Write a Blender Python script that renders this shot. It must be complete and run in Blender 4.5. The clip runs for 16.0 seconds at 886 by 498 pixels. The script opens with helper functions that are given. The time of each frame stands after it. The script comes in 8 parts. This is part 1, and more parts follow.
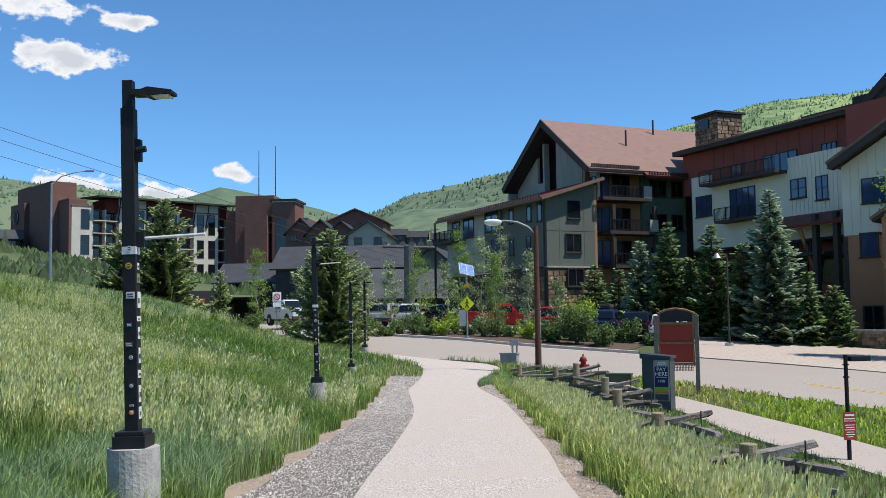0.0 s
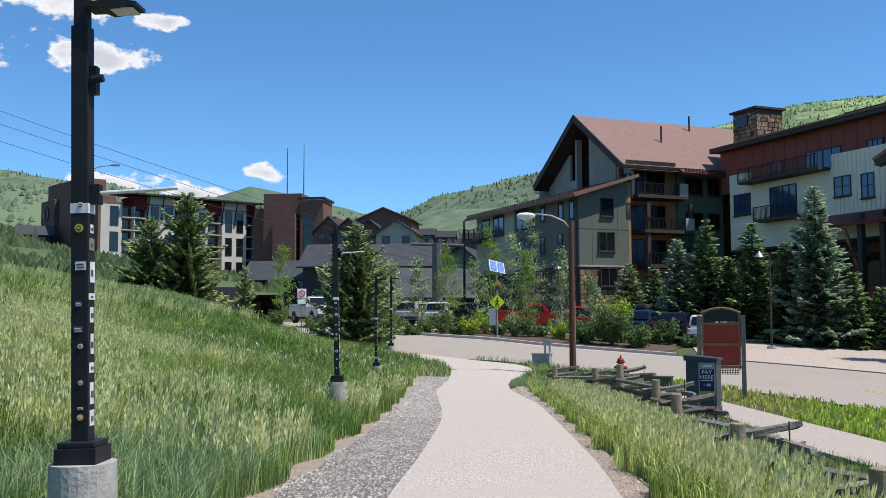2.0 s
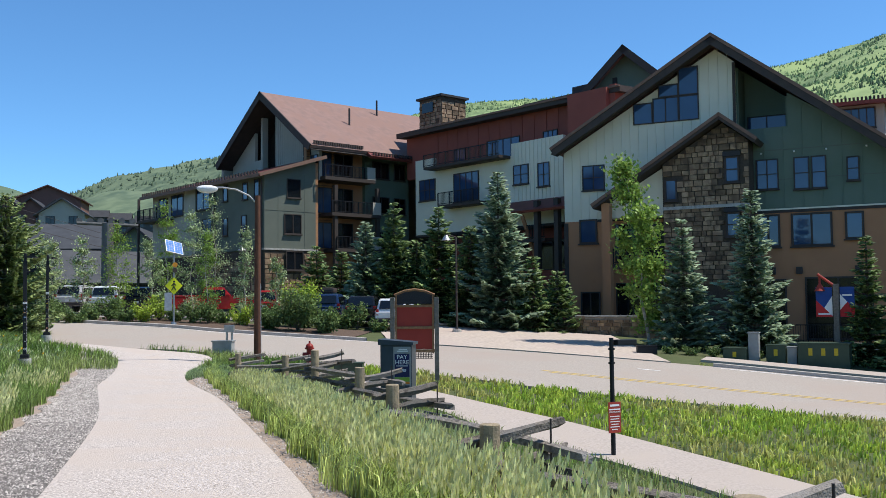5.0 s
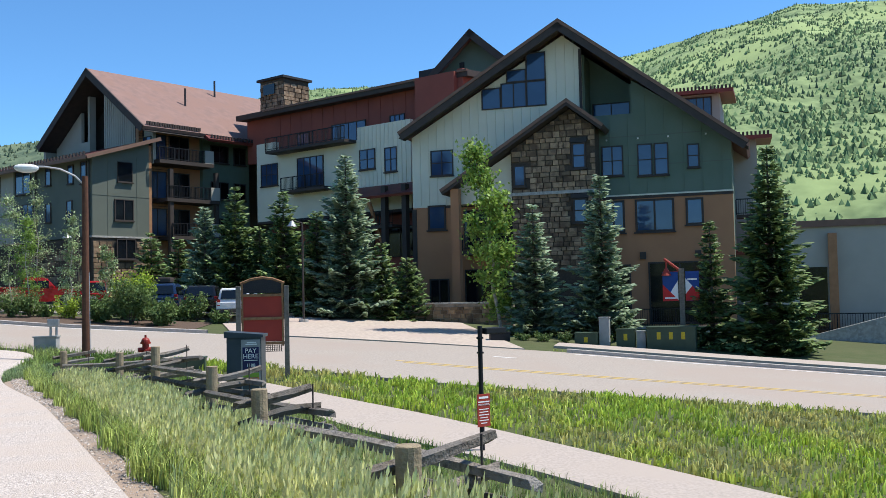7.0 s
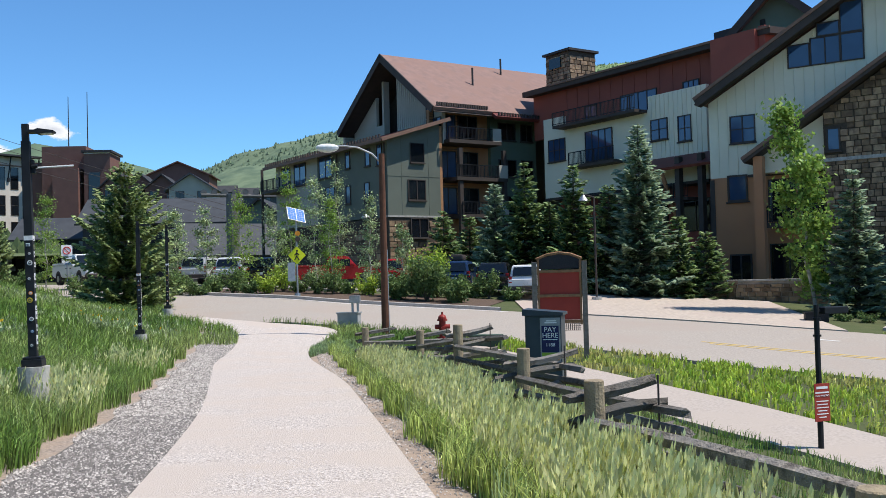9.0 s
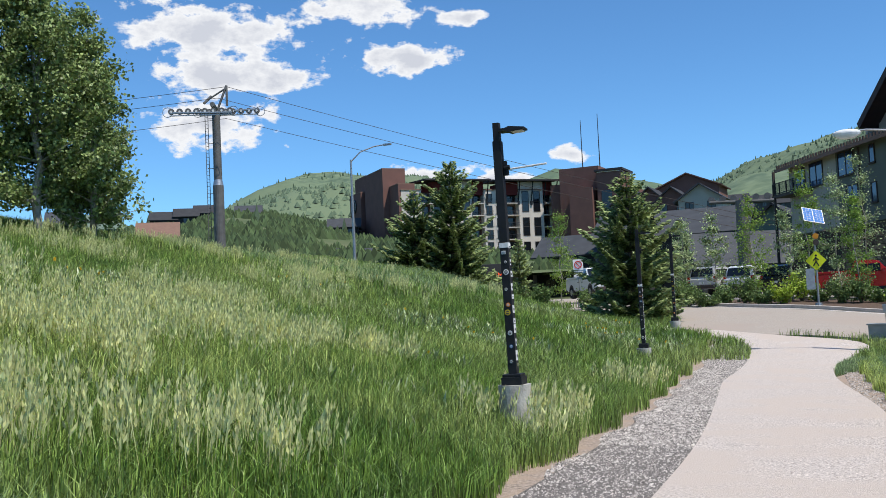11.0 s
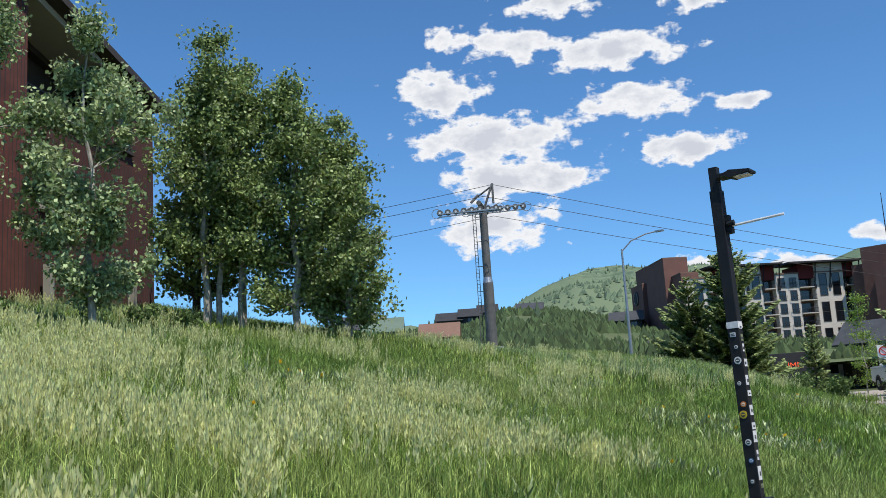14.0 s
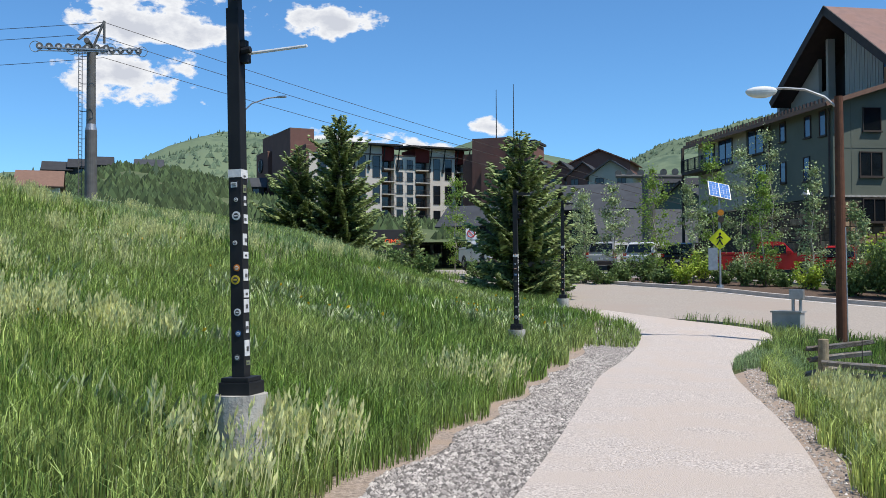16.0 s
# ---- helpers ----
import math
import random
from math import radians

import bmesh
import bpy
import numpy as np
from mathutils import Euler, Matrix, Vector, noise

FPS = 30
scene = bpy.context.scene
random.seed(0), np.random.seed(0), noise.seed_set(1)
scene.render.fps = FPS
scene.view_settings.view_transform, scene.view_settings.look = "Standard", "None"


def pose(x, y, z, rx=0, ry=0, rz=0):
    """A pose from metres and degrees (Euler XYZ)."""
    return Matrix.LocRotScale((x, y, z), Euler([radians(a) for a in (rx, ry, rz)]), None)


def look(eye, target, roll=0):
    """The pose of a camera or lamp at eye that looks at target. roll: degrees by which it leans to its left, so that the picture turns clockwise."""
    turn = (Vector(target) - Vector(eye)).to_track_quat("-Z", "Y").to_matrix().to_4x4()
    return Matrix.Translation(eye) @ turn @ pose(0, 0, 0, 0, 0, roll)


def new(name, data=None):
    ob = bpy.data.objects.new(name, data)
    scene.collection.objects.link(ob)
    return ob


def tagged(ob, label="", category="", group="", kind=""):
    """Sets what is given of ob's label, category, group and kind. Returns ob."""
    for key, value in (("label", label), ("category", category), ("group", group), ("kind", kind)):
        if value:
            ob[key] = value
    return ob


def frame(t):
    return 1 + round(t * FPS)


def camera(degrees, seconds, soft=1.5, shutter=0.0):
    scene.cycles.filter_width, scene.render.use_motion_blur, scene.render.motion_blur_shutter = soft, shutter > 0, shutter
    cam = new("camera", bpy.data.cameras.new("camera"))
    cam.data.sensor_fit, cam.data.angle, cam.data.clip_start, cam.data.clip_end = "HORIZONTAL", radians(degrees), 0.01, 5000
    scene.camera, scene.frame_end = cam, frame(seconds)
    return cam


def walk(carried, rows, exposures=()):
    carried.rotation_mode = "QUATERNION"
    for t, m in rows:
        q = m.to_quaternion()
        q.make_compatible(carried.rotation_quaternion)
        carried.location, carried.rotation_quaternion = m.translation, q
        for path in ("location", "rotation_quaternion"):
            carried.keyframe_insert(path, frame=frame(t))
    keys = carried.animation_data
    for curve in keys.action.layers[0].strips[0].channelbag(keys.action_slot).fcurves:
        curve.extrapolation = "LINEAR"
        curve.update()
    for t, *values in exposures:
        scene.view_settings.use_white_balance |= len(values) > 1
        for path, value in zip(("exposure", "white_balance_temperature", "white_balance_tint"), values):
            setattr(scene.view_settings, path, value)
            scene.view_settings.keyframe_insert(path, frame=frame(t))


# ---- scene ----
cam = camera(49.1, 16.0, soft=0.7)
PATH = [
    (0, (-0.327, 0.908, 1.587), (-0.343, 2.903, 1.731), -0.8),
    (0.5, (-0.416, 1.424, 1.559), (-0.507, 3.417, 1.696), -0.7),
    (1, (-0.429, 1.942, 1.527), (-0.549, 3.933, 1.664), -0.6),
    (1.5, (-0.444, 2.452, 1.484), (-0.555, 4.444, 1.627), -0.4),
    (2, (-0.443, 2.971, 1.455), (-0.517, 4.964, 1.601), -0.2),
    (2.5, (-0.419, 3.47, 1.43), (-0.454, 5.465, 1.574), -0.2),
    (3, (-0.428, 3.978, 1.416), (-0.423, 5.973, 1.549), -0.4),
    (3.5, (-0.4, 4.51, 1.389), (-0.341, 6.506, 1.509), -0.5),
    (4, (-0.413, 5.055, 1.347), (-0.242, 7.045, 1.457), -0.6),
    (4.5, (-0.36, 5.564, 1.3), (-0.011, 7.53, 1.408), -0.5),
    (5, (-0.278, 6.103, 1.308), (0.288, 8.018, 1.423), -0.6),
    (5.2, (-0.258, 6.334, 1.325), (0.397, 8.219, 1.446), -0.5),
    (7.3, (-0.107, 8.333, 1.286), (0.767, 10.129, 1.37), -1.3),
    (7.5, (-0.136, 8.535, 1.283), (0.696, 10.353, 1.356), -1.3),
    (8, (-0.13, 9.046, 1.269), (0.567, 10.92, 1.317), -1.2),
    (8.2, (-0.092, 9.228, 1.268), (0.538, 11.125, 1.311), -1.3),
    (10.3, (0.066, 11.682, 1.157), (-0.238, 13.658, 1.232), -1.8),
    (10.5, (0.08, 11.944, 1.16), (-0.333, 13.9, 1.242), -2.0),
    (11, (0.111, 12.503, 1.148), (-0.584, 14.375, 1.267), -2.7),
    (11.5, (0.099, 12.989, 1.168), (-0.88, 14.722, 1.366), -3.6),
    (12, (0.088, 13.475, 1.227), (-1.14, 15.022, 1.541), -4.1),
    (12.5, (0.134, 13.89, 1.263), (-1.254, 15.265, 1.691), -3.8),
    (13, (0.167, 14.367, 1.265), (-1.263, 15.678, 1.751), -3.5),
    (13.5, (0.114, 14.784, 1.237), (-1.238, 16.187, 1.691), -3.5),
    (14, (-0.03, 15.411, 1.17), (-1.212, 16.987, 1.516), -3.6),
    (14.5, (0.031, 16.187, 1.137), (-0.95, 17.917, 1.344), -2.9),
    (15, (0.07, 16.642, 1.114), (-0.731, 18.473, 1.21), -2.1),
    (15.5, (0.17, 17.156, 1.093), (-0.493, 19.042, 1.139), -1.1),
    (16, (0.226, 17.705, 1.077), (-0.305, 19.633, 1.127), -0.3),
]
EXPOSURES = [(0, 0.22), (3.5, 0.22), (5, 0.32), (7.3, 0.47), (8.2, 0.43), (10.5, 0.22), (12, 0.20), (14, 0.18), (16, 0.20)]
walk(cam, [(t, look(eye, target, roll)) for t, eye, target, roll in PATH], EXPOSURES)

# ---- world and sun ----
SUN_EL, SUN_BEARING = 62.0, 106.0
world = bpy.data.worlds.new("sky")
scene.world = world
world.use_nodes = True
wn, wl = world.node_tree.nodes, world.node_tree.links
wn.clear()
w_out = wn.new("ShaderNodeOutputWorld")
w_bg = wn.new("ShaderNodeBackground")
w_sky = wn.new("ShaderNodeTexSky")
w_sky.sky_type = "NISHITA"
w_sky.sun_disc = False
w_sky.sun_elevation = radians(SUN_EL)
w_sky.sun_rotation = radians(SUN_BEARING)
w_sky.altitude = 2100
w_sky.air_density = 1.0
w_sky.dust_density = 0.3
w_sky.ozone_density = 2.2
w_bg.inputs["Strength"].default_value = 0.134
w_co = wn.new("ShaderNodeTexCoord")
w_sep = wn.new("ShaderNodeSeparateXYZ")
wl.new(w_co.outputs["Generated"], w_sep.inputs[0])


def wmath(op, a, b=None, clamp=False):
    n = wn.new("ShaderNodeMath")
    n.operation, n.use_clamp = op, clamp
    for i, v in enumerate((a, b)):
        if v is None:
            continue
        if isinstance(v, (int, float)):
            n.inputs[i].default_value = v
        else:
            wl.new(v, n.inputs[i])
    return n.outputs[0]


# fair-weather cumulus: each heap by bearing, height and half sizes, in degrees, with a ragged rim
CLOUDS = [
    (-28.8, 23.8, 3.2, 1.1), (-21.0, 23.0, 2.3, 0.9), (-36.0, 22.2, 1.5, 0.75), (-31.4, 21.5, 2.4, 0.9), (-25.4, 20.5, 4.2, 1.0),
    (-36.2, 19.0, 3.4, 1.5), (-33.0, 16.3, 6.6, 1.5), (-24.0, 17.6, 4.0, 1.0), (-22.0, 14.5, 3.2, 0.9), (-32.2, 13.7, 5.8, 0.9),
    (-33.2, 11.2, 4.4, 1.4), (-18.7, 16.7, 1.6, 0.55), (-12.5, 8.6, 1.1, 0.5), (-21.6, 7.6, 3.4, 0.8), (-16.6, 7.2, 2.6, 0.6),
    (-28.0, 7.6, 1.2, 0.35), (-66, 44, 9, 2.6), (-84, 20, 8, 2.2), (-120, 30, 10, 3.0), (150, 24, 9, 2.8), (60, 30, 7, 2.0),
]
w_az = wmath("ARCTAN2", w_sep.outputs[0], w_sep.outputs[1])
w_el = wmath("ARCSINE", w_sep.outputs[2])
w_comb = wn.new("ShaderNodeCombineXYZ")
wl.new(w_az, w_comb.inputs[0])
wl.new(wmath("MULTIPLY", w_el, 1.6), w_comb.inputs[1])


def wnoise(scale, detail, rough):
    n = wn.new("ShaderNodeTexNoise")
    n.inputs["Scale"].default_value, n.inputs["Detail"].default_value, n.inputs["Roughness"].default_value = scale, detail, rough
    wl.new(w_comb.outputs[0], n.inputs["Vector"])
    return n.outputs["Fac"]


def wvec(op, a, b):
    n = wn.new("ShaderNodeVectorMath")
    n.operation = op
    wl.new(a, n.inputs[0])
    if b is not None:
        n.inputs[1].default_value = b
    return n.outputs["Value"] if op == "LENGTH" else n.outputs[0]


w_near = None
for az, el, hw, hh in CLOUDS:
    v = wvec("SUBTRACT", w_comb.outputs[0], (radians(az), radians(el) * 1.6, 0))
    v = wvec("MULTIPLY", v, (1.06 / radians(hw), 0.95 / (radians(hh) * 1.6), 0))
    v = wvec("LENGTH", v, None)
    w_near = v if w_near is None else wmath("MINIMUM", w_near, v)
w_rag = wmath("ADD", wmath("MULTIPLY", wmath("SUBTRACT", wnoise(28, 8, 0.6), 0.5), 3.2), wmath("MULTIPLY", wmath("SUBTRACT", wnoise(11, 3, 0.5), 0.5), 1.8))
w_val = wmath("ADD", wmath("SUBTRACT", 1.0, w_near), w_rag)
w_ramp = wn.new("ShaderNodeValToRGB")
w_ramp.color_ramp.elements[0].position = 0.0
w_ramp.color_ramp.elements[1].position = 0.30
wl.new(w_val, w_ramp.inputs[0])
w_shade = wn.new("ShaderNodeValToRGB")
w_shade.color_ramp.elements[0].position = 0.35
w_shade.color_ramp.elements[0].color = (5.9, 6.0, 6.2, 1)
w_shade.color_ramp.elements[1].position = 1.0
w_shade.color_ramp.elements[1].color = (4.1, 4.3, 4.8, 1)
wl.new(w_val, w_shade.inputs[0])
w_mix = wn.new("ShaderNodeMixRGB")
wl.new(w_ramp.outputs[0], w_mix.inputs[0])
w_tint = wn.new("ShaderNodeMixRGB")
w_tint.blend_type = "MULTIPLY"
w_tint.inputs[0].default_value = 1.0
w_tint.inputs[2].default_value = (0.55, 0.88, 1.09, 1)
wl.new(w_sky.outputs[0], w_tint.inputs[1])
wl.new(w_tint.outputs[0], w_mix.inputs[1])
wl.new(w_shade.outputs[0], w_mix.inputs[2])
wl.new(w_mix.outputs[0], w_bg.inputs[0])
wl.new(w_bg.outputs[0], w_out.inputs[0])

sun_data = bpy.data.lights.new("sun", "SUN")
sun_data.energy, sun_data.angle, sun_data.color = 4.4, radians(0.53), (1.0, 0.955, 0.89)
sun = new("sun", sun_data)
sb, se = radians(SUN_BEARING), radians(SUN_EL)
sun.matrix_world = look((60 * math.sin(sb), 60 * math.cos(sb), 80),
                        (60 * math.sin(sb) - math.sin(sb) * math.cos(se), 60 * math.cos(sb) - math.cos(sb) * math.cos(se), 80 - math.sin(se)))


# ---- materials ----
def mat(name, c1, c2=None, scale=3.0, rough=0.8, bump=0.0, bscale=30.0, metal=0.0, c3=None, scale2=0.4, spec=0.3, island=0.0, objvar=0.0, trans=0.0):
    """Two-scale noise colour, with a fine relief."""
    m = bpy.data.materials.new(name)
    m.use_nodes = True
    n, l = m.node_tree.nodes, m.node_tree.links
    b = n["Principled BSDF"]
    b.inputs["Roughness"].default_value = rough
    b.inputs["Metallic"].default_value = metal
    b.inputs["Specular IOR Level"].default_value = spec
    c2 = c2 or tuple(min(1, v * 0.75) for v in c1)
    geo = n.new("ShaderNodeNewGeometry")
    t = n.new("ShaderNodeTexNoise")
    t.inputs["Scale"].default_value, t.inputs["Detail"].default_value = scale, 6
    l.new(geo.outputs["Position"], t.inputs["Vector"])
    r = n.new("ShaderNodeValToRGB")
    r.color_ramp.elements[0].position, r.color_ramp.elements[1].position = 0.35, 0.65
    r.color_ramp.elements[0].color, r.color_ramp.elements[1].color = (*c1, 1), (*c2, 1)
    l.new(t.outputs["Fac"], r.inputs[0])
    col = r.outputs[0]
    if c3:
        t2 = n.new("ShaderNodeTexNoise")
        t2.inputs["Scale"].default_value, t2.inputs["Detail"].default_value = scale2, 4
        l.new(geo.outputs["Position"], t2.inputs["Vector"])
        r2 = n.new("ShaderNodeValToRGB")
        r2.color_ramp.elements[0].position, r2.color_ramp.elements[1].position = 0.45, 0.62
        l.new(t2.outputs["Fac"], r2.inputs[0])
        mx = n.new("ShaderNodeMixRGB")
        l.new(r2.outputs[0], mx.inputs[0])
        l.new(col, mx.inputs[1])
        mx.inputs[2].default_value = (*c3, 1)
        col = mx.outputs[0]
    if island or objvar:
        if island:
            src = geo.outputs["Random Per Island"]
        else:
            src = n.new("ShaderNodeObjectInfo").outputs["Random"]
        amount = island or objvar
        hsv = n.new("ShaderNodeHueSaturation")
        mr = n.new("ShaderNodeMapRange")
        mr.inputs["To Min"].default_value, mr.inputs["To Max"].default_value = 1 - amount, 1 + amount
        l.new(src, mr.inputs["Value"])
        l.new(mr.outputs[0], hsv.inputs["Value"])
        l.new(col, hsv.inputs["Color"])
        col = hsv.outputs[0]
    l.new(col, b.inputs["Base Color"])
    if bump:
        t3 = n.new("ShaderNodeTexNoise")
        t3.inputs["Scale"].default_value, t3.inputs["Detail"].default_value = bscale, 5
        l.new(geo.outputs["Position"], t3.inputs["Vector"])
        bp = n.new("ShaderNodeBump")
        bp.inputs["Strength"].default_value, bp.inputs["Distance"].default_value = bump, 0.02
        l.new(t3.outputs["Fac"], bp.inputs["Height"])
        l.new(bp.outputs[0], b.inputs["Normal"])
    if trans:
        tr = n.new("ShaderNodeBsdfTranslucent")
        l.new(col, tr.inputs["Color"])
        ms = n.new("ShaderNodeMixShader")
        ms.inputs[0].default_value = trans
        l.new(b.outputs[0], ms.inputs[1])
        l.new(tr.outputs[0], ms.inputs[2])
        l.new(ms.outputs[0], n["Material Output"].inputs["Surface"])
    return m


M_SOIL = mat("meadow_soil", (0.065, 0.085, 0.028), (0.09, 0.10, 0.04), 1.2, 0.95, 0.6, 25, c3=(0.075, 0.085, 0.035), scale2=0.12)
M_PATH = mat("path_paving", (0.72, 0.635, 0.565), (0.30, 0.255, 0.22), 40, 0.9, 0.8, 70, c3=(0.52, 0.44, 0.375), scale2=0.7)
M_ROAD = mat("road_asphalt", (0.40, 0.345, 0.29), (0.32, 0.28, 0.24), 14, 0.9, 0.3, 60, c3=(0.36, 0.30, 0.25), scale2=0.25)
M_WALK = mat("concrete_walk", (0.46, 0.39, 0.335), (0.36, 0.31, 0.265), 14, 0.9, 0.4, 60, c3=(0.42, 0.355, 0.30), scale2=0.5)
M_PLAZA = mat("plaza_paving", (0.50, 0.42, 0.345), (0.39, 0.325, 0.27), 5, 0.9, 0.3, 40, c3=(0.44, 0.355, 0.30), scale2=0.3)
M_CURB = mat("kerb_concrete", (0.5, 0.46, 0.41), (0.4, 0.37, 0.33), 6, 0.9, 0.3, 40)
M_DIRT = mat("dirt_edge", (0.43, 0.345, 0.28), (0.20, 0.155, 0.12), 26, 0.95, 0.8, 50, c3=(0.36, 0.27, 0.20), scale2=1.5)
M_GRAVEL = mat("gravel_stones", (0.40, 0.365, 0.33), (0.25, 0.225, 0.205), 5, 0.8, 0.3, 90, island=0.75)
M_GRASS = mat("meadow_grass", (0.25, 0.365, 0.07), (0.13, 0.225, 0.042), 0.5, 0.45, c3=(0.33, 0.405, 0.12), scale2=0.16, island=0.75, trans=0.26, spec=0.45)
M_SAGE = mat("bluish_grass", (0.36, 0.46, 0.21), (0.24, 0.34, 0.15), 0.8, 0.55, island=0.55, trans=0.28, spec=0.35)
M_PALEGRASS = mat("pale_grass", (0.50, 0.575, 0.17), (0.29, 0.385, 0.085), 0.9, 0.55, island=0.7, trans=0.26, spec=0.35)
M_LIMEGRASS = mat("bright_verge_grass", (0.52, 0.62, 0.09), (0.38, 0.52, 0.07), 0.6, 0.6, c3=(0.56, 0.52, 0.18), scale2=0.3, island=0.5, trans=0.35)
M_WEED = mat("weed_leaf", (0.56, 0.60, 0.36), (0.24, 0.33, 0.12), 3.5, 0.5, island=0.55, trans=0.15, spec=0.4)
M_FLOWER = mat("yellow_petal", (0.75, 0.5, 0.02), (0.7, 0.42, 0.02), 3, 0.7, trans=0.3)
M_PLUME = mat("seed_plume", (0.78, 0.77, 0.38), (0.62, 0.64, 0.28), 2, 0.85, island=0.35, trans=0.35)
M_BLACK = mat("black_powder_coat", (0.012, 0.013, 0.015), (0.018, 0.019, 0.021), 6, 0.55, spec=0.25)
M_CONC = mat("cast_concrete", (0.40, 0.38, 0.34), (0.29, 0.275, 0.25), 3, 0.9, 0.5, 35, c3=(0.45, 0.43, 0.39), scale2=5)
M_STEEL = mat("galvanised_steel", (0.42, 0.43, 0.44), (0.34, 0.35, 0.36), 8, 0.45, metal=0.8)
M_DARKSTEEL = mat("weathered_tower_steel", (0.16, 0.155, 0.145), (0.12, 0.115, 0.11), 2, 0.6, 0.2, 20, metal=0.3)
M_RUSTPOLE = mat("brown_timber_pole", (0.13, 0.055, 0.03), (0.09, 0.04, 0.024), 4, 0.8, 0.5, 25)
M_WHITE = mat("white_paint", (0.78, 0.78, 0.76), (0.7, 0.7, 0.68), 5, 0.5)
M_FENCE = mat("weathered_rail", (0.25, 0.215, 0.175), (0.10, 0.085, 0.07), 14, 0.9, 0.9, 60, c3=(0.19, 0.175, 0.155), scale2=3.0, objvar=0.45)
M_POST = mat("treated_post", (0.34, 0.27, 0.17), (0.23, 0.18, 0.12), 10, 0.9, 0.6, 50)
M_BARK = mat("grey_bark", (0.16, 0.135, 0.11), (0.09, 0.075, 0.06), 9, 0.95, 0.7, 40)
M_ASPENBARK = mat("pale_aspen_bark", (0.42, 0.39, 0.33), (0.25, 0.23, 0.19), 6, 0.9, 0.4, 30)
M_LEAF = mat("broad_leaf", (0.28, 0.35, 0.125), (0.17, 0.235, 0.075), 0.7, 0.5, island=0.6, trans=0.25, spec=0.35)
M_LEAFLIGHT = mat("young_leaf", (0.26, 0.38, 0.07), (0.19, 0.30, 0.06), 0.9, 0.55, island=0.4, trans=0.35)
M_LEAFASPEN = mat("aspen_leaf", (0.40, 0.475, 0.24), (0.22, 0.30, 0.125), 0.9, 0.5, island=0.6, trans=0.22, spec=0.35)
M_SPRUCE = mat("spruce_needles", (0.20, 0.275, 0.10), (0.12, 0.185, 0.065), 1.2, 0.6, island=0.6, trans=0.18)
M_PINE = mat("pine_needles", (0.31, 0.375, 0.15), (0.18, 0.24, 0.09), 1.2, 0.55, island=0.65, trans=0.2)
M_BLUESPRUCE = mat("blue_spruce_needles", (0.34, 0.43, 0.28), (0.25, 0.33, 0.21), 1.2, 0.7, island=0.5, trans=0.3)
M_SHRUB = mat("shrub_leaf", (0.15, 0.22, 0.065), (0.10, 0.16, 0.05), 1.0, 0.7, island=0.4, trans=0.25)
M_LIME = mat("lime_shrub_leaf", (0.38, 0.48, 0.06), (0.29, 0.40, 0.05), 1.0, 0.7, island=0.35, trans=0.3)
M_MOUNT = mat("mountain_woods", (0.10, 0.155, 0.065), (0.24, 0.32, 0.135), 0.11, 0.95, 1.0, 0.05, c3=(0.30, 0.385, 0.15), scale2=0.006)
# distance haze is mixed into this muted green
M_MOUNTFAR = mat("haze_tinted_mountain_woods", (0.075, 0.115, 0.07), (0.16, 0.21, 0.12), 0.09, 0.95, 1.0, 0.05, c3=(0.145, 0.19, 0.105), scale2=0.005)
M_SCRUBHILL = mat("scrub_hillside", (0.085, 0.12, 0.045), (0.13, 0.14, 0.07), 0.05, 0.95, 1.0, 0.3, c3=(0.06, 0.09, 0.035), scale2=0.03)
M_FARTREE = mat("far_conifer", (0.075, 0.112, 0.066), (0.095, 0.135, 0.075), 0.02, 0.95, island=0.4)
# scrub greyed to the same painted haze as the mountainside below it
M_FARHAZE = mat("haze_tinted_aspen_scrub", (0.125, 0.17, 0.10), (0.10, 0.145, 0.09), 0.02, 0.95, island=0.2)
M_OAKSCRUB = mat("oak_scrub", (0.066, 0.098, 0.036), (0.045, 0.072, 0.03), 0.05, 0.95, island=0.5)
M_FARLEAF = mat("far_aspen_scrub", (0.20, 0.28, 0.115), (0.12, 0.185, 0.08), 0.05, 0.95, island=0.5)
M_GREENWALL = mat("sage_green_siding", (0.135, 0.152, 0.122), (0.12, 0.137, 0.11), 0.6, 0.8, 0.1, 30)
M_DKGREEN = mat("dark_green_siding", (0.14, 0.185, 0.14), (0.12, 0.165, 0.12), 0.6, 0.8, 0.1, 30)
M_CREAM = mat("cream_siding", (0.74, 0.70, 0.55), (0.70, 0.66, 0.515), 0.6, 0.8, 0.1, 30)
M_TAUPE = mat("taupe_panel", (0.42, 0.395, 0.335), (0.38, 0.36, 0.305), 0.6, 0.8, 0.1, 30)
M_RED = mat("barn_red_siding", (0.30, 0.085, 0.06), (0.26, 0.075, 0.055), 0.6, 0.8, 0.15, 30)
M_ORANGE = mat("ochre_siding", (0.46, 0.22, 0.11), (0.41, 0.195, 0.10), 0.6, 0.8, 0.1, 30)
M_WOODSIDE = mat("cedar_lap_siding", (0.42, 0.21, 0.10), (0.34, 0.165, 0.08), 3, 0.75, 0.3, 30)
M_STONE = mat("rubble_stone", (0.25, 0.165, 0.10), (0.145, 0.10, 0.068), 1.6, 0.9, 0.9, 12, c3=(0.31, 0.215, 0.13), scale2=2.6, objvar=0.5)
M_MORTAR = mat("dark_mortar", (0.085, 0.065, 0.048), (0.06, 0.048, 0.036), 8, 0.95, 0.5, 40)
M_ROOF = mat("rust_shingle_roof", (0.27, 0.165, 0.135), (0.22, 0.14, 0.118), 1.5, 0.85, 0.5, 8, c3=(0.25, 0.15, 0.12), scale2=0.6)
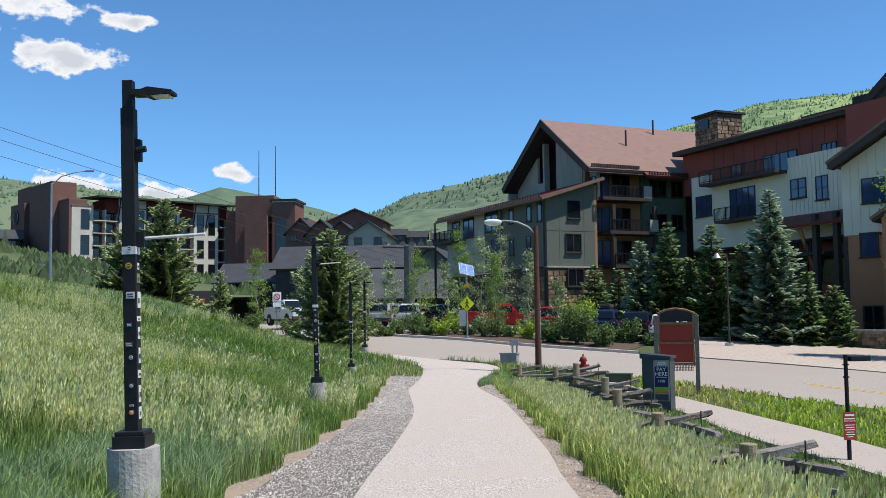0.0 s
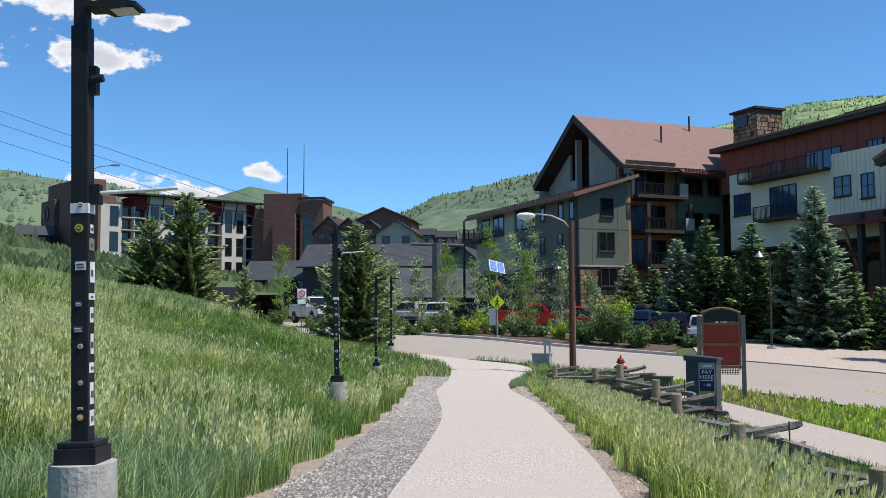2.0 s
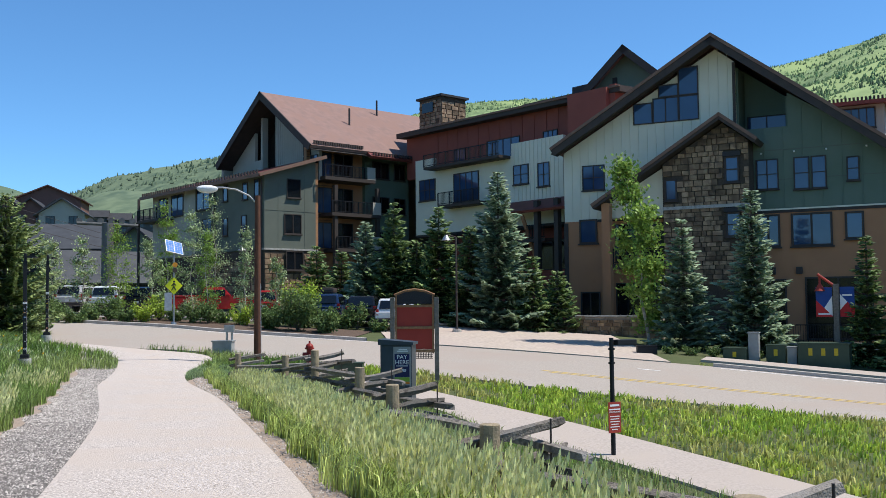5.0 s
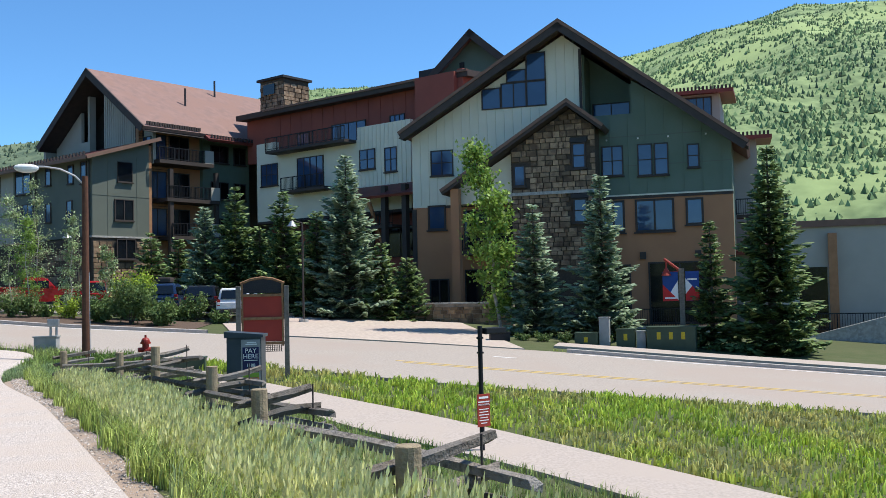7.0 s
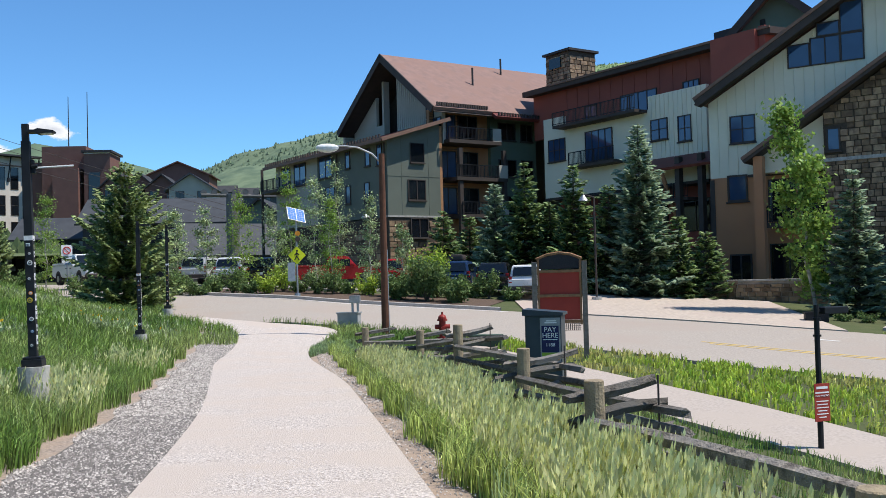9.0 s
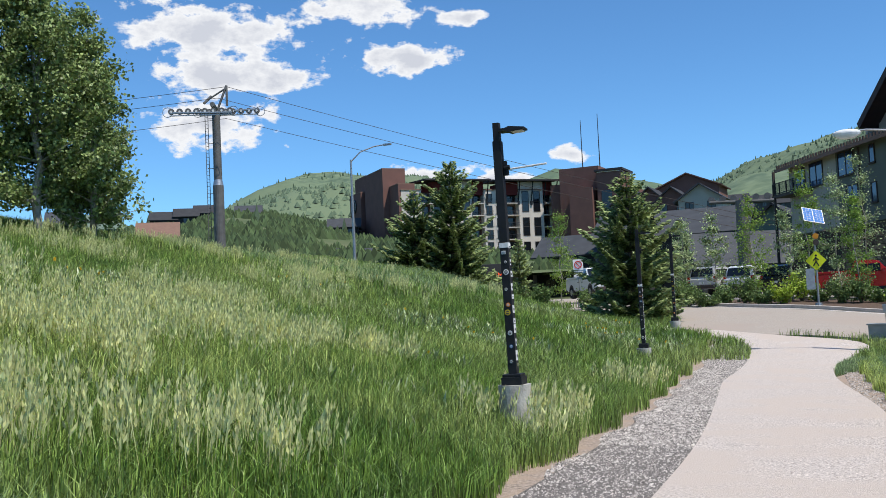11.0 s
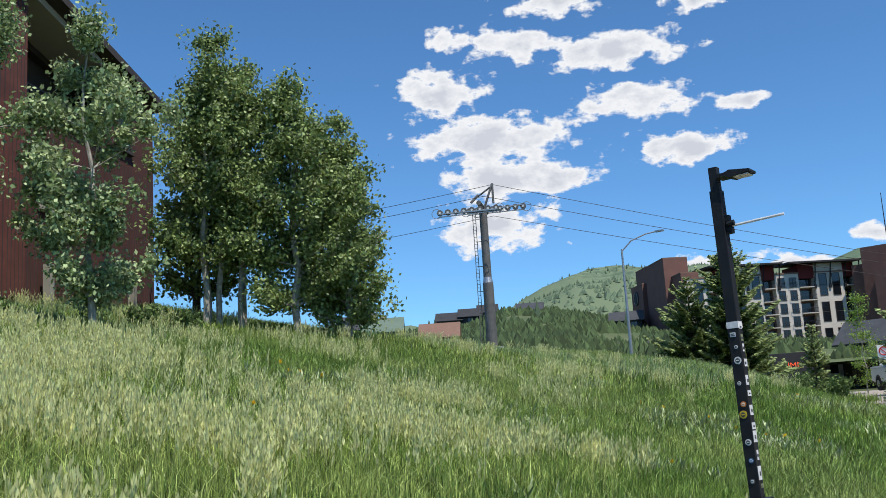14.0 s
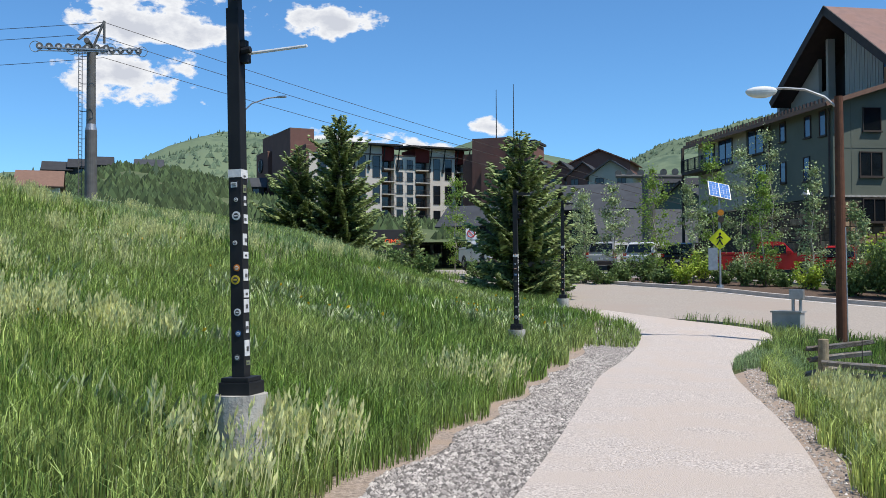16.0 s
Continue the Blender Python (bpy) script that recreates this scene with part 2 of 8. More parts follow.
M_METALROOF = mat("red_metal_roof", (0.20, 0.05, 0.04), (0.15, 0.04, 0.033), 1.0, 0.5, metal=0.2)
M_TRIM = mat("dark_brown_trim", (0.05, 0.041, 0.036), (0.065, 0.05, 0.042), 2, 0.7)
M_TRIMLT = mat("brown_fascia", (0.22, 0.13, 0.09), (0.19, 0.11, 0.078), 2, 0.7)
# blue in the base colour stands in for sky reflected by the panes
M_GLASS = mat("sky_blue_window_glass", (0.035, 0.075, 0.16), (0.022, 0.05, 0.11), 0.4, 0.05, spec=0.8)
M_DARKGLASS = mat("black_window_glass", (0.010, 0.013, 0.017), (0.006, 0.008, 0.01), 0.4, 0.1, spec=0.6)
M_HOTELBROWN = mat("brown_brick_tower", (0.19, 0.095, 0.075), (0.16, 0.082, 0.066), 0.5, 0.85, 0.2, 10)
# a darker brown than the towers, for walls set back behind balconies
M_HOTELRECESS = mat("darker_brown_recess_wall", (0.13, 0.075, 0.055), (0.10, 0.06, 0.045), 0.5, 0.85)
M_HOTELCREAM = mat("pale_stucco", (0.60, 0.54, 0.465), (0.55, 0.495, 0.425), 0.4, 0.85)
M_HOTELRED = mat("deep_red_panel", (0.14, 0.02, 0.016), (0.12, 0.018, 0.015), 0.4, 0.8)
M_SLATE = mat("slate_grey_roof", (0.062, 0.066, 0.072), (0.048, 0.051, 0.056), 0.8, 0.7, 0.2, 5)
M_CHARCOAL = mat("charcoal_siding", (0.045, 0.045, 0.047), (0.035, 0.035, 0.037), 0.8, 0.8)
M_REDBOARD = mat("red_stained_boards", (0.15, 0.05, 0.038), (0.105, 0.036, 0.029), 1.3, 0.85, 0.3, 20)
# darker copy of the red boards, with façade shade in its colour
M_SHADEREDBOARD = mat("shaded_red_boards", (0.095, 0.037, 0.029), (0.075, 0.03, 0.024), 1.3, 0.85, 0.3, 20)
M_PALELAP = mat("pale_lap_siding", (0.33, 0.31, 0.25), (0.28, 0.265, 0.215), 2, 0.8)


# ---- building blocks ----
def part(name, bm, material, parent=None, label=""):
    """One bmesh as one mesh object, under a thing where one is given."""
    me = bpy.data.meshes.new(name)
    bm.to_mesh(me)
    bm.free()
    me.materials.append(material)
    ob = new(name, me)
    if parent is not None:
        ob.parent = parent
    if label:
        ob["label"] = label
    return ob


def thing(name, m, label, category, group="", kind=""):
    ob = new(name)
    ob.matrix_world = m
    return tagged(ob, label, category, group, kind)


def box(bm, x0, x1, y0, y1, z0, z1, m=None, bevel=0.0):
    r = bmesh.ops.create_cube(bm, size=1.0)
    vs = r["verts"]
    for v in vs:
        v.co = Vector((x0 + (v.co.x + 0.5) * (x1 - x0), y0 + (v.co.y + 0.5) * (y1 - y0), z0 + (v.co.z + 0.5) * (z1 - z0)))
    if m is not None:
        bmesh.ops.transform(bm, matrix=m, verts=vs)
    if bevel:
        es = list({e for v in vs for e in v.link_edges})
        bmesh.ops.bevel(bm, geom=es, offset=bevel, segments=2, affect="EDGES", profile=0.7)
    return bm


def B(*args, **kw):
    return box(bmesh.new(), *args, **kw)


def tube(bm, a, b, r0, r1=None, seg=10, caps=True):
    a, b = Vector(a), Vector(b)
    r1 = r0 if r1 is None else r1
    d = b - a
    m = Matrix.Translation((a + b) / 2) @ d.to_track_quat("Z", "Y").to_matrix().to_4x4()
    bmesh.ops.create_cone(bm, cap_ends=caps, segments=seg, radius1=r0, radius2=r1, depth=d.length, matrix=m)
    return bm


def T(*args, **kw):
    return tube(bmesh.new(), *args, **kw)


def prism(bm, pts, y0, y1, axis="y"):
    """A solid from an outline in the x-z plane, from y0 to y1."""
    a = [bm.verts.new((x, y0, z)) for x, z in pts]
    b = [bm.verts.new((x, y1, z)) for x, z in pts]
    n = len(pts)
    bm.faces.new(a)
    bm.faces.new(b[::-1])
    for i in range(n):
        bm.faces.new((a[i], b[i], b[(i + 1) % n], a[(i + 1) % n]))
    bmesh.ops.recalc_face_normals(bm, faces=bm.faces)
    return bm


def slab(bm, p0, p1, p2, p3, th):
    """A roof slab: four corners of its upper face and a thickness."""
    ps = [Vector(p) for p in (p0, p1, p2, p3)]
    n = (ps[1] - ps[0]).cross(ps[3] - ps[0]).normalized()
    if n.z < 0:
        n = -n
    up = [bm.verts.new(p) for p in ps]
    dn = [bm.verts.new(p - n * th) for p in ps]
    bm.faces.new(up)
    bm.faces.new(dn[::-1])
    for i in range(4):
        bm.faces.new((up[i], dn[i], dn[(i + 1) % 4], up[(i + 1) % 4]))
    bmesh.ops.recalc_face_normals(bm, faces=bm.faces)
    return bm


def soup(name, verts, faces, material, parent=None, smooth=False):
    me = bpy.data.meshes.new(name)
    me.from_pydata(verts, [], faces)
    me.materials.append(material)
    if smooth:
        me.polygons.foreach_set("use_smooth", [True] * len(me.polygons))
    ob = new(name, me)
    if parent is not None:
        ob.parent = parent
    return ob


def cells(name, verts, k, material, parent=None, smooth=False):
    """A mesh of separate k-cornered faces from an array of corners."""
    verts = np.asarray(verts, dtype=np.float32).reshape(-1, 3)
    n = len(verts) // k
    me = bpy.data.meshes.new(name)
    me.vertices.add(len(verts))
    me.vertices.foreach_set("co", verts.ravel())
    me.loops.add(n * k)
    me.loops.foreach_set("vertex_index", np.arange(n * k, dtype=np.int32))
    me.polygons.add(n)
    me.polygons.foreach_set("loop_start", np.arange(0, n * k, k, dtype=np.int32))
    me.polygons.foreach_set("loop_total", np.full(n, k, dtype=np.int32))
    me.materials.append(material)
    me.update()
    me.validate()
    ob = new(name, me)
    if parent is not None:
        ob.parent = parent
    return ob


# ---- the lie of the land ----
def sstep(a, b, x):
    k = np.clip((x - a) / (b - a), 0, 1)
    return k * k * (3 - 2 * k)


def road_z(x, y):
    yy = y - 62.0
    yy = np.where(yy < 0, yy, 12 * (1 - np.exp(-np.maximum(yy, 0) / 12)))
    return 0.2 + 0.075 * np.maximum(yy, -90) - 0.03 * (np.clip(x, -40, 60) - 3)


def path_z(y):
    a, b = -0.031 * y, road_z(-1.0, y)
    return 0.5 * (a + b + np.sqrt((a - b) ** 2 + 0.09))


def land(x, y):
    """Height of the ground before paving."""
    x, y = np.asarray(x, float), np.asarray(y, float)
    zp, zr = path_z(y), road_z(x, y)
    m = sstep(40, 48, y)
    w = sstep(2.0, 8.0, x) * (1 - m) + sstep(-1.0, 3.0, x) * m
    z = zp * (1 - w) + zr * w
    s = np.maximum(0, -x - 2.6)
    edge = (y - (48.5 - 1.45 * x)) / 1.76
    k = 1 - 0.97 * sstep(-9, 0.5, edge)
    bump = 0.10 * np.sin(x * 0.31 + 1.0) * np.sin(y * 0.23) * sstep(3, 10, s)
    fall = 1 - 0.47 * sstep(36, 76, y)
    fall = fall * (1 - 0.75 * sstep(48, 85, s))
    z = z + np.minimum(0.24 * s * s / (s + 1.5), 10.5) * k * fall + bump
    far = np.maximum(0, np.hypot(x, y - 20) - 110)
    return z + np.minimum(far * 0.03, 5.0) * sstep(30, 90, y)


def land1(x, y):
    return float(land(x, y))


def smooth_line(ctrl, step=0.5):
    """A smooth curve through a few plan points."""
    p = np.array(ctrl, float)
    p = np.vstack([2 * p[0] - p[1], p, 2 * p[-1] - p[-2]])
    out = []
    for i in range(1, len(p) - 2):
        n = max(2, int(np.linalg.norm(p[i + 1] - p[i]) / step))
        for t in np.linspace(0, 1, n, endpoint=False):
            out.append(0.5 * (2 * p[i] + (p[i + 1] - p[i - 1]) * t + (2 * p[i - 1] - 5 * p[i] + 4 * p[i + 1] - p[i + 2]) * t * t
                              + (3 * p[i] - p[i - 1] - 3 * p[i + 1] + p[i + 2]) * t ** 3))
    out.append(p[-2])
    return np.array(out)


def resample(line, n):
    d = np.r_[0, np.cumsum(np.hypot(*np.diff(line, axis=0).T))]
    s = np.linspace(0, d[-1], n)
    return np.c_[np.interp(s, d, line[:, 0]), np.interp(s, d, line[:, 1])]


def ribbon(name, left, right, lift, material, n=160, across=8, thick=0.12, zf=None, parent=None):
    """A paved strip that follows the land between two plan curves, with a real edge."""
    a, b = resample(left, n), resample(right, n)
    k = np.linspace(0, 1, across + 1)
    xy = a[:, None, :] * (1 - k)[None, :, None] + b[:, None, :] * k[None, :, None]
    z = (zf or land)(xy[..., 0], xy[..., 1]) + lift
    verts = [(float(x), float(y), float(h)) for (x, y), h in zip(xy.reshape(-1, 2), z.ravel())]
    m = across + 1
    faces = [(i * m + j, i * m + j + 1, (i + 1) * m + j + 1, (i + 1) * m + j) for i in range(n - 1) for j in range(across)]
    base = len(verts)
    for j in (0, across):
        start = len(verts)
        for i in range(n):
            x, y, h = verts[i * m + j]
            verts.append((x, y, h - thick))
        for i in range(n - 1):
            f = (i * m + j, (i + 1) * m + j, start + i + 1, start + i)
            faces.append(f if j == 0 else f[::-1])
    return soup(name, verts, faces, material, parent, smooth=False)


PATH_L = smooth_line([(-1.25, -12), (-1.35, 0), (-1.40, 11.7), (-1.30, 17.4), (-1.30, 25.0), (-1.70, 32.7), (-2.0, 38.5), (-1.75, 42.8), (-1.72, 46.0), (-2.4, 49.2), (-3.6, 51.0), (-4.6, 52.6)])
PATH_R = smooth_line([(1.15, -12), (1.05, 0), (0.98, 11.5), (1.12, 16.5), (1.18, 26.0), (1.12, 31.0), (0.70, 38.5), (0.76, 42.0), (1.30, 44.2), (1.9, 46.5), (1.6, 48.6), (-0.6, 50.2), (-3.4, 53.0)])
GRAV_L = smooth_line([(-2.75, -12), (-2.75, 5), (-2.78, 12.5), (-2.70, 16.5), (-2.70, 26.0), (-2.9, 33.4), (-3.1, 38), (-3.1, 42), (-3.2, 47), (-3.4, 50.2)])
GRAV_R = smooth_line([(1.65, -12), (1.55, 0), (1.42, 12), (1.42, 16.2), (1.50, 24), (1.50, 31), (1.38, 38), (1.5, 41.5), (2.2, 44)])
ROAD_N = smooth_line([(-60, 140), (-25, 85), (-14, 68), (-8.5, 60), (-5.8, 55.2), (-2.8, 51.6), (1.8, 49.6), (7.0, 45.8), (11.4, 41.6), (14.9, 37.9), (23.0, 31.5), (45, 14), (70, -8)], 1.0)
ROAD_F = smooth_line([(-51, 144), (-17, 90), (-9.5, 73), (-5.0, 65), (-0.5, 61.2), (4.6, 57.9), (10.0, 55.0), (16.5, 51.2), (23.5, 46.0), (31.0, 38.6), (52, 20), (78, -2)], 1.0)
WALK_N = smooth_line([(5.2, 43.6), (6.6, 40.2), (8.0, 35.5), (8.7, 32.1), (10.6, 27.2), (12.2, 22), (16, 10), (20, -4)])
WALK_F = smooth_line([(6.6, 43.6), (8.3, 40.2), (10.3, 35.6), (11.7, 32.3), (13.4, 27.1), (15.0, 22), (19, 10), (23, -4)])


def inside(x, y, left, right):
    """Whether plan points lie between two curves that run up the plan."""
    poly = np.vstack([left, right[::-1]])
    hit = np.zeros(np.shape(x), bool)
    j = len(poly) - 1
    for i in range(len(poly)):
        xi, yi, xj, yj = *poly[i], *poly[j]
        c = (yi > y) != (yj > y)
        if yj != yi:
            hit ^= c & (x < (xj - xi) * (y - yi) / (yj - yi) + xi)
        j = i
    return hit


def paved(x, y):
    return inside(x, y, PATH_L, PATH_R) | inside(x, y, ROAD_N, ROAD_F) | inside(x, y, WALK_N, WALK_F)


def build_ground():
    near_x = np.arange(-58, 62.01, 0.75)
    near_y = np.arange(-14, 112.01, 0.75)
    out = 1.28 ** np.arange(1, 33)
    far = 3 * np.cumsum(out)
    far = far[far < 4300]
    xs = np.r_[(-58 - far)[::-1], near_x, 62 + far]
    ys = np.r_[(-14 - far)[::-1], near_y, 112 + far]
    gx, gy = np.meshgrid(xs, ys)
    gz = land(gx, gy)
    gz = gz - 0.10 * paved(gx, gy)
    nx = len(xs)
    verts = np.c_[gx.ravel(), gy.ravel(), gz.ravel()].tolist()
    faces = [(i * nx + j, i * nx + j + 1, (i + 1) * nx + j + 1, (i + 1) * nx + j) for i in range(len(ys) - 1) for j in range(nx - 1)]
    ob = soup("ground", verts, faces, M_SOIL, smooth=True)
    tagged(ob, "sloping grass meadow with bare soil between blades", "ground", kind="structure")


build_ground()
tagged(ribbon("path", PATH_L, PATH_R, 0.05, M_PATH, 260, 10), "pale pinkish paved footpath winding downhill", "path", kind="structure")
tagged(ribbon("dirt_verge", GRAV_L - np.array([0.35, 0]), PATH_L, 0.022, M_DIRT, 160, 6), "bare brown soil strip beside the footpath", "soil strip", kind="structure")
tagged(ribbon("dirt_verge", PATH_R[:len(PATH_R) - 30], GRAV_R, 0.022, M_DIRT, 160, 5), "bare gravelly soil strip beside the footpath", "soil strip", kind="structure")
tagged(ribbon("road", ROAD_N, ROAD_F, 0.04, M_ROAD, 220, 8), "sun-bleached grey asphalt road climbing in a curve", "road", kind="structure")
tagged(ribbon("pavement", WALK_N, WALK_F, 0.05, M_WALK, 90, 4), "pale concrete pavement beside the road", "pavement", kind="structure")


# ---- mountains ----
def ridge(name, label, bearings, rise, r0, r1, z0, material, seed, rough):
    """A mountain side: a skyline given as rises over bearings, and a flank that climbs to it."""
    bs = np.arange(bearings[0], bearings[-1] + 0.01, 0.3)
    el = np.interp(bs, bearings, rise)
    ks = np.linspace(0, 1, 34)
    verts = []
    for b, e in zip(bs, el):
        s, c = math.sin(radians(b)), math.cos(radians(b))
        top = r1 * math.tan(radians(e))
        for k in ks:
            r = r0 + (r1 - r0) * k
            p = Vector((r * s, r * c, 0))
            bumpy = noise.fractal(Vector((p.x, p.y, seed)) * 0.006, 1.0, 2.0, 5) * rough
            z = z0 + (top - z0) * (k ** 0.85) + bumpy * (0.25 + 1.1 * k * (1 - k) * 2)
            verts.append((p.x, p.y + 9, z))
        r = r1 + 500
        verts.append((r * s, r * c + 9, z0))
    n = len(ks) + 1
    faces = [(i * n + j, (i + 1) * n + j, (i + 1) * n + j + 1, i * n + j + 1) for i in range(len(bs) - 1) for j in range(n - 1)]
    ob = soup(name, verts, faces, material, smooth=True)
    tagged(ob, label, "mountain", kind="structure")
    return np.array(verts).reshape(len(bs), n, 3)


RIDGE_B = [-100, -70, -48, -41, -36, -32, -29, -26, -22, -18, -14, -8, -4.5, -2, 2, 6, 12, 18, 24, 30, 37, 43, 46.5, 51, 60, 75, 95]
RIDGE_E = [4.0, 4.5, 4.6, 4.9, 5.2, 6.3, 7.4, 7.7, 7.7, 7.0, 6.3, 6.0, 6.1, 7.2, 8.2, 9.0, 10.4, 11.7, 12.1, 12.6, 13.2, 14.2, 15.2, 14.7, 13.5, 10, 7]
grid_left = ridge("mountain", "green mountainside of aspen and conifers with haze in its colour", RIDGE_B[:17], RIDGE_E[:17], 330, 1500, 9, M_MOUNTFAR, 3.0, 26)
grid_main = ridge("mountain", "green forested mountainside with open ski runs", RIDGE_B[15:], RIDGE_E[15:], 330, 1500, 8, M_MOUNT, 3.0, 26)
grid_far = ridge("mountain", "dark conifer-covered mountain in the distance", [-21, -17, -13.5, -11, -7, -4], [5.5, 6.6, 7.8, 7.4, 6.4, 5.0], 1700, 2900, 60, M_FARTREE, 8.0, 20)


def scatter_far(name, label, grid, count, size, material, seed, rows=(2, 33), aspect=2.0, b_range=None, gap=0.008):
    """Far trees as small pointed clumps on a mountainside."""
    rng = np.random.default_rng(seed)
    out = []
    nb, nk, _ = grid.shape
    for _ in range(count):
        i = rng.integers(0, nb - 1) if b_range is None else rng.integers(int(b_range[0] * nb), int(b_range[1] * nb) - 1)
        j = rng.integers(rows[0], min(rows[1], nk - 2))
        a, b = rng.random(), rng.random()
        p = grid[i, j] * (1 - a) * (1 - b) + grid[i + 1, j] * a * (1 - b) + grid[i, j + 1] * (1 - a) * b + grid[i + 1, j + 1] * a * b
        if noise.noise(Vector(p) * gap + Vector((seed, 0, 0))) < -0.05:
            continue
        s = size * rng.uniform(0.6, 1.3)
        h = s * aspect * rng.uniform(0.8, 1.2)
        ang = rng.uniform(0, 6.28)
        ring = [(p[0] + s * 0.5 * math.cos(ang + q * 1.5708), p[1] + s * 0.5 * math.sin(ang + q * 1.5708), p[2] - 1 + 0.2 * h) for q in range(4)]
        tip = (p[0], p[1], p[2] - 1 + h)
        for q in range(4):
            out += [ring[q], ring[(q + 1) % 4], tip]
    tagged(cells(name, out, 3, material), label, "forest", kind="stuff")


scatter_far("mountain_conifers", "dark conifers scattered over the mountainside", grid_main, 14000, 1.7, M_FARTREE, 5, (4, 33), 2.2, gap=0.02)
scatter_far("mountain_conifers", "dark conifers scattered over the mountainside", grid_left, 7000, 2.2, M_FARTREE, 7, (14, 33), 2.0)
scatter_far("mountain_aspens", "light green aspen groves on the mountainside", grid_left, 36000, 4, M_FARHAZE, 9, (1, 33), 0.8)
scatter_far("mountain_aspens", "light green aspen groves on the mountainside", grid_main, 60000, 3.0, M_FARLEAF, 6, (0, 33), 1.0, gap=0.03)
scatter_far("mountain_aspens", "leafy woods at the foot of the mountainside", grid_main, 26000, 2.6, M_FARLEAF, 16, (0, 16), 1.0, gap=0.05)


# ---- buildings ----
def frame_at(x, y, z, bearing):
    """Local x runs along the bearing, local y into the building."""
    return pose(x, y, z, 0, 0, 90 - bearing)


SIDE = pose(0, 0, 0, 0, 0, -90)


def window(parent, x0, x1, z0, z1, y=0.0, cols=1, rows=1, m=None, glass=None, frame_mat=None, fw=0.07, sill=True):
    """A window as one part, with its panes below it: a proud frame with mullions, glass set back in it."""
    glass, frame_mat = glass or M_GLASS, frame_mat or M_TRIM
    m = m or Matrix()
    a, b = y - 0.09, y + 0.03
    bm = bmesh.new()
    loops = []
    for d in (a, b):
        for e in (fw, 0.0):
            loops.append([bm.verts.new(m @ Vector((x, d, z))) for x, z in ((x0 - e, z0 - e), (x1 + e, z0 - e), (x1 + e, z1 + e), (x0 - e, z1 + e))])
    for p, q in ((0, 1), (1, 3), (3, 2), (2, 0)):
        for i in range(4):
            bm.faces.new((loops[p][i], loops[p][(i + 1) % 4], loops[q][(i + 1) % 4], loops[q][i]))
    bmesh.ops.recalc_face_normals(bm, faces=bm.faces)
    ob = part("window", bm, frame_mat, parent)
    for i in range(1, cols):
        x = x0 + (x1 - x0) * i / cols
        part("mullion", B(x - fw / 2, x + fw / 2, a + 0.01, b, z0, z1, m), frame_mat, ob)
    for i in range(1, rows):
        z = z0 + (z1 - z0) * i / rows
        part("glazing_bar", B(x0, x1, a + 0.02, b, z - fw / 2.4, z + fw / 2.4, m), frame_mat, ob)
    if sill:
        part("sill", B(x0 - fw * 1.8, x1 + fw * 1.8, a - 0.08, b, z0 - fw - 0.09, z0 - fw, m), frame_mat, ob)
    for i in range(cols):
        px0, px1 = x0 + (x1 - x0) * i / cols, x0 + (x1 - x0) * (i + 1) / cols
        part("pane", B(px0 + 0.01, px1 - 0.01, y - 0.045, y - 0.02, z0, z1, m), glass, ob)
    return ob


def railing(parent, x0, x1, y, z0, h=1.05, m=None, step=0.14, material=None, name="railing"):
    bm = bmesh.new()
    box(bm, x0, x1, y - 0.03, y + 0.03, z0 + h - 0.06, z0 + h, m)
    box(bm, x0, x1, y - 0.02, y + 0.02, z0 + 0.08, z0 + 0.13, m)
    n = max(2, int((x1 - x0) / step))
    for i in range(n + 1):
        x = x0 + (x1 - x0) * i / n
        w = 0.035 if i % 10 == 0 else 0.012
        box(bm, x - w, x + w, y - w, y + w, z0, z0 + h - 0.06, m)
    return part(name, bm, material or M_BLACK, parent)


def snow_guards(parent, p0, p1, n, h=0.25):
    p0, p1 = Vector(p0), Vector(p1)
    first = part("snow_guard", B(-0.07, 0.07, -0.07, 0.07, 0, h), M_TRIM, parent)
    for i in range(n):
        ob = first
        if i:
            ob = bpy.data.objects.new("snow_guard", first.data)
            scene.collection.objects.link(ob)
            ob.parent = parent
        ob.matrix_local = Matrix.Translation(p0.lerp(p1, (i + 0.5) / n))


def battens(parent, m, x0, x1, z0, ztop, step, y, material, w=0.035):
    """Vertical battens on a wall, up to a height that may depend on x."""
    x = x0 + step / 2
    while x < x1:
        zt = ztop(x) if callable(ztop) else ztop
        if zt > z0 + 0.2:
            part("batten", B(x - w, x + w, y - 0.04, y, z0, zt, m), material, parent)
        x += step


STONE_MESHES = []


def stone_mesh(k):
    """A few rough blocks, unit wide and high, that all stonework shares."""
    rng = random.Random(40 + k)
    bm = bmesh.new()
    bmesh.ops.create_cube(bm, size=1.0)
    for v in bm.verts:
        front = v.co.y < 0
        v.co.x *= rng.uniform(0.9, 1.0) * (0.93 if front else 1)
        v.co.z *= rng.uniform(0.9, 1.0) * (0.93 if front else 1)
        v.co.y = -rng.uniform(0.75, 1.0) if front else 0.0
    me = bpy.data.meshes.new("stone")
    bm.to_mesh(me)
    bm.free()
    me.materials.append(M_STONE)
    return me


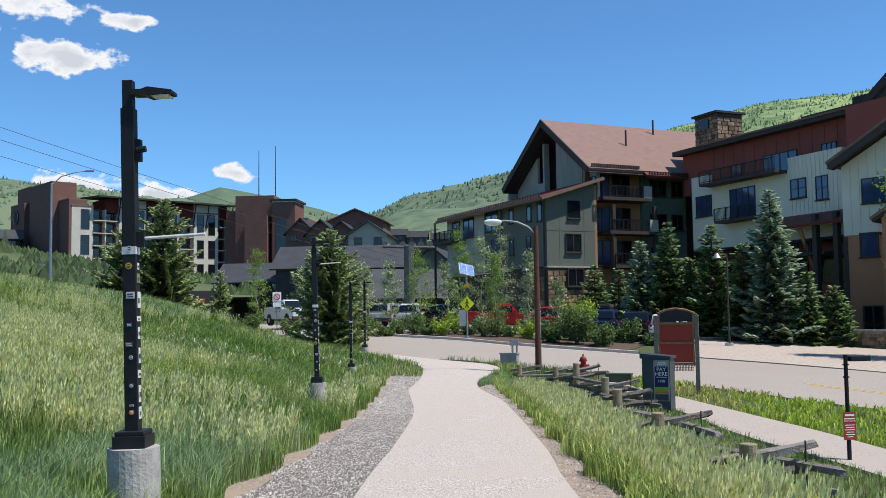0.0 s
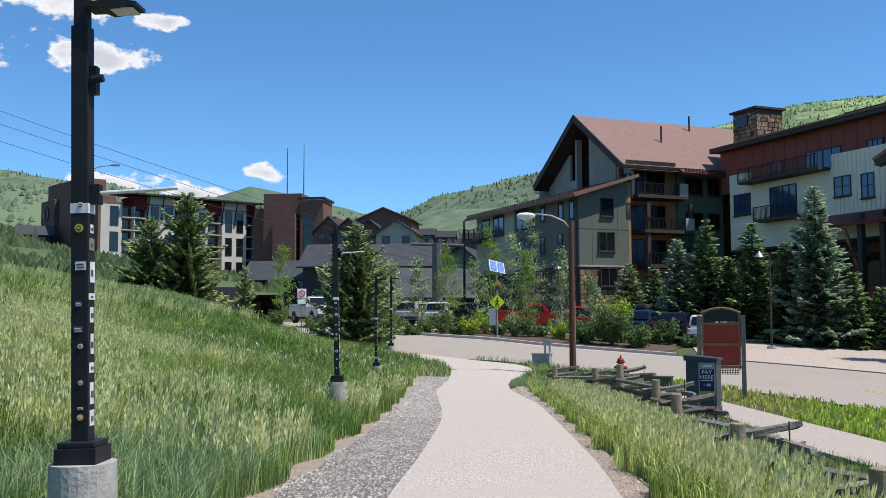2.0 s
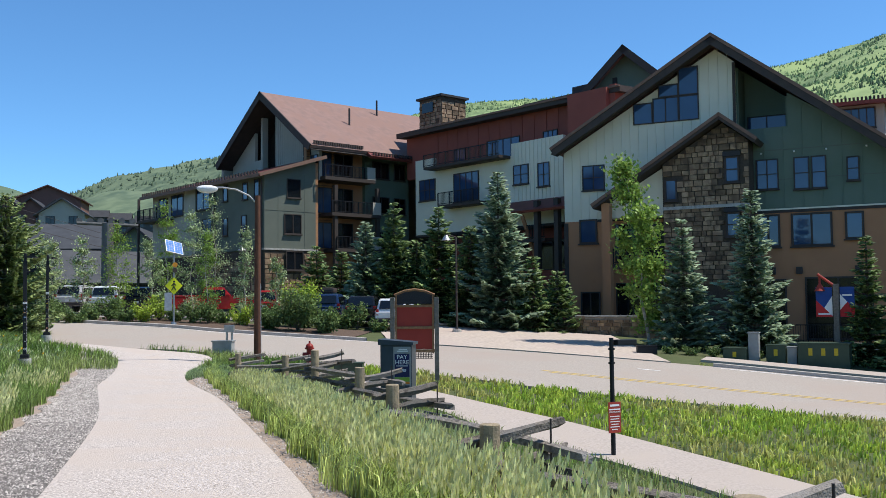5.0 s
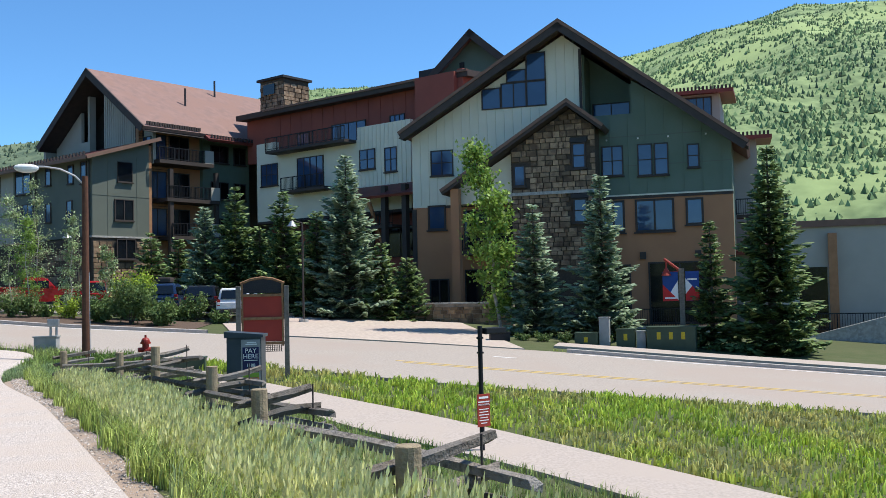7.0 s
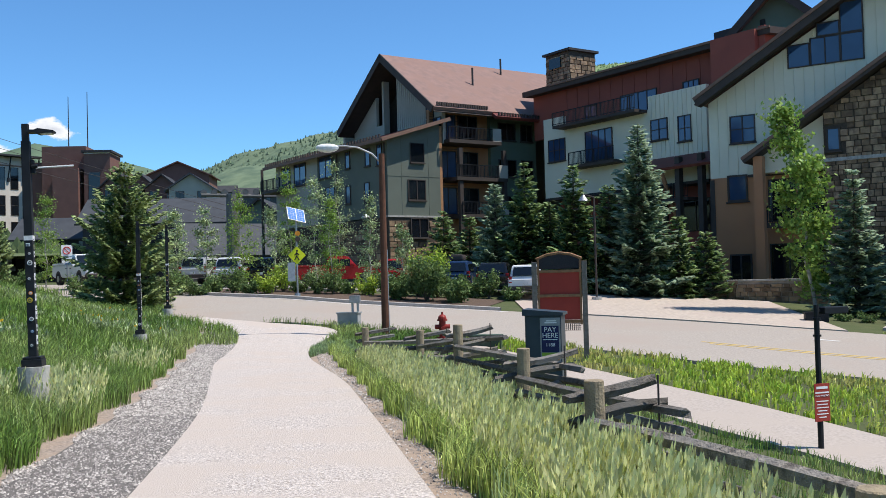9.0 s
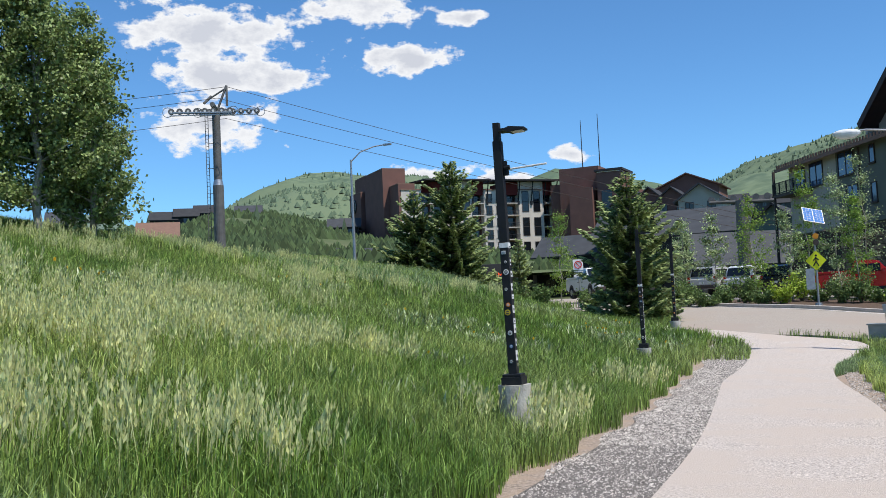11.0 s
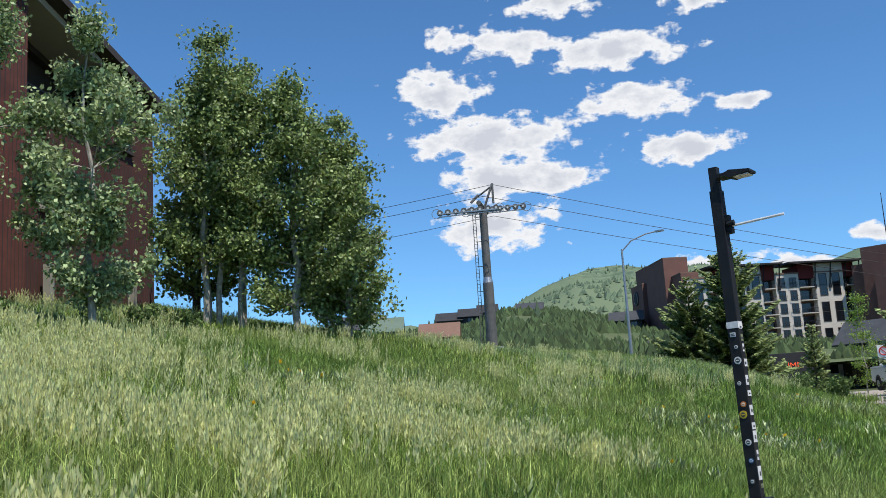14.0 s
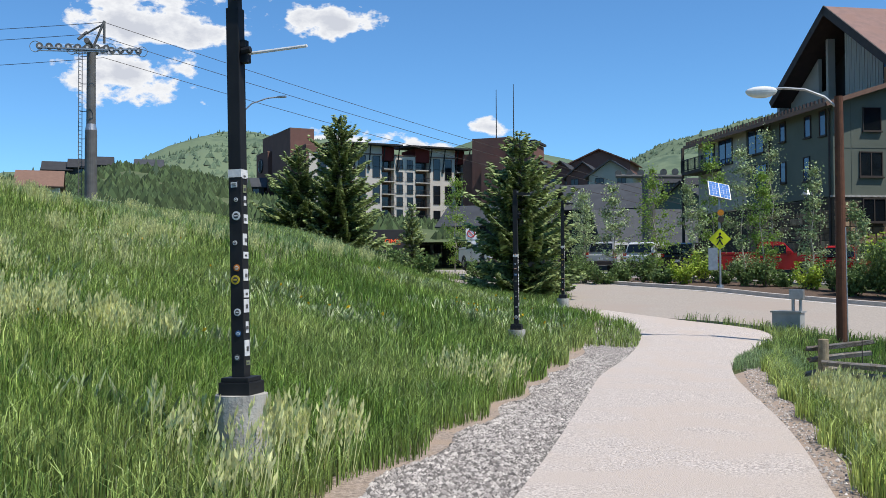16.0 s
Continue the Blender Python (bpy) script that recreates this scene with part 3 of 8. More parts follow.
def stonework(parent, m, x0, x1, z0, ztop, y, row=0.38, wide=0.62, seed=1, limit=300, skip=()):
    """Coursed rubble: each stone proud of the mortar."""
    if not STONE_MESHES:
        STONE_MESHES.extend(stone_mesh(k) for k in range(6))
    rng = random.Random(seed)
    z, made = z0, 0
    while made < limit:
        h = row * rng.uniform(0.75, 1.25)
        x = x0
        any_row = False
        while x < x1 - 0.05 and made < limit:
            w = min(wide * rng.uniform(0.55, 1.5), x1 - x)
            if x1 - x - w < 0.12:
                w = x1 - x
            zt = ztop(x + w / 2) if callable(ztop) else ztop
            cx, cz = x + w / 2, z + h / 2
            if z + h <= zt + 0.12:
                any_row = True
                if not any(a - w / 2 < cx < b + w / 2 and c - h / 2 < cz < d + h / 2 for a, b, c, d in skip):
                    ob = bpy.data.objects.new("stone", STONE_MESHES[rng.randrange(6)])
                    scene.collection.objects.link(ob)
                    ob.parent = parent
                    ob.matrix_local = m @ Matrix.Translation((cx, y, cz)) @ Matrix.Diagonal((w * 0.97, rng.uniform(0.05, 0.12), h * 0.96, 1))
                    made += 1
            x += w
        z += h
        if not any_row:
            break


def build_gable_lodge():
    """The wing with the broad gable and the stone bay."""
    g = thing("lodge", frame_at(27.2, 68.8, 0, 134), "four-storey gabled mountain lodge with cream, green and ochre siding", "building", "lodge buildings")
    zb = -2.2
    part("wall", prism(bmesh.new(), [(0, 7.0), (11.85, 7.0), (11.85, 16.95), (10.65, 17.9), (0, 11.85)], 0, 0.4), M_CREAM, g, "cream board siding")
    part("wall", prism(bmesh.new(), [(11.85, 7.0), (21.1, 7.0), (21.1, 10.5), (15.06, 14.55), (15.06, 12.4), (11.85, 12.4)], 0.0, 0.4), M_DKGREEN, g, "dark green panel siding")
    part("wall", prism(bmesh.new(), [(11.85, 12.4), (15.06, 12.4), (15.06, 14.5), (11.85, 16.9)], 2.6, 2.9), M_DKGREEN, g)
    part("wall", B(11.85, 12.0, 0.4, 2.6, 12.3, 16.6), M_DKGREEN, g)
    part("wall", B(14.9, 15.06, 0.4, 2.6, 12.3, 14.4), M_DKGREEN, g)
    part("balcony_floor", B(11.85, 15.06, 0.4, 2.6, 12.2, 12.4), M_TRIM, g)
    part("wall", B(0.0, 21.1, 0, 0.4, zb, 7.0), M_ORANGE, g, "ochre lower siding")
    part("wall", B(0, 0.4, 0.4, 18, zb, 11.8), M_TAUPE, g)
    part("wall", B(20.7, 21.1, 0.4, 18, zb, 10.4), M_DKGREEN, g)
    part("wall", prism(bmesh.new(), [(0, zb), (21.1, zb), (21.1, 10.5), (10.3, 17.8), (0, 11.8)], 17.6, 18), M_TAUPE, g)
    part("trim_band", B(2.4, 21.15, -0.06, 0, 6.9, 7.08), M_TRIM, g)
    part("trim_band", B(11.85, 21.15, -0.07, 0, 7.08, 7.18), M_CREAM, g)
    part("corner_board", B(-0.05, 0.25, -0.06, 0, zb, 6.9), M_TRIM, g)
    part("corner_board", B(11.72, 11.9, -0.07, 0, 12.4, 16.9), M_TRIM, g)
    for z in (9.0, 10.9):
        part("panel_joint", B(12.9, 21.1, -0.015, 0, z, z + 0.05), M_GREENWALL, g)
    battens(g, None, 13.0, 21.0, 7.2, lambda x: min(12.3 if x < 15.1 else 99, 10.4 + (21.1 - x) * 0.67), 1.15, 0, M_DKGREEN, 0.025)
    battens(g, None, 0.3, 11.7, 7.15, lambda x: 11.8 + x * 0.58, 0.6, 0, M_CREAM, 0.015)
    # main roof
    bm = bmesh.new()
    slab(bm, (-0.55, -1.3, 12.05), (-0.55, 18.6, 12.05), (10.67, 18.6, 18.65), (10.67, -1.3, 18.65), 0.3)
    part("roof", bm, M_ROOF, g, "rust-brown shingle roof slope")
    bm = bmesh.new()
    slab(bm, (10.67, -1.3, 18.65), (10.67, 18.6, 18.65), (22.2, 18.6, 9.95), (22.2, -1.3, 9.95), 0.3)
    part("roof", bm, M_ROOF, g, "rust-brown shingle roof slope")
    for (xa, za, xb, zc) in ((-0.55, 12.05, 10.67, 18.65), (10.67, 18.65, 22.2, 9.95)):
        bm = bmesh.new()
        slab(bm, (xa, -1.36, za + 0.03), (xa, -1.28, za + 0.03), (xb, -1.28, zc + 0.03), (xb, -1.36, zc + 0.03), 0.62)
        part("fascia", bm, M_TRIM, g)
        bm = bmesh.new()
        slab(bm, (xa, -1.42, za + 0.06), (xa, -1.36, za + 0.06), (xb, -1.36, zc + 0.06), (xb, -1.42, zc + 0.06), 0.2)
        part("fascia_edge", bm, M_TRIMLT, g)
    for xa, za, xb, zc in ((-0.5, 11.72, 10.67, 18.28), (10.67, 18.28, 22.15, 9.6)):
        bm = bmesh.new()
        slab(bm, (xa, -1.25, za), (xa, -0.02, za), (xb, -0.02, zc), (xb, -1.25, zc), 0.06)
        part("soffit", bm, M_TRIM, g, "dark brown boarded soffit")
    # great stepped window under the gable
    window(g, 5.15, 6.35, 13.45, 14.75, 0, 1, 1, sill=False)
    window(g, 6.5, 8.12, 13.45, 15.0, 0, 2, 1, sill=False)
    window(g, 8.25, 9.45, 13.45, 15.0, 0, 1, 1, sill=False)
    window(g, 6.9, 8.12, 15.15, 15.85, 0, 1, 1, sill=False)
    window(g, 8.25, 9.45, 15.15, 16.9, 0, 1, 1, sill=False)
    window(g, 12.2, 14.6, 12.5, 13.6, 2.6, 2, 1, sill=False)
    window(g, 1.43, 2.9, 9.2, 10.8, 0, 2, 2)
    for x0, x1, z0, z1, c in ((13.1, 14.35, 8.5, 10.3, 2), (15.4, 16.2, 8.4, 10.3, 1), (16.45, 17.2, 8.4, 10.3, 1), (18.5, 19.1, 8.75, 10.1, 1)):
        window(g, x0, x1, z0, z1, 0, c, 2)
    for x0, x1, z0, z1, c in ((13.1, 14.3, 4.85, 6.7, 2), (15.2, 17.4, 4.85, 6.7, 2), (18.35, 19.2, 5.2, 6.65, 1), (1.2, 2.25, 5.55, 7.0, 1)):
        window(g, x0, x1, z0, z1, 0, c, 1, fw=0.12)
    for x0, x1, z0, z1 in ((13.3, 14.6, -1.2, 2.6), (15.9, 19.6, -1.0, 2.7), (1.2, 2.4, -0.8, 2.0)):
        window(g, x0, x1, z0, z1, 0, 2, 1, fw=0.1, glass=M_DARKGLASS, sill=False)
    for x in (13.9, 15.5, 18.9):
        part("vent_box", B(x - 0.18, x + 0.18, -0.2, 0, 3.0, 3.45), M_TRIM, g)
    for x in (13.4, 15.4, 17.3, 19.6):
        part("wall_lamp", B(x - 0.05, x + 0.05, -0.12, 0, 10.7, 10.8), M_WHITE, g)
    # stone bay
    bay = part("stone_bay", prism(bmesh.new(), [(7.4, zb), (12.9, zb), (12.9, 11.45), (11.3, 12.7), (7.4, 10.3)], -1.6, 0), M_MORTAR, g, "rubble stone bay with a small gable")
    stonework(bay, Matrix(), 7.42, 12.88, 2.4, lambda x: 12.65 - (11.3 - x) * 0.62 if x < 11.3 else 12.65 - (x - 11.3) * 0.8, -1.6, 0.34, 0.50, 7, 345,
              skip=((11.35, 12.3, 8.8, 10.8), (11.35, 12.3, 5.3, 7.1), (7.6, 8.3, 7.9, 9.3)))
    for z0, z1 in ((8.95, 10.4), (5.5, 6.85)):
        window(g, 11.5, 12.2, z0, z1, -1.62, 1, 2, fw=0.1)
        part("lintel", B(11.3, 12.4, -1.78, -1.6, z1 + 0.12, z1 + 0.4), M_CHARCOAL, g)
    window(g, 7.65, 8.25, 8.0, 9.2, -1.62, 1, 1, fw=0.1)
    part("stone_band", B(7.4, 12.95, -1.74, -1.6, 7.3, 7.5), M_CONC, g)
    bm = bmesh.new()
    slab(bm, (2.75, -2.5, 7.85), (2.75, 0.0, 7.85), (11.3, 0.0, 13.2), (11.3, -2.5, 13.2), 0.34)
    part("bay_roof", bm, M_TRIM, g)
    bm = bmesh.new()
    slab(bm, (11.3, -2.5, 13.2), (11.3, 0.0, 13.2), (13.6, 0.0, 11.4), (13.6, -2.5, 11.4), 0.34)
    part("bay_roof", bm, M_TRIM, g)
    bm = bmesh.new()
    slab(bm, (2.75, -2.56, 7.9), (2.75, -2.5, 7.9), (11.3, -2.5, 13.25), (11.3, -2.56, 13.25), 0.2)
    slab(bm, (11.3, -2.56, 13.25), (11.3, -2.5, 13.25), (13.6, -2.5, 11.45), (13.6, -2.56, 11.45), 0.2)
    part("fascia_edge", bm, M_TRIMLT, g)
    part("wall", prism(bmesh.new(), [(3.6, 7.0), (7.4, 7.0), (7.4, 10.2), (3.6, 8.0)], -1.2, 0.0), M_CREAM, g)
    part("column", B(3.4, 3.95, -2.2, -1.6, zb, 7.95), M_ORANGE, g, "ochre timber column")
    part("balcony", B(3.95, 7.4, -1.7, 0, 3.6, 3.9), M_TRIM, g)
    railing(g, 4.0, 7.35, -1.65, 3.9)
    window(g, 3.7, 5.2, 4.1, 6.6, 0, 2, 1, glass=M_DARKGLASS, sill=False)
    window(g, 5.6, 7.0, 4.1, 6.6, 0, 1, 1, glass=M_DARKGLASS, sill=False)
    window(g, 3.7, 7.0, -0.6, 2.6, 0, 3, 1, glass=M_DARKGLASS, sill=False)
    # dormer roofs behind the ridge and the stepped wing at the end
    part("wall", prism(bmesh.new(), [(-0.8, 11.0), (5.9, 11.0), (5.9, 17.4), (2.25, 20.6), (-0.8, 17.7)], 8.2, 20), M_DKGREEN, g, "dark green rear gable")
    for xa, za, xb, zc in ((-1.4, 17.5, 2.25, 21.05), (2.25, 21.05, 7.0, 16.9)):
        bm = bmesh.new()
        slab(bm, (xa, 7.2, za), (xa, 20.5, za), (xb, 20.5, zc), (xb, 7.2, zc), 0.3)
        part("roof", bm, M_ROOF, g)
        bm = bmesh.new()
        slab(bm, (xa, 7.12, za + 0.04), (xa, 7.2, za + 0.04), (xb, 7.2, zc + 0.04), (xb, 7.12, zc + 0.04), 0.55)
        part("fascia", bm, M_TRIM, g)
    for x0, x1, z1, d in ((15.5, 20.2, 15.1, 9), (20.2, 22.6, 11.2, 6.0), (21.1, 23.2, 3.4, 3.0)):
        part("wing", B(x0, x1, d, d + 9, zb, z1), M_TAUPE, g)
        bm = bmesh.new()
        slab(bm, (x0 - 0.5, d - 1.1, z1), (x0 - 0.5, d + 9, z1 + 0.9), (x1 + 1.0, d + 9, z1 + 0.9), (x1 + 1.0, d - 1.1, z1), 0.25)
        part("eave_roof", bm, M_METALROOF, g)
        snow_guards(g, (x0 - 0.4, d - 0.9, z1 + 0.02), (x1 + 0.9, d - 0.9, z1 + 0.02), int((x1 - x0 + 1.3) / 0.26))
    window(g, 17.6, 19.6, 13.4, 14.7, 9, 4, 1)
    for z in (5.8, 2.6, -0.4):
        part("balcony", B(21.2, 24.4, 3.4, 5.0, z - 0.2, z), M_TRIM, g)
        railing(g, 21.2, 24.4, 3.45, z)
    for z in (-1.8,):
        part("terrace_wall", B(13.2, 20.5, -3.2, -2.9, zb, -1.15), M_CONC, g)
        railing(g, 13.3, 20.4, -2.0, -1.15)


def build_long_wing():
    """The red and cream wing between the two gabled ones."""
    g = thing("lodge", frame_at(21.7, 87.8, 0, 155), "five-storey lodge wing with barn-red upper floor and cream siding", "building", "lodge buildings")
    part("wall", B(-0.4, 16.8, 0, 0.4, 7.4, 13.0), M_CREAM, g, "cream board-and-batten siding")
    part("wall", B(-0.4, 2.0, 0, 0.35, 13.0, 13.95), M_CREAM, g)
    part("wall", B(11.4, 16.8, 0, 0.35, 13.0, 13.95), M_CREAM, g)
    part("wall", B(16.8, 20.5, 0.6, 1.0, -1.0, 17), M_RED, g)
    part("wall", B(-4.0, 20.5, 2.0, 2.4, 12.8, 17.1), M_RED, g, "barn-red panel siding")
    part("floor_slab", B(-0.4, 16.8, 0.1, 2.0, 12.7, 12.95), M_TRIM, g)
    part("wall", B(-0.4, 16.8, 1.6, 2.0, -1.0, 7.4), M_RED, g)
    part("soffit", B(-0.4, 16.8, 0.0, 1.6, 7.2, 7.4), M_TRIM, g)
    battens(g, None, 11.5, 16.7, 9.2, 13.9, 0.42, 0, M_CREAM, 0.03)
    battens(g, None, -0.3, 16.7, 13.0, 17.0, 1.3, 2.0, M_RED, 0.03)
    bm = bmesh.new()
    slab(bm, (-4.2, 0.9, 17.0), (-4.2, 14, 17.6), (21.5, 14, 17.6), (21.5, 0.9, 17.0), 0.45)
    part("roof", bm, M_TRIM, g)
    part("fascia_edge", B(-0.6, 21.5, 0.82, 0.9, 16.9, 17.05), M_TRIMLT, g)
    part("wall", B(-0.4, 21, 13, 13.4, -1, 17.2), M_RED, g)
    part("wall", B(20.5, 21, 1.0, 13, -1, 17.2), M_RED, g)
    # chimney stack and roof boxes
    st = part("chimney", B(-4.5, -1.4, 4.0, 7.0, 17.2, 20.5), M_MORTAR, g, "square rubble stone chimney")
    stonework(st, Matrix(), -4.5, -1.4, 17.3, 20.3, 4.0, 0.4, 0.6, 11, 60)
    stonework(st, pose(-1.4, 4.0, 0, 0, 0, 90), 0, 3.0, 17.3, 20.3, 0, 0.4, 0.6, 12, 60)
    part("chimney_cap", B(-4.75, -1.15, 3.75, 7.25, 20.5, 20.7), M_CHARCOAL, st)
    part("flue_opening", B(-3.9, -2.4, 3.8, 3.9, 19.2, 20.1), M_DARKGLASS, st)
    part("roof_unit", B(8, 13.5, 5, 8, 17.4, 18.3), M_TRIM, g)
    part("roof_unit", B(13.5, 18, 5, 8, 17.4, 18.8), M_CHARCOAL, g)
    for x0, x1, z0, z1, c in ((6.7, 10.4, 12.95, 14.9, 4), (13.1, 14.5, 13.9, 14.85, 3), (16.1, 17.5, 13.8, 14.85, 3), (2.6, 3.9, 13.2, 14.7, 2)):
        window(g, x0, x1, z0, z1, 2.0, c, 1, sill=False)
    for x0, x1, z0, z1, c in ((0.25, 2.2, 10.4, 12.1, 3), (11.7, 13.2, 10.7, 12.1, 2), (4.7, 7.6, 9.9, 12.2, 4), (14.3, 15.4, 10.3, 12.0, 2)):
        window(g, x0, x1, z0, z1, 0, c, 2 if z1 - z0 < 2 else 1)
    for x0, x1 in ((0.8, 3.0), (5.0, 7.5), (9.0, 11.5), (13, 15.5)):
        for z0 in (0.5, 4.0):
            window(g, x0, x1, z0, z0 + 2.2, 1.6, 2, 1, glass=M_DARKGLASS, sill=False)
    for x0, x1, z in ((2.2, 11.3, 13.0), (4.0, 9.0, 9.6), (3.5, 9.5, 6.2), (10.5, 16, 6.2)):
        part("balcony", B(x0, x1, -1.3, 0.1, z - 0.22, z), M_TRIM, g)
        railing(g, x0, x1, -1.27, z)
    for x in (15.4, 17.4):
        part("post", B(x - 0.2, x + 0.2, -1.6, -1.2, -1.0, 9.0), M_TRIM, g)
    # raking timber brackets
    for x in (11.0, 14.0):
        bm = tube(bmesh.new(), (x, 0, 4.5), (x, -1.6, 8.0), 0.16, seg=6)
        part("bracket", bm, M_ORANGE, g)
    # front eave canopy
    bm = bmesh.new()
    slab(bm, (10.8, -2.0, 8.3), (10.8, 0, 9.3), (20.5, 0, 9.3), (20.5, -2.0, 8.3), 0.2)
    part("canopy", bm, M_METALROOF, g)


def build_gable_wing():
    """The wing with the rust shingle roof."""
    g = thing("lodge", frame_at(8.2, 86.6, 0, 65), "green-sided lodge wing with stone base, balconies and rust roof", "building", "lodge buildings")
    zb = -0.5
    part("wall", prism(bmesh.new(), [(0, 6.1), (5.05, 6.1), (5.05, 13.75), (0, 12.2)], 0, 0.4), M_GREENWALL, g, "sage green panel siding")
    part("wall", B(0, 0.4, 0.4, 12.2, 6.1, 12.2), M_GREENWALL, g)
    part("wall", B(0, 0.4, 12.2, 21.0, 6.1, 12.2), M_TAUPE, g)
    part("wall", B(0.4, 5.05, 20.6, 21.0, zb, 12.2), M_TAUPE, g)
    base = part("stone_base", B(-0.05, 5.1, -0.08, 0.4, zb, 6.0), M_MORTAR, g, "rubble stone ground floor")
    stonework(base, Matrix(), -0.05, 5.1, 2.2, 5.95, -0.08, 0.4, 0.55, 21, 90, skip=((1.9, 3.7, 4.2, 6.0),))
    side = part("stone_base", B(-0.08, 0.4, 0.4, 21, zb, 6.0), M_MORTAR, g)
    stonework(side, SIDE, -12.0, -0.4, 2.6, 5.95, -0.08, 0.45, 0.7, 22, 100)
    part("stone_cap", B(-0.14, 5.2, -0.16, 0.2, 6.0, 6.14), M_CONC, g)
    for x in (1.3, 3.9):
        part("panel_joint", B(x, x + 0.05, -0.02, 0, 6.2, 12.5), M_GREENWALL, g)
    part("panel_joint", B(0, 5.05, -0.02, 0, 9.3, 9.36), M_GREENWALL, g)
    bm = bmesh.new()
    slab(bm, (-1.0, -0.8, 12.15), (-1.0, 21.8, 12.15), (5.6, 21.8, 14.2), (5.6, -0.8, 14.2), 0.22)
    part("shed_roof", bm, M_METALROOF, g, "dark red metal shed roof with snow guards")
    part("fascia", B(-1.05, -0.98, -0.8, 21.8, 11.9, 12.2), M_TRIMLT, g)
    bm = bmesh.new()
    slab(bm, (-1.0, -0.86, 12.2), (-1.0, -0.8, 12.2), (5.6, -0.8, 14.25), (5.6, -0.86, 14.25), 0.3)
    part("fascia", bm, M_TRIMLT, g)
    snow_guards(g, (-0.9, -0.6, 12.2), (-0.9, 21.6, 12.2), 46, 0.3)
    window(g, 2.2, 3.45, 10.5, 12.0, 0, 1, 1, glass=M_DARKGLASS, fw=0.05)
    window(g, 1.95, 3.5, 7.45, 9.0, 0, 2, 1, glass=M_DARKGLASS)
    window(g, 2.0, 3.55, 4.4, 5.85, -0.2, 2, 1, glass=M_DARKGLASS)
    for s0, s1, z0, z1, c in ((-3.4, -2.7, 10.45, 11.8, 1), (-6.8, -6.1, 10.6, 11.9, 1), (-11.7, -9.3, 10.2, 12.0, 2), (-3.6, -2.9, 7.4, 9.0, 1), (-6.8, -6.1, 7.6, 9.0, 1),
                              (-10.6, -8.9, 7.4, 9.2, 2), (-1.5, -0.8, 10.3, 11.9, 1), (-16.8, -14.5, 10.0, 11.9, 2), (-19.5, -17.8, 9.9, 11.8, 2), (-9.8, -8.8, 3.4, 5.4, 1), (-5, -4, 3.4, 5.4, 1)):
        window(g, s0, s1, z0, z1, 0, c, 1, m=SIDE)
    for y in (0.3, 8.3):
        bm = tube(bmesh.new(), (-0.12, y, zb), (-0.12, y, 12.0), 0.07, seg=6)
        part("downpipe", bm, M_TRIM, g)
    part("balcony", B(-1.6, 0, 16.5, 21.0, 9.5, 9.75), M_TRIM, g)
    railing(g, -21.0, -16.5, -1.6, 9.75, m=SIDE)
    part("balcony_post", B(-1.6, -1.4, 20.8, 21.0, zb, 11.9), M_TRIM, g)
    # balcony bay
    part("wall", B(5.05, 8.4, 1.4, 1.8, zb, 15.2), M_WOODSIDE, g, "cedar lap siding")
    bm = bmesh.new()
    z = 6.2
    while z < 15.0:
        box(bm, 5.06, 8.4, 1.36, 1.4, z, z + 0.03)
        z += 0.22
    part("lap_joint", bm, M_TRIM, g)
    part("wall", B(8.4, 11.1, 1.4, 1.8, zb, 15.3), M_ORANGE, g)
    part("wall", B(11.1, 16.2, 1.0, 1.4, zb, 15.4), M_DKGREEN, g)
    part("wall", B(5.05, 5.3, 0.0, 1.4, 6.1, 13.6), M_WOODSIDE, g)
    for x0, x1, z in ((5.6, 11.0, 12.5), (6.3, 11.6, 9.4), (6.8, 11.6, 6.3)):
        part("balcony", B(x0, x1, -0.7, 1.4, z - 0.3, z), M_TRIM, g)
        railing(g, x0, x1 - 0.9, -0.66, z)
        part("balcony_screen", B(x1 - 0.9, x1, -0.7, -0.62, z, z + 1.1), M_TAUPE, g)
        window(g, 5.9, 7.6, z + 0.15, z + 2.3, 1.4, 2, 1, sill=False)
        window(g, 8.0, 9.9, z + 0.15, z + 2.3, 1.4, 2, 1, glass=M_DARKGLASS, sill=False)
    for x in (6.8, 11.4):
        part("balcony_post", B(x - 0.17, x + 0.17, -0.6, -0.26, zb, 11.8), M_TRIM, g)
    for x0, x1, z0 in ((12.0, 13.8, 13.0), (12.0, 13.8, 9.8), (12.0, 13.8, 6.6), (14.5, 15.7, 13.0), (14.5, 15.7, 9.8)):
        window(g, x0, x1, z0, z0 + 1.4, 1.0, 2, 1, glass=M_DARKGLASS)
    # main roof and its gable end
    bm = bmesh.new()
    slab(bm, (4.0, -0.9, 15.0), (4.0, 7.4, 20.95), (24.5, 7.4, 20.95), (24.5, -0.9, 15.0), 0.3)
    part("roof", bm, M_ROOF, g, "rust-brown shingle roof slope")
    bm = bmesh.new()
    slab(bm, (4.0, 7.4, 20.95), (4.0, 15.7, 15.1), (24.5, 15.7, 15.1), (24.5, 7.4, 20.95), 0.3)
    part("roof", bm, M_ROOF, g)
    for ya, za, yb, zc in ((-0.9, 15.0, 7.4, 20.95), (7.4, 20.95, 15.7, 15.1)):
        bm = bmesh.new()
        slab(bm, (3.9, ya, za + 0.05), (3.9, yb, zc + 0.05), (4.02, yb, zc + 0.05), (4.02, ya, za + 0.05), 0.6)
        part("fascia", bm, M_TRIM, g)
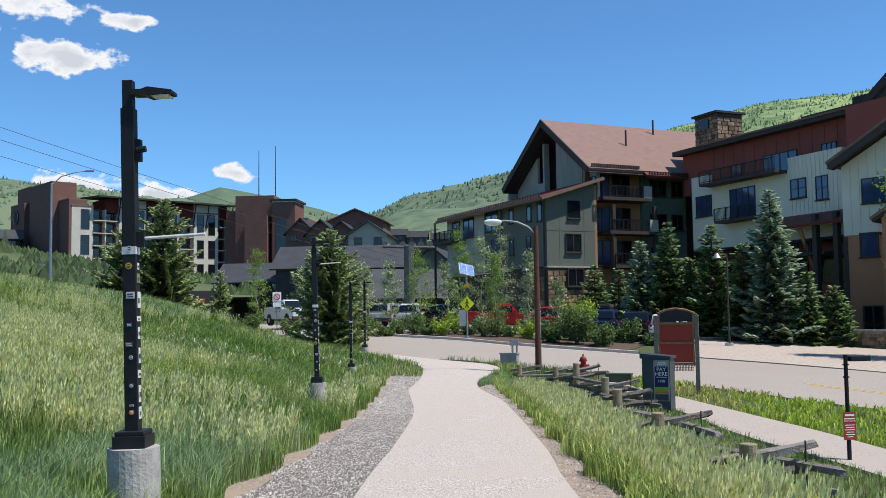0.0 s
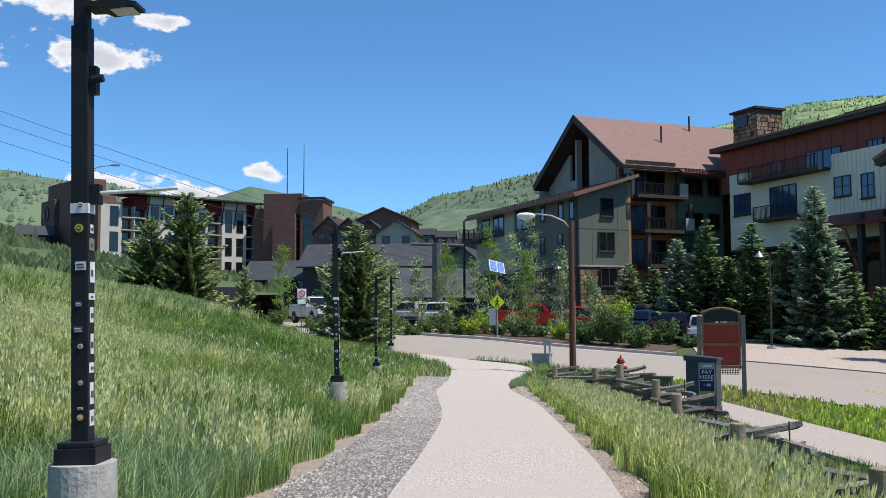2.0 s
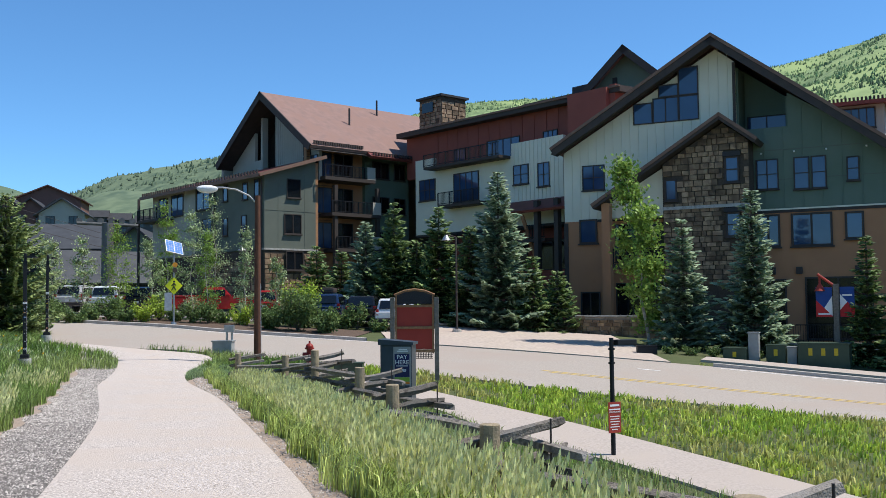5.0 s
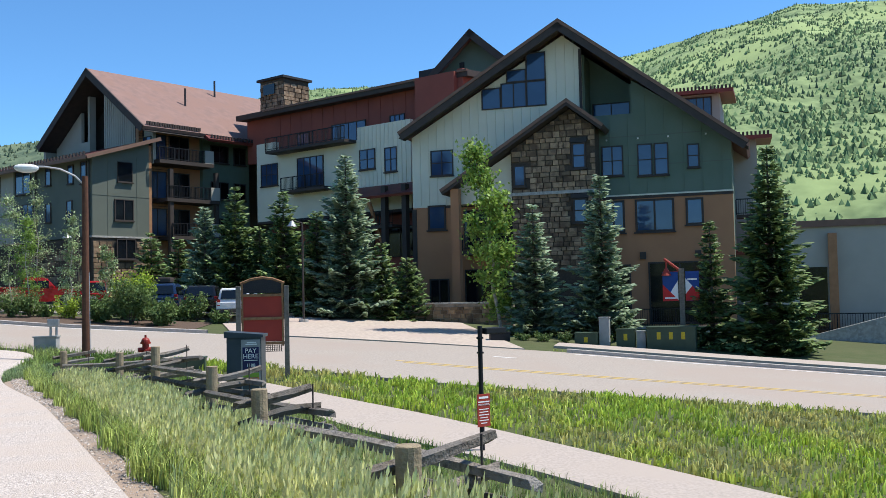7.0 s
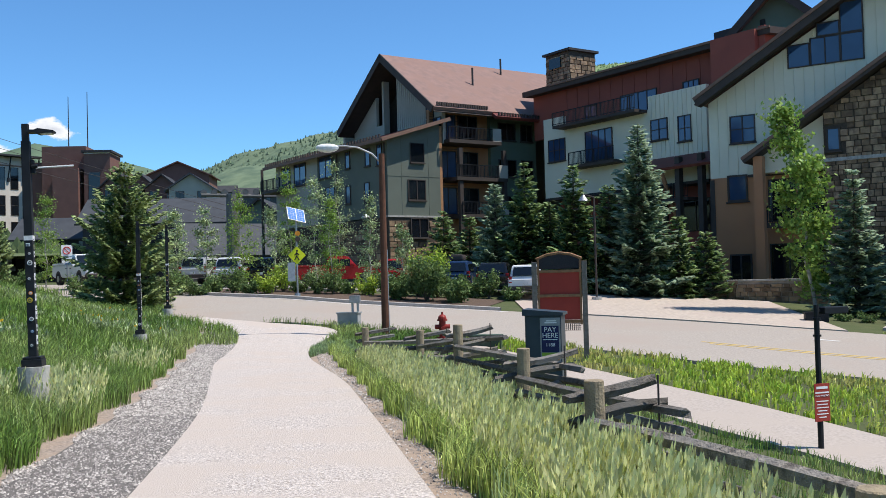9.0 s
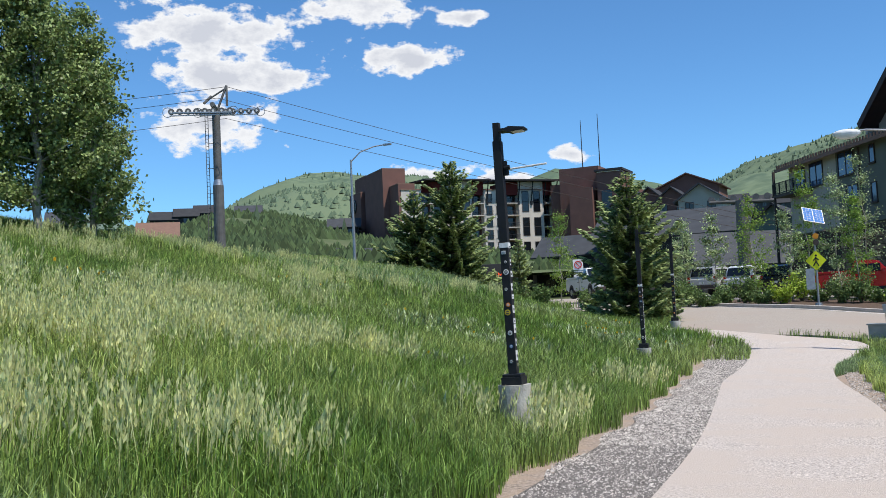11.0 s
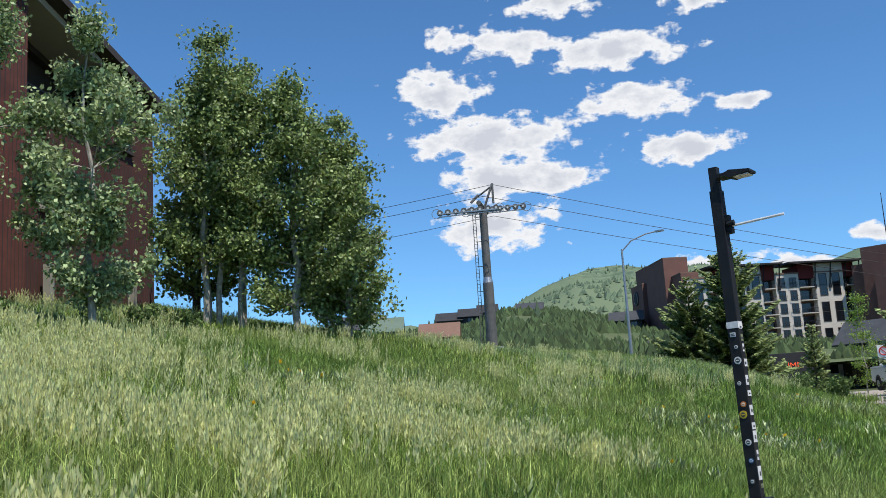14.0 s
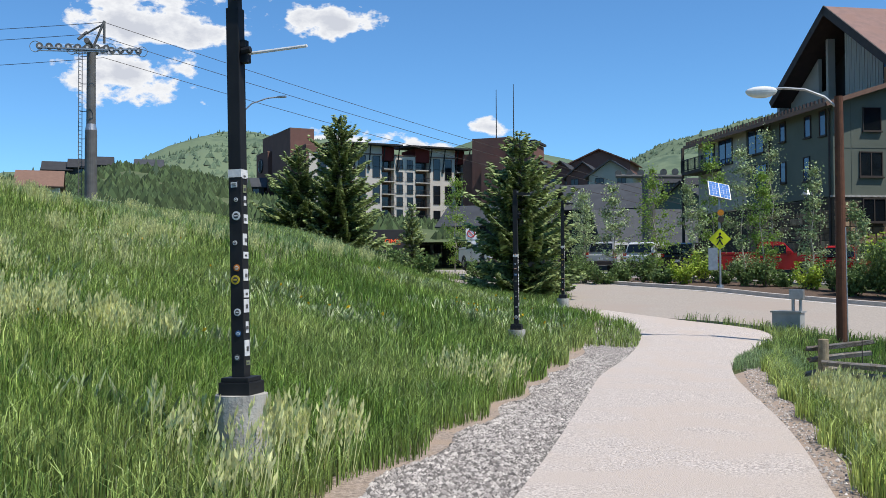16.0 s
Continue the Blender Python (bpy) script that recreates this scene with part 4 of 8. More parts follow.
    for ya, za, yb, zc in ((-0.85, 14.63, 7.4, 20.55), (7.4, 20.55, 15.65, 14.73)):
        bm = bmesh.new()
        slab(bm, (4.05, ya, za), (4.05, yb, zc), (24.0, yb, zc), (24.0, ya, za), 0.06)
        part("soffit", bm, M_TRIM, g, "dark brown boarded soffit")
    part("gable_wall", prism(bmesh.new(), [(0.1, 12.2), (7.2, 12.2), (7.2, 20.2), (0.1, 15.2)], 0, 0.3), M_TAUPE, g, "taupe vertical panel gable").matrix_local = Matrix(((0, 1, 0, 5.5), (1, 0, 0, 0), (0, 0, 1, 0), (0, 0, 0, 1)))
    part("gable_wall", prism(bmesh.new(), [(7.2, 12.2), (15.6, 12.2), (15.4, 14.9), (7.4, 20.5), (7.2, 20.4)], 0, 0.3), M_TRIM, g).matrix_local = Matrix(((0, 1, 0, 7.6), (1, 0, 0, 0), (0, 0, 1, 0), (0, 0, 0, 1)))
    part("gable_wall", B(5.6, 5.9, 9.5, 15.2, 12.2, 15.1), M_TAUPE, g)
    part("gable_wall", prism(bmesh.new(), [(11.0, 15.1), (14.9, 15.1), (11.0, 17.8)], 0, 0.3), M_TAUPE, g).matrix_local = Matrix(((0, 1, 0, 5.6), (1, 0, 0, 0), (0, 0, 1, 0), (0, 0, 0, 1)))
    part("gable_pier", B(5.4, 6.0, 9.3, 9.6, 12.2, 19.0), M_TAUPE, g)
    bm = bmesh.new()
    for k in range(14):
        y = 2.8 + k * 0.32
        box(bm, 5.46, 5.5, y, y + 0.04, 12.4, 14.8 + y * 0.69)
    part("batten", bm, M_TAUPE, g)
    window(g, -2.4, -0.3, 13.2, 14.4, 5.5, 3, 1, m=SIDE, sill=False)
    window(g, -2.4, -1.4, 14.6, 15.8, 5.5, 2, 1, m=SIDE, sill=False)
    # lower roof over the bay
    bm = bmesh.new()
    slab(bm, (10.0, -1.4, 14.55), (10.0, 2.5, 17.2), (19.0, 2.5, 17.2), (19.0, -1.4, 14.55), 0.25)
    part("roof", bm, M_METALROOF, g)
    snow_guards(g, (4.3, -0.8, 15.15), (9.6, -0.8, 15.15), 22, 0.28)
    snow_guards(g, (10.2, -1.3, 14.65), (18.8, -1.3, 14.65), 28, 0.28)
    for x, y, z in ((11.2, 3.5, 18.2), (16.5, 6.2, 20.1)):
        part("roof_vent", T((x, y, z - 0.6), (x, y, z + 1.5), 0.09, seg=8), M_CHARCOAL, g)
    part("wall", B(4.8, 24, 15.6, 16.0, zb, 15.2), M_TAUPE, g)
    part("wall", B(23.6, 24, 1.4, 15.6, zb, 16.0), M_TAUPE, g)


def build_hotel():
    g = thing("hotel", frame_at(-84.2, 215.0, 0, 48), "eight-storey hotel with pale stucco front and brown end towers", "building", "far buildings")
    z0, z1 = 3.0, 28.0
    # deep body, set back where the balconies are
    part("wall", B(0, 44.6, 1.8, 14, z0, z1 - 0.3), M_HOTELRECESS, g, "walls behind the balconies, darker brown than the end towers")
    piers = ((-0.4, 4.45), (10.45, 17.0), (20.1, 25.4), (29.2, 35.7), (41.2, 44.6))
    for x0, x1 in piers:
        part("pier", B(x0, x1, 0, 1.8, z0, z1), M_HOTELCREAM, g, "pale stucco pier")
        part("pier_coping", B(x0 - 0.15, x1 + 0.15, -0.15, 2.0, z1, z1 + 0.3), M_TRIMLT, g)
    for x0, x1, y0, y1, top in ((-1.0, 3.0, 0.05, 6.3, 29.4), (-2.6, 3.0, 6.3, 14, 33.8), (-1.8, 3.0, 14, 23, 34.2), (-0.5, 3.0, 23, 27.5, 32.6), (-1.6, 3.0, 27.5, 37.4, 31.0), (0.0, 8.0, 27.5, 37.4, 35.2)):
        part("end_wall", B(x0, x1, y0, y1, z0, top), M_HOTELBROWN, g, "brown blank end wall")
        part("wall_cap", B(x0 - 0.08, x1, y0, y1, top, top + 0.2), M_TRIMLT, g)
    ring = part("sign", T((-1.9, 33.0, 28.0), (-1.62, 33.0, 28.0), 1.75, seg=24), M_CHARCOAL, g, "round dark sign with a pale ring")
    bm = bmesh.new()
    bmesh.ops.create_cone(bm, cap_ends=False, segments=24, radius1=1.6, radius2=1.6, depth=0.1, matrix=Matrix.Translation((-1.93, 33.0, 28.0)) @ pose(0, 0, 0, 0, 90, 0))
    part("sign_ring", bm, M_WHITE, ring)
    tall = ((22.95, 27.2), (17.2, 21.4), (11.6, 15.6), (5.9, 9.9))
    for x0, x1, lift in ((1.75, 3.5, 0), (11.3, 12.9, 0.5), (14.8, 16.4, 0.5), (30.1, 31.7, 0.5), (33.1, 34.7, 0.5), (42.1, 43.6, 0)):
        for k, (a, b) in enumerate(tall):
            window(g, x0, x1, a, b + (lift if k == 0 else 0), 0, 1, 2, glass=M_DARKGLASS, fw=0.1, sill=False)
    floors = [25.0 - 2.87 * k for k in range(8)]
    for x0, x1 in ((4.5, 7.2), (7.4, 10.4), (17.1, 20.0), (25.5, 29.1), (35.8, 38.2), (38.5, 41.1)):
        for f in floors:
            part("balcony_floor", B(x0 - 0.1, x1 + 0.1, -0.3, 1.8, f - 0.18, f), M_HOTELCREAM, g)
            part("balcony_door", B(x0 + 0.5, x1 - 0.4, 1.72, 1.8, f + 0.05, f + 2.2), M_DARKGLASS, g)
            railing(g, x0, x1, -0.25, f, 1.05, step=0.4, material=M_CHARCOAL)
        part("fin", B(x1, x1 + 0.2, -0.1, 1.8, z0, z1 - 0.5), M_HOTELCREAM, g)
    for x0 in (20.7, 23.3):
        for f in floors:
            window(g, x0, x0 + 1.4, f + 0.1, f + 2.1, 0, 2, 1, glass=M_DARKGLASS, fw=0.08, sill=False)
            railing(g, x0 - 0.2, x0 + 1.6, -0.35, f, 1.0, step=0.4, material=M_CHARCOAL)
    for xa, xb, la, lb in ((7.4, 20.2, 10.45, 17.0), (25.5, 38.4, 29.2, 35.7)):
        for x0, x1 in ((xa, la), (lb, xb)):
            part("rooftop_storey", B(x0, x1, 0.3, 8, 26.9, 30.0), M_HOTELRED, g, "deep red top storey")
        part("rooftop_storey", B(la, lb, 0.02, 8, z1 + 0.3, 30.1), M_HOTELCREAM, g)
        bm = bmesh.new()
        slab(bm, (xa - 2.6, -2.4, 30.4), (xa - 2.6, 9, 31.0), (xb + 1.0, 9, 31.0), (xb + 1.0, -2.4, 30.4), 0.35)
        part("rooftop_roof", bm, M_CHARCOAL, g)
        for x in (la - 0.2, (la + lb) / 2, lb + 0.2, xb + 0.6):
            part("strut", tube(bmesh.new(), (x, -0.1, 25.2), (x, -1.5, 30.2), 0.14, seg=6), M_BLACK, g)
            part("strut_base", B(x - 0.25, x + 0.25, -0.35, 0, 24.5, 25.4), M_BLACK, g)
    # brown stair towers behind
    t = thing("hotel_tower", frame_at(-52.9, 236.6, 0, 95), "brown brick stair towers of a hotel", "building", "far buildings")
    for x0, x1, y0, top in ((0, 9.6, 0, 32.3), (3.5, 9.0, -4, 27.0), (10.0, 15.6, -3, 30.2), (15.6, 18, 0, 26.5), (-3, 0, 2, 29)):
        part("tower", B(x0, x1, y0, y0 + 9, 4, top), M_HOTELBROWN, t)
    part("tower_cap", B(9.5, 16.1, -3.5, 6.5, 30.4, 30.9), M_CHARCOAL, t)
    part("tower_cap", B(10.0, 15.6, -3, 6, 30.2, 30.4), M_WHITE, t)
    part("window_strip", B(11.0, 13.4, -3.05, -3.0, 12, 26), M_DARKGLASS, t)
    for x, top in ((5.0, 44), (9.2, 45)):
        part("mast", T((x, 3, 32), (x, 3, top), 0.14, 0.07, 6), M_CHARCOAL, t)


def gable_house(x, y, bearing, w, d, zb, eave, top, wall_mat, roof_mat, label, group, along="x", windows=True, over=0.8, name="house"):
    """A plain gabled building; the ridge runs along its front or into it."""
    g = thing(name, frame_at(x, y, 0, bearing), label, "building", group)
    if along == "x":
        part("wall", prism(bmesh.new(), [(0, zb), (d, zb), (d, eave), (d / 2, top - 0.25), (0, eave)], 0, w), wall_mat, g).matrix_local = Matrix(((0, 1, 0, 0), (1, 0, 0, 0), (0, 0, 1, 0), (0, 0, 0, 1)))
        bm = bmesh.new()
        slope = (top - eave) / (d / 2)
        slab(bm, (-over, -over, eave - slope * over), (w + over, -over, eave - slope * over), (w + over, d / 2, top), (-over, d / 2, top), 0.25)
        part("roof", bm, roof_mat, g)
        bm = bmesh.new()
        slab(bm, (-over, d / 2, top), (w + over, d / 2, top), (w + over, d + over, eave - slope * over), (-over, d + over, eave - slope * over), 0.25)
        part("roof", bm, roof_mat, g)
    else:
        part("wall", prism(bmesh.new(), [(0, zb), (w, zb), (w, eave), (w / 2, top - 0.25), (0, eave)], 0, d), wall_mat, g)
        slope = (top - eave) / (w / 2)
        bm = bmesh.new()
        slab(bm, (-over, -over, eave - slope * over), (-over, d + over, eave - slope * over), (w / 2, d + over, top), (w / 2, -over, top), 0.25)
        part("roof", bm, roof_mat, g)
        bm = bmesh.new()
        slab(bm, (w / 2, -over, top), (w / 2, d + over, top), (w + over, d + over, eave - slope * over), (w + over, -over, eave - slope * over), 0.25)
        part("roof", bm, roof_mat, g)
    if windows:
        n = max(1, int(w / 3.2))
        for i in range(n):
            xx = (i + 0.5) * w / n
            z = eave - 2.2
            while z > zb + 0.5:
                window(g, xx - 0.7, xx + 0.7, z, z + 1.4, 0, 2, 1, glass=M_DARKGLASS, sill=False)
                z -= 3.0
    return g


def build_village():
    """Dark-roofed houses between the hotel and the lodge."""
    dark = "charcoal townhouse with a slate-grey gabled roof"
    gable_house(-25.5, 140, 98, 5.6, 9, 0.5, 9.6, 12.6, M_CHARCOAL, M_SLATE, dark, "village houses", "x")
    gable_house(-35.5, 147, 98, 11, 8, 0.5, 8.0, 10.6, M_CHARCOAL, M_SLATE, dark, "village houses", "x")
    gable_house(-20.0, 146, 95, 13, 12, 0.5, 9.8, 13.2, M_CHARCOAL, M_SLATE, dark, "village houses", "x")
    gable_house(-7.5, 138, 100, 9, 12, 0.5, 8.2, 12.0, M_DKGREEN, M_CHARCOAL, "dark green house with charcoal roof", "village houses", "y")
    gable_house(-11, 128, 70, 12, 9, 0.5, 5.0, 8.5, M_CHARCOAL, M_SLATE, dark, "village houses", "x")
    gable_house(-20.5, 191.5, 95, 7.8, 9, 3, 18.6, 21.2, M_TAUPE, M_SLATE, "grey pavilion roofed house on the hillside", "village houses", "y")
    gable_house(-30.8, 240, 95, 14, 12, 6, 26.2, 29.2, M_HOTELBROWN, M_HOTELBROWN, "brown brick block with low gable", "far buildings", "y", windows=False)
    for k in range(4):
        gable_house(-39 + k * 5.2, 228 - k * 4, 95, 7, 9, 5, 22.5 - k * 0.6, 25.8 - k * 0.8, M_HOTELBROWN, M_CHARCOAL, "stepped brown townhouse with dark shed roof", "village houses", "y")
    for k, x in enumerate((-27.0, -18.5, -8.0)):
        gable_house(x, 400, 92, 8.0, 10, 12, 36.8 - k, 39.5 - k, M_SLATE, M_CHARCOAL, "distant grey apartment block among trees", "far buildings", "x")


def build_red_condo():
    g = thing("condominium", frame_at(-33.6, 33.6, 0, -29), "four-storey red-stained timber condominium on the hill", "building")
    zb = 4.6
    part("wall", prism(bmesh.new(), [(0, zb), (1.25, zb), (1.25, 19.3), (0, 19.6)], 0, 1.9), M_REDBOARD, g, "red-stained vertical boards")
    # trim brown on this back wall stands for the shade inside the recess
    part("balcony_wall", prism(bmesh.new(), [(1.25, zb), (12.4, zb), (12.4, 17.3), (1.25, 19.2)], 2.4, 2.7), M_TRIM, g, "back wall coloured dark for the shade of the balcony recess")
    window(g, 2.0, 5.6, 14.1, 16.4, 2.4, 3, 1, frame_mat=M_TRIM, fw=0.1, glass=M_DARKGLASS)
    # front boards below and beside the balcony take the shade-darkened red
    part("wall", prism(bmesh.new(), [(1.25, zb), (12.4, zb), (12.4, 13.9), (1.25, 13.9)], 0, 0.3), M_SHADEREDBOARD, g)
    part("wall", prism(bmesh.new(), [(7.2, 13.9), (12.4, 13.9), (12.4, 17.5), (7.2, 18.35)], 0, 0.3), M_SHADEREDBOARD, g)
    part("wall", B(12.1, 12.4, 0.3, 10, zb, 17.4), M_REDBOARD, g)
    part("soffit", prism(bmesh.new(), [(1.25, 18.95), (7.2, 17.95), (7.2, 18.25), (1.25, 19.25)], 0.0, 2.4), M_TAUPE, g)
    part("balcony_floor", B(1.25, 7.2, 0.0, 2.4, 13.7, 13.92), M_TRIM, g)
    railing(g, 1.3, 7.2, 0.05, 13.95, 1.2)
    bm = bmesh.new()
    slab(bm, (-0.4, -0.6, 19.95), (-0.4, 12, 19.95), (12.8, 12, 17.75), (12.8, -0.6, 17.75), 0.35)
    part("roof", bm, M_TRIM, g)
    part("wall", B(0, 0.3, 1.9, 2.6, zb, 19.5), M_SHADEREDBOARD, g)
    # the face towards the path
    part("wall", B(1.2, 1.5, 2.6, 14.0, 8.2, 18.6), M_REDBOARD, g)
    part("wall", B(1.3, 1.6, 2.6, 14.0, zb, 8.2), M_CHARCOAL, g)
    part("lap_panel", B(0.6, 1.2, 5.9, 8.6, 8.0, 15.4), M_PALELAP, g, "pale lap siding panel")
    bm = bmesh.new()
    for k in range(30):
        box(bm, 0.57, 0.6, 5.9, 8.6, 8.05 + k * 0.24, 8.08 + k * 0.24)
    part("lap_joint", bm, M_TRIM, g)
    part("corner_post", B(0.45, 0.75, 5.6, 5.9, zb, 9.5), M_PALELAP, g)
    part("corner_post", B(0.45, 0.75, 8.6, 8.9, zb, 9.5), M_PALELAP, g)
    window(g, -4.9, -3.0, 11.5, 13.2, 1.2, 3, 1, m=SIDE, frame_mat=M_PALELAP, fw=0.1)
    window(g, -12.5, -9.5, 11.5, 13.2, 1.2, 3, 1, m=SIDE, frame_mat=M_PALELAP, fw=0.1)
    window(g, -5.2, -2.8, 5.6, 7.8, 1.25, 3, 1, m=SIDE, frame_mat=M_PALELAP, fw=0.1, glass=M_DARKGLASS)
    part("balcony_floor", B(-0.3, 1.3, 2.8, 5.8, 14.1, 14.4), M_TRIM, g)
    railing(g, -5.8, -2.8, -0.3, 14.4, 1.1, m=SIDE)
    window(g, -4.9, -3.0, 14.6, 16.6, 1.2, 2, 1, m=SIDE, frame_mat=M_PALELAP, glass=M_DARKGLASS, fw=0.1)
    bm = bmesh.new()
    slab(bm, (0.0, 2.0, 19.0), (0.0, 14.5, 19.0), (12.0, 14.5, 17.2), (12.0, 2.0, 17.2), 0.3)
    part("roof", bm, M_TRIM, g)
    # upright board joints
    bm = bmesh.new()
    for k in range(9):
        box(bm, -0.015, 0.0, 0.1 + k * 0.2, 0.13 + k * 0.2, zb, 19.4)
    for k in range(5):
        box(bm, 0.1 + k * 0.24, 0.13 + k * 0.24, -0.015, 0, zb, 19.2)
    for k in range(46):
        box(bm, 1.4 + k * 0.24, 1.43 + k * 0.24, -0.015, 0, zb, 13.8)
        box(bm, 1.17, 1.2, 2.7 + k * 0.24, 2.73 + k * 0.24, 8.3, 18.4)
    part("board_joint", bm, M_TRIM, g)
    window(g, 8.8, 9.9, 14.6, 16.6, 0, 1, 2, frame_mat=M_TRIM, fw=0.1, glass=M_DARKGLASS)
    window(g, 2.2, 4.6, 10.4, 12.4, 0, 2, 1, frame_mat=M_PALELAP, fw=0.1, glass=M_DARKGLASS)
    for x0 in (2.0, 6.0, 9.0):
        part("ground_post", B(x0, x0 + 0.3, -0.6, -0.3, zb, 8.0), M_PALELAP, g)
    for x, y in ((0.3, 0.8), (0.9, 0.8), (9.5, 1.2)):
        cap = part("flue", T((x, y, 18.2), (x, y, 20.6 if x < 2 else 19.6), 0.22, seg=10), M_TRIM, g)
        part("flue_cap", T((x, y, 20.6 if x < 2 else 19.6), (x, y, 20.75 if x < 2 else 19.75), 0.3, seg=10), M_TRIM, cap)
    # the next stair tower along
    t = thing("condominium", frame_at(-41.5, 21.5, 0, -29), "second red timber stair tower of a condominium", "building")
    part("wall", B(0, 3.0, 0, 4, 4.6, 18.6), M_REDBOARD, t)
    bm = bmesh.new()
    slab(bm, (-0.5, -0.6, 19.2), (-0.5, 4.5, 19.2), (3.6, 4.5, 18.5), (3.6, -0.6, 18.5), 0.3)
    part("roof", bm, M_TRIM, t)
    part("flue", T((0.8, 1.0, 18.6), (0.8, 1.0, 20.2), 0.25, seg=10), M_TRIM, t)


build_gable_lodge()
build_long_wing()
build_gable_wing()
build_hotel()
build_village()
build_red_condo()


# ---- street things ----
def on_land(x, y, dz=0.0, rz=0.0):
    return pose(x, y, land1(x, y) + dz, 0, 0, rz)


def disc_mesh(bm, r, y, cx, cz, seg=14, th=0.004):
    bmesh.ops.create_cone(bm, cap_ends=True, segments=seg, radius1=r, radius2=r, depth=th, matrix=Matrix.Translation((cx, y, cz)) @ pose(0, 0, 0, 90, 0, 0))
    return bm


M_STICKW = mat("white_sticker", (0.7, 0.7, 0.68), (0.55, 0.55, 0.55), 20, 0.6)
M_STICKO = mat("orange_sticker", (0.65, 0.22, 0.03), (0.55, 0.18, 0.03), 20, 0.6)
M_STICKG = mat("olive_sticker", (0.22, 0.24, 0.13), (0.15, 0.17, 0.1), 20, 0.6)
M_STICKD = mat("faded_black_sticker", (0.05, 0.05, 0.052), (0.09, 0.09, 0.09), 20, 0.5)
M_STICKB = mat("blue_sticker", (0.06, 0.16, 0.32), (0.05, 0.12, 0.25), 20, 0.5)
M_STICKY = mat("yellow_sticker", (0.6, 0.45, 0.03), (0.5, 0.36, 0.03), 20, 0.6)


def path_lamp(x, y, foot_z, height, lean_x, lean_y, seed, near=True, arm=True):
    """A square black lamp post on a round concrete footing; foot_z is the post's foot."""
    rng = random.Random(seed)
    zg = land1(x, y)
    m = Matrix.Translation((x, y, foot_z)) @ Euler((radians(-lean_y), radians(lean_x), 0)).to_matrix().to_4x4()
    g = thing("path_lamp", m, "square black path lamp post with stickers on a round concrete footing", "lamp post", "path lamps")
    h = height
    w = 0.06
    part("footing", tube(bmesh.new(), (0, 0, zg - foot_z - 0.3), (0, 0, -0.13), 0.232, 0.228, 24), M_CONC, g, "stained round concrete footing")
    bm = bmesh.new()
    box(bm, -0.145, 0.145, -0.145, 0.145, -0.13, -0.02, bevel=0.006)
    box(bm, -0.13, 0.13, -0.13, 0.13, -0.02, 0.02, bevel=0.01)
    part("base_cover", bm, M_BLACK, g)
    part("post", B(-w, w, -w, w, 0.0, h - 0.26, bevel=0.008), M_BLACK, g)
    part("post_top", B(-w * 0.78, w * 0.78, -w * 0.78, w * 0.78, h - 0.26, h, bevel=0.006), M_BLACK, g)
    bm = bmesh.new()
    prism(bm, [(w * 0.78, h - 0.10), (0.14, h - 0.10), (0.20, h - 0.08), (0.42, h - 0.115), (0.42, h - 0.14), (0.20, h - 0.165), (0.14, h - 0.14), (w * 0.78, h - 0.14)], -0.10, 0.10)
    head = part("lamp_head", bm, M_BLACK, g, "flat black LED lamp head")
    part("lens", B(0.22, 0.39, -0.08, 0.08, h - 0.162, h - 0.152), M_STICKW, head)
    bm = B(w, w + 0.05, -0.035, 0.035, h - 0.75, h - 0.55)
    tube(bm, (w + 0.02, -0.03, h - 0.65), (w + 0.10, -0.03, h - 0.64), 0.03, seg=8)
    part("sensor", bm, M_BLACK, g)
    if arm:
        z = h * 0.545 if near else h * 0.81
        bm = tube(bmesh.new(), (w + 0.04, 0, z), (w + 0.62, 0, z + 0.02), 0.014, seg=8)
        part("banner_arm", bm, M_STICKW, g, "pale banner arm")
        part("bracket", B(w, w + 0.07, -0.035, 0.035, z - 0.08, z + 0.06), M_BLACK, g)
    # stickers on the faces that the path sees, most with a printed mark
    mats = [M_STICKW, M_STICKO, M_STICKD, M_STICKG, M_STICKW, M_STICKD, M_STICKY, M_STICKB]
    z = 0.16
    while z < h * 0.52:
        s = rng.uniform(0.018, 0.042)
        mt = mats[rng.randrange(8)]
        mark = M_STICKW if mt in (M_STICKD, M_STICKB, M_STICKO) else M_STICKD
        cx = rng.uniform(-0.012, 0.012)
        if rng.random() < 0.5:
            st = part("sticker", disc_mesh(bmesh.new(), s, -w - 0.003, cx, z + s, 16), mt, g)
            part("print", disc_mesh(bmesh.new(), s * 0.62, -w - 0.006, cx, z + s, 12, 0.003), mark, st)
            part("print", B(cx - s * 0.4, cx + s * 0.4, -w - 0.010, -w - 0.007, z + s * 0.85, z + s * 1.15), mt, st)
        else:
            hh = s * rng.uniform(0.7, 1.7)
            st = part("sticker", B(cx - s, cx + s, -w - 0.005, -w - 0.001, z, z + hh), mt, g)
            part("print", B(cx - s * 0.75, cx + s * 0.6, -w - 0.008, -w - 0.005, z + hh * 0.55, z + hh * 0.75), mark, st)
            part("print", B(cx - s * 0.6, cx + s * 0.75, -w - 0.008, -w - 0.005, z + hh * 0.22, z + hh * 0.36), mark, st)
        z += s * 2 + rng.uniform(0.01, 0.22)
    z = 0.12
    while z < h * 0.50:
        s = rng.uniform(0.04, 0.15)
        mt = M_STICKW if rng.random() < 0.72 else M_STICKG
        st = part("sticker", B(w + 0.002, w + 0.005, -rng.uniform(0.02, 0.055), rng.uniform(0.02, 0.055), z, z + s), mt, g)
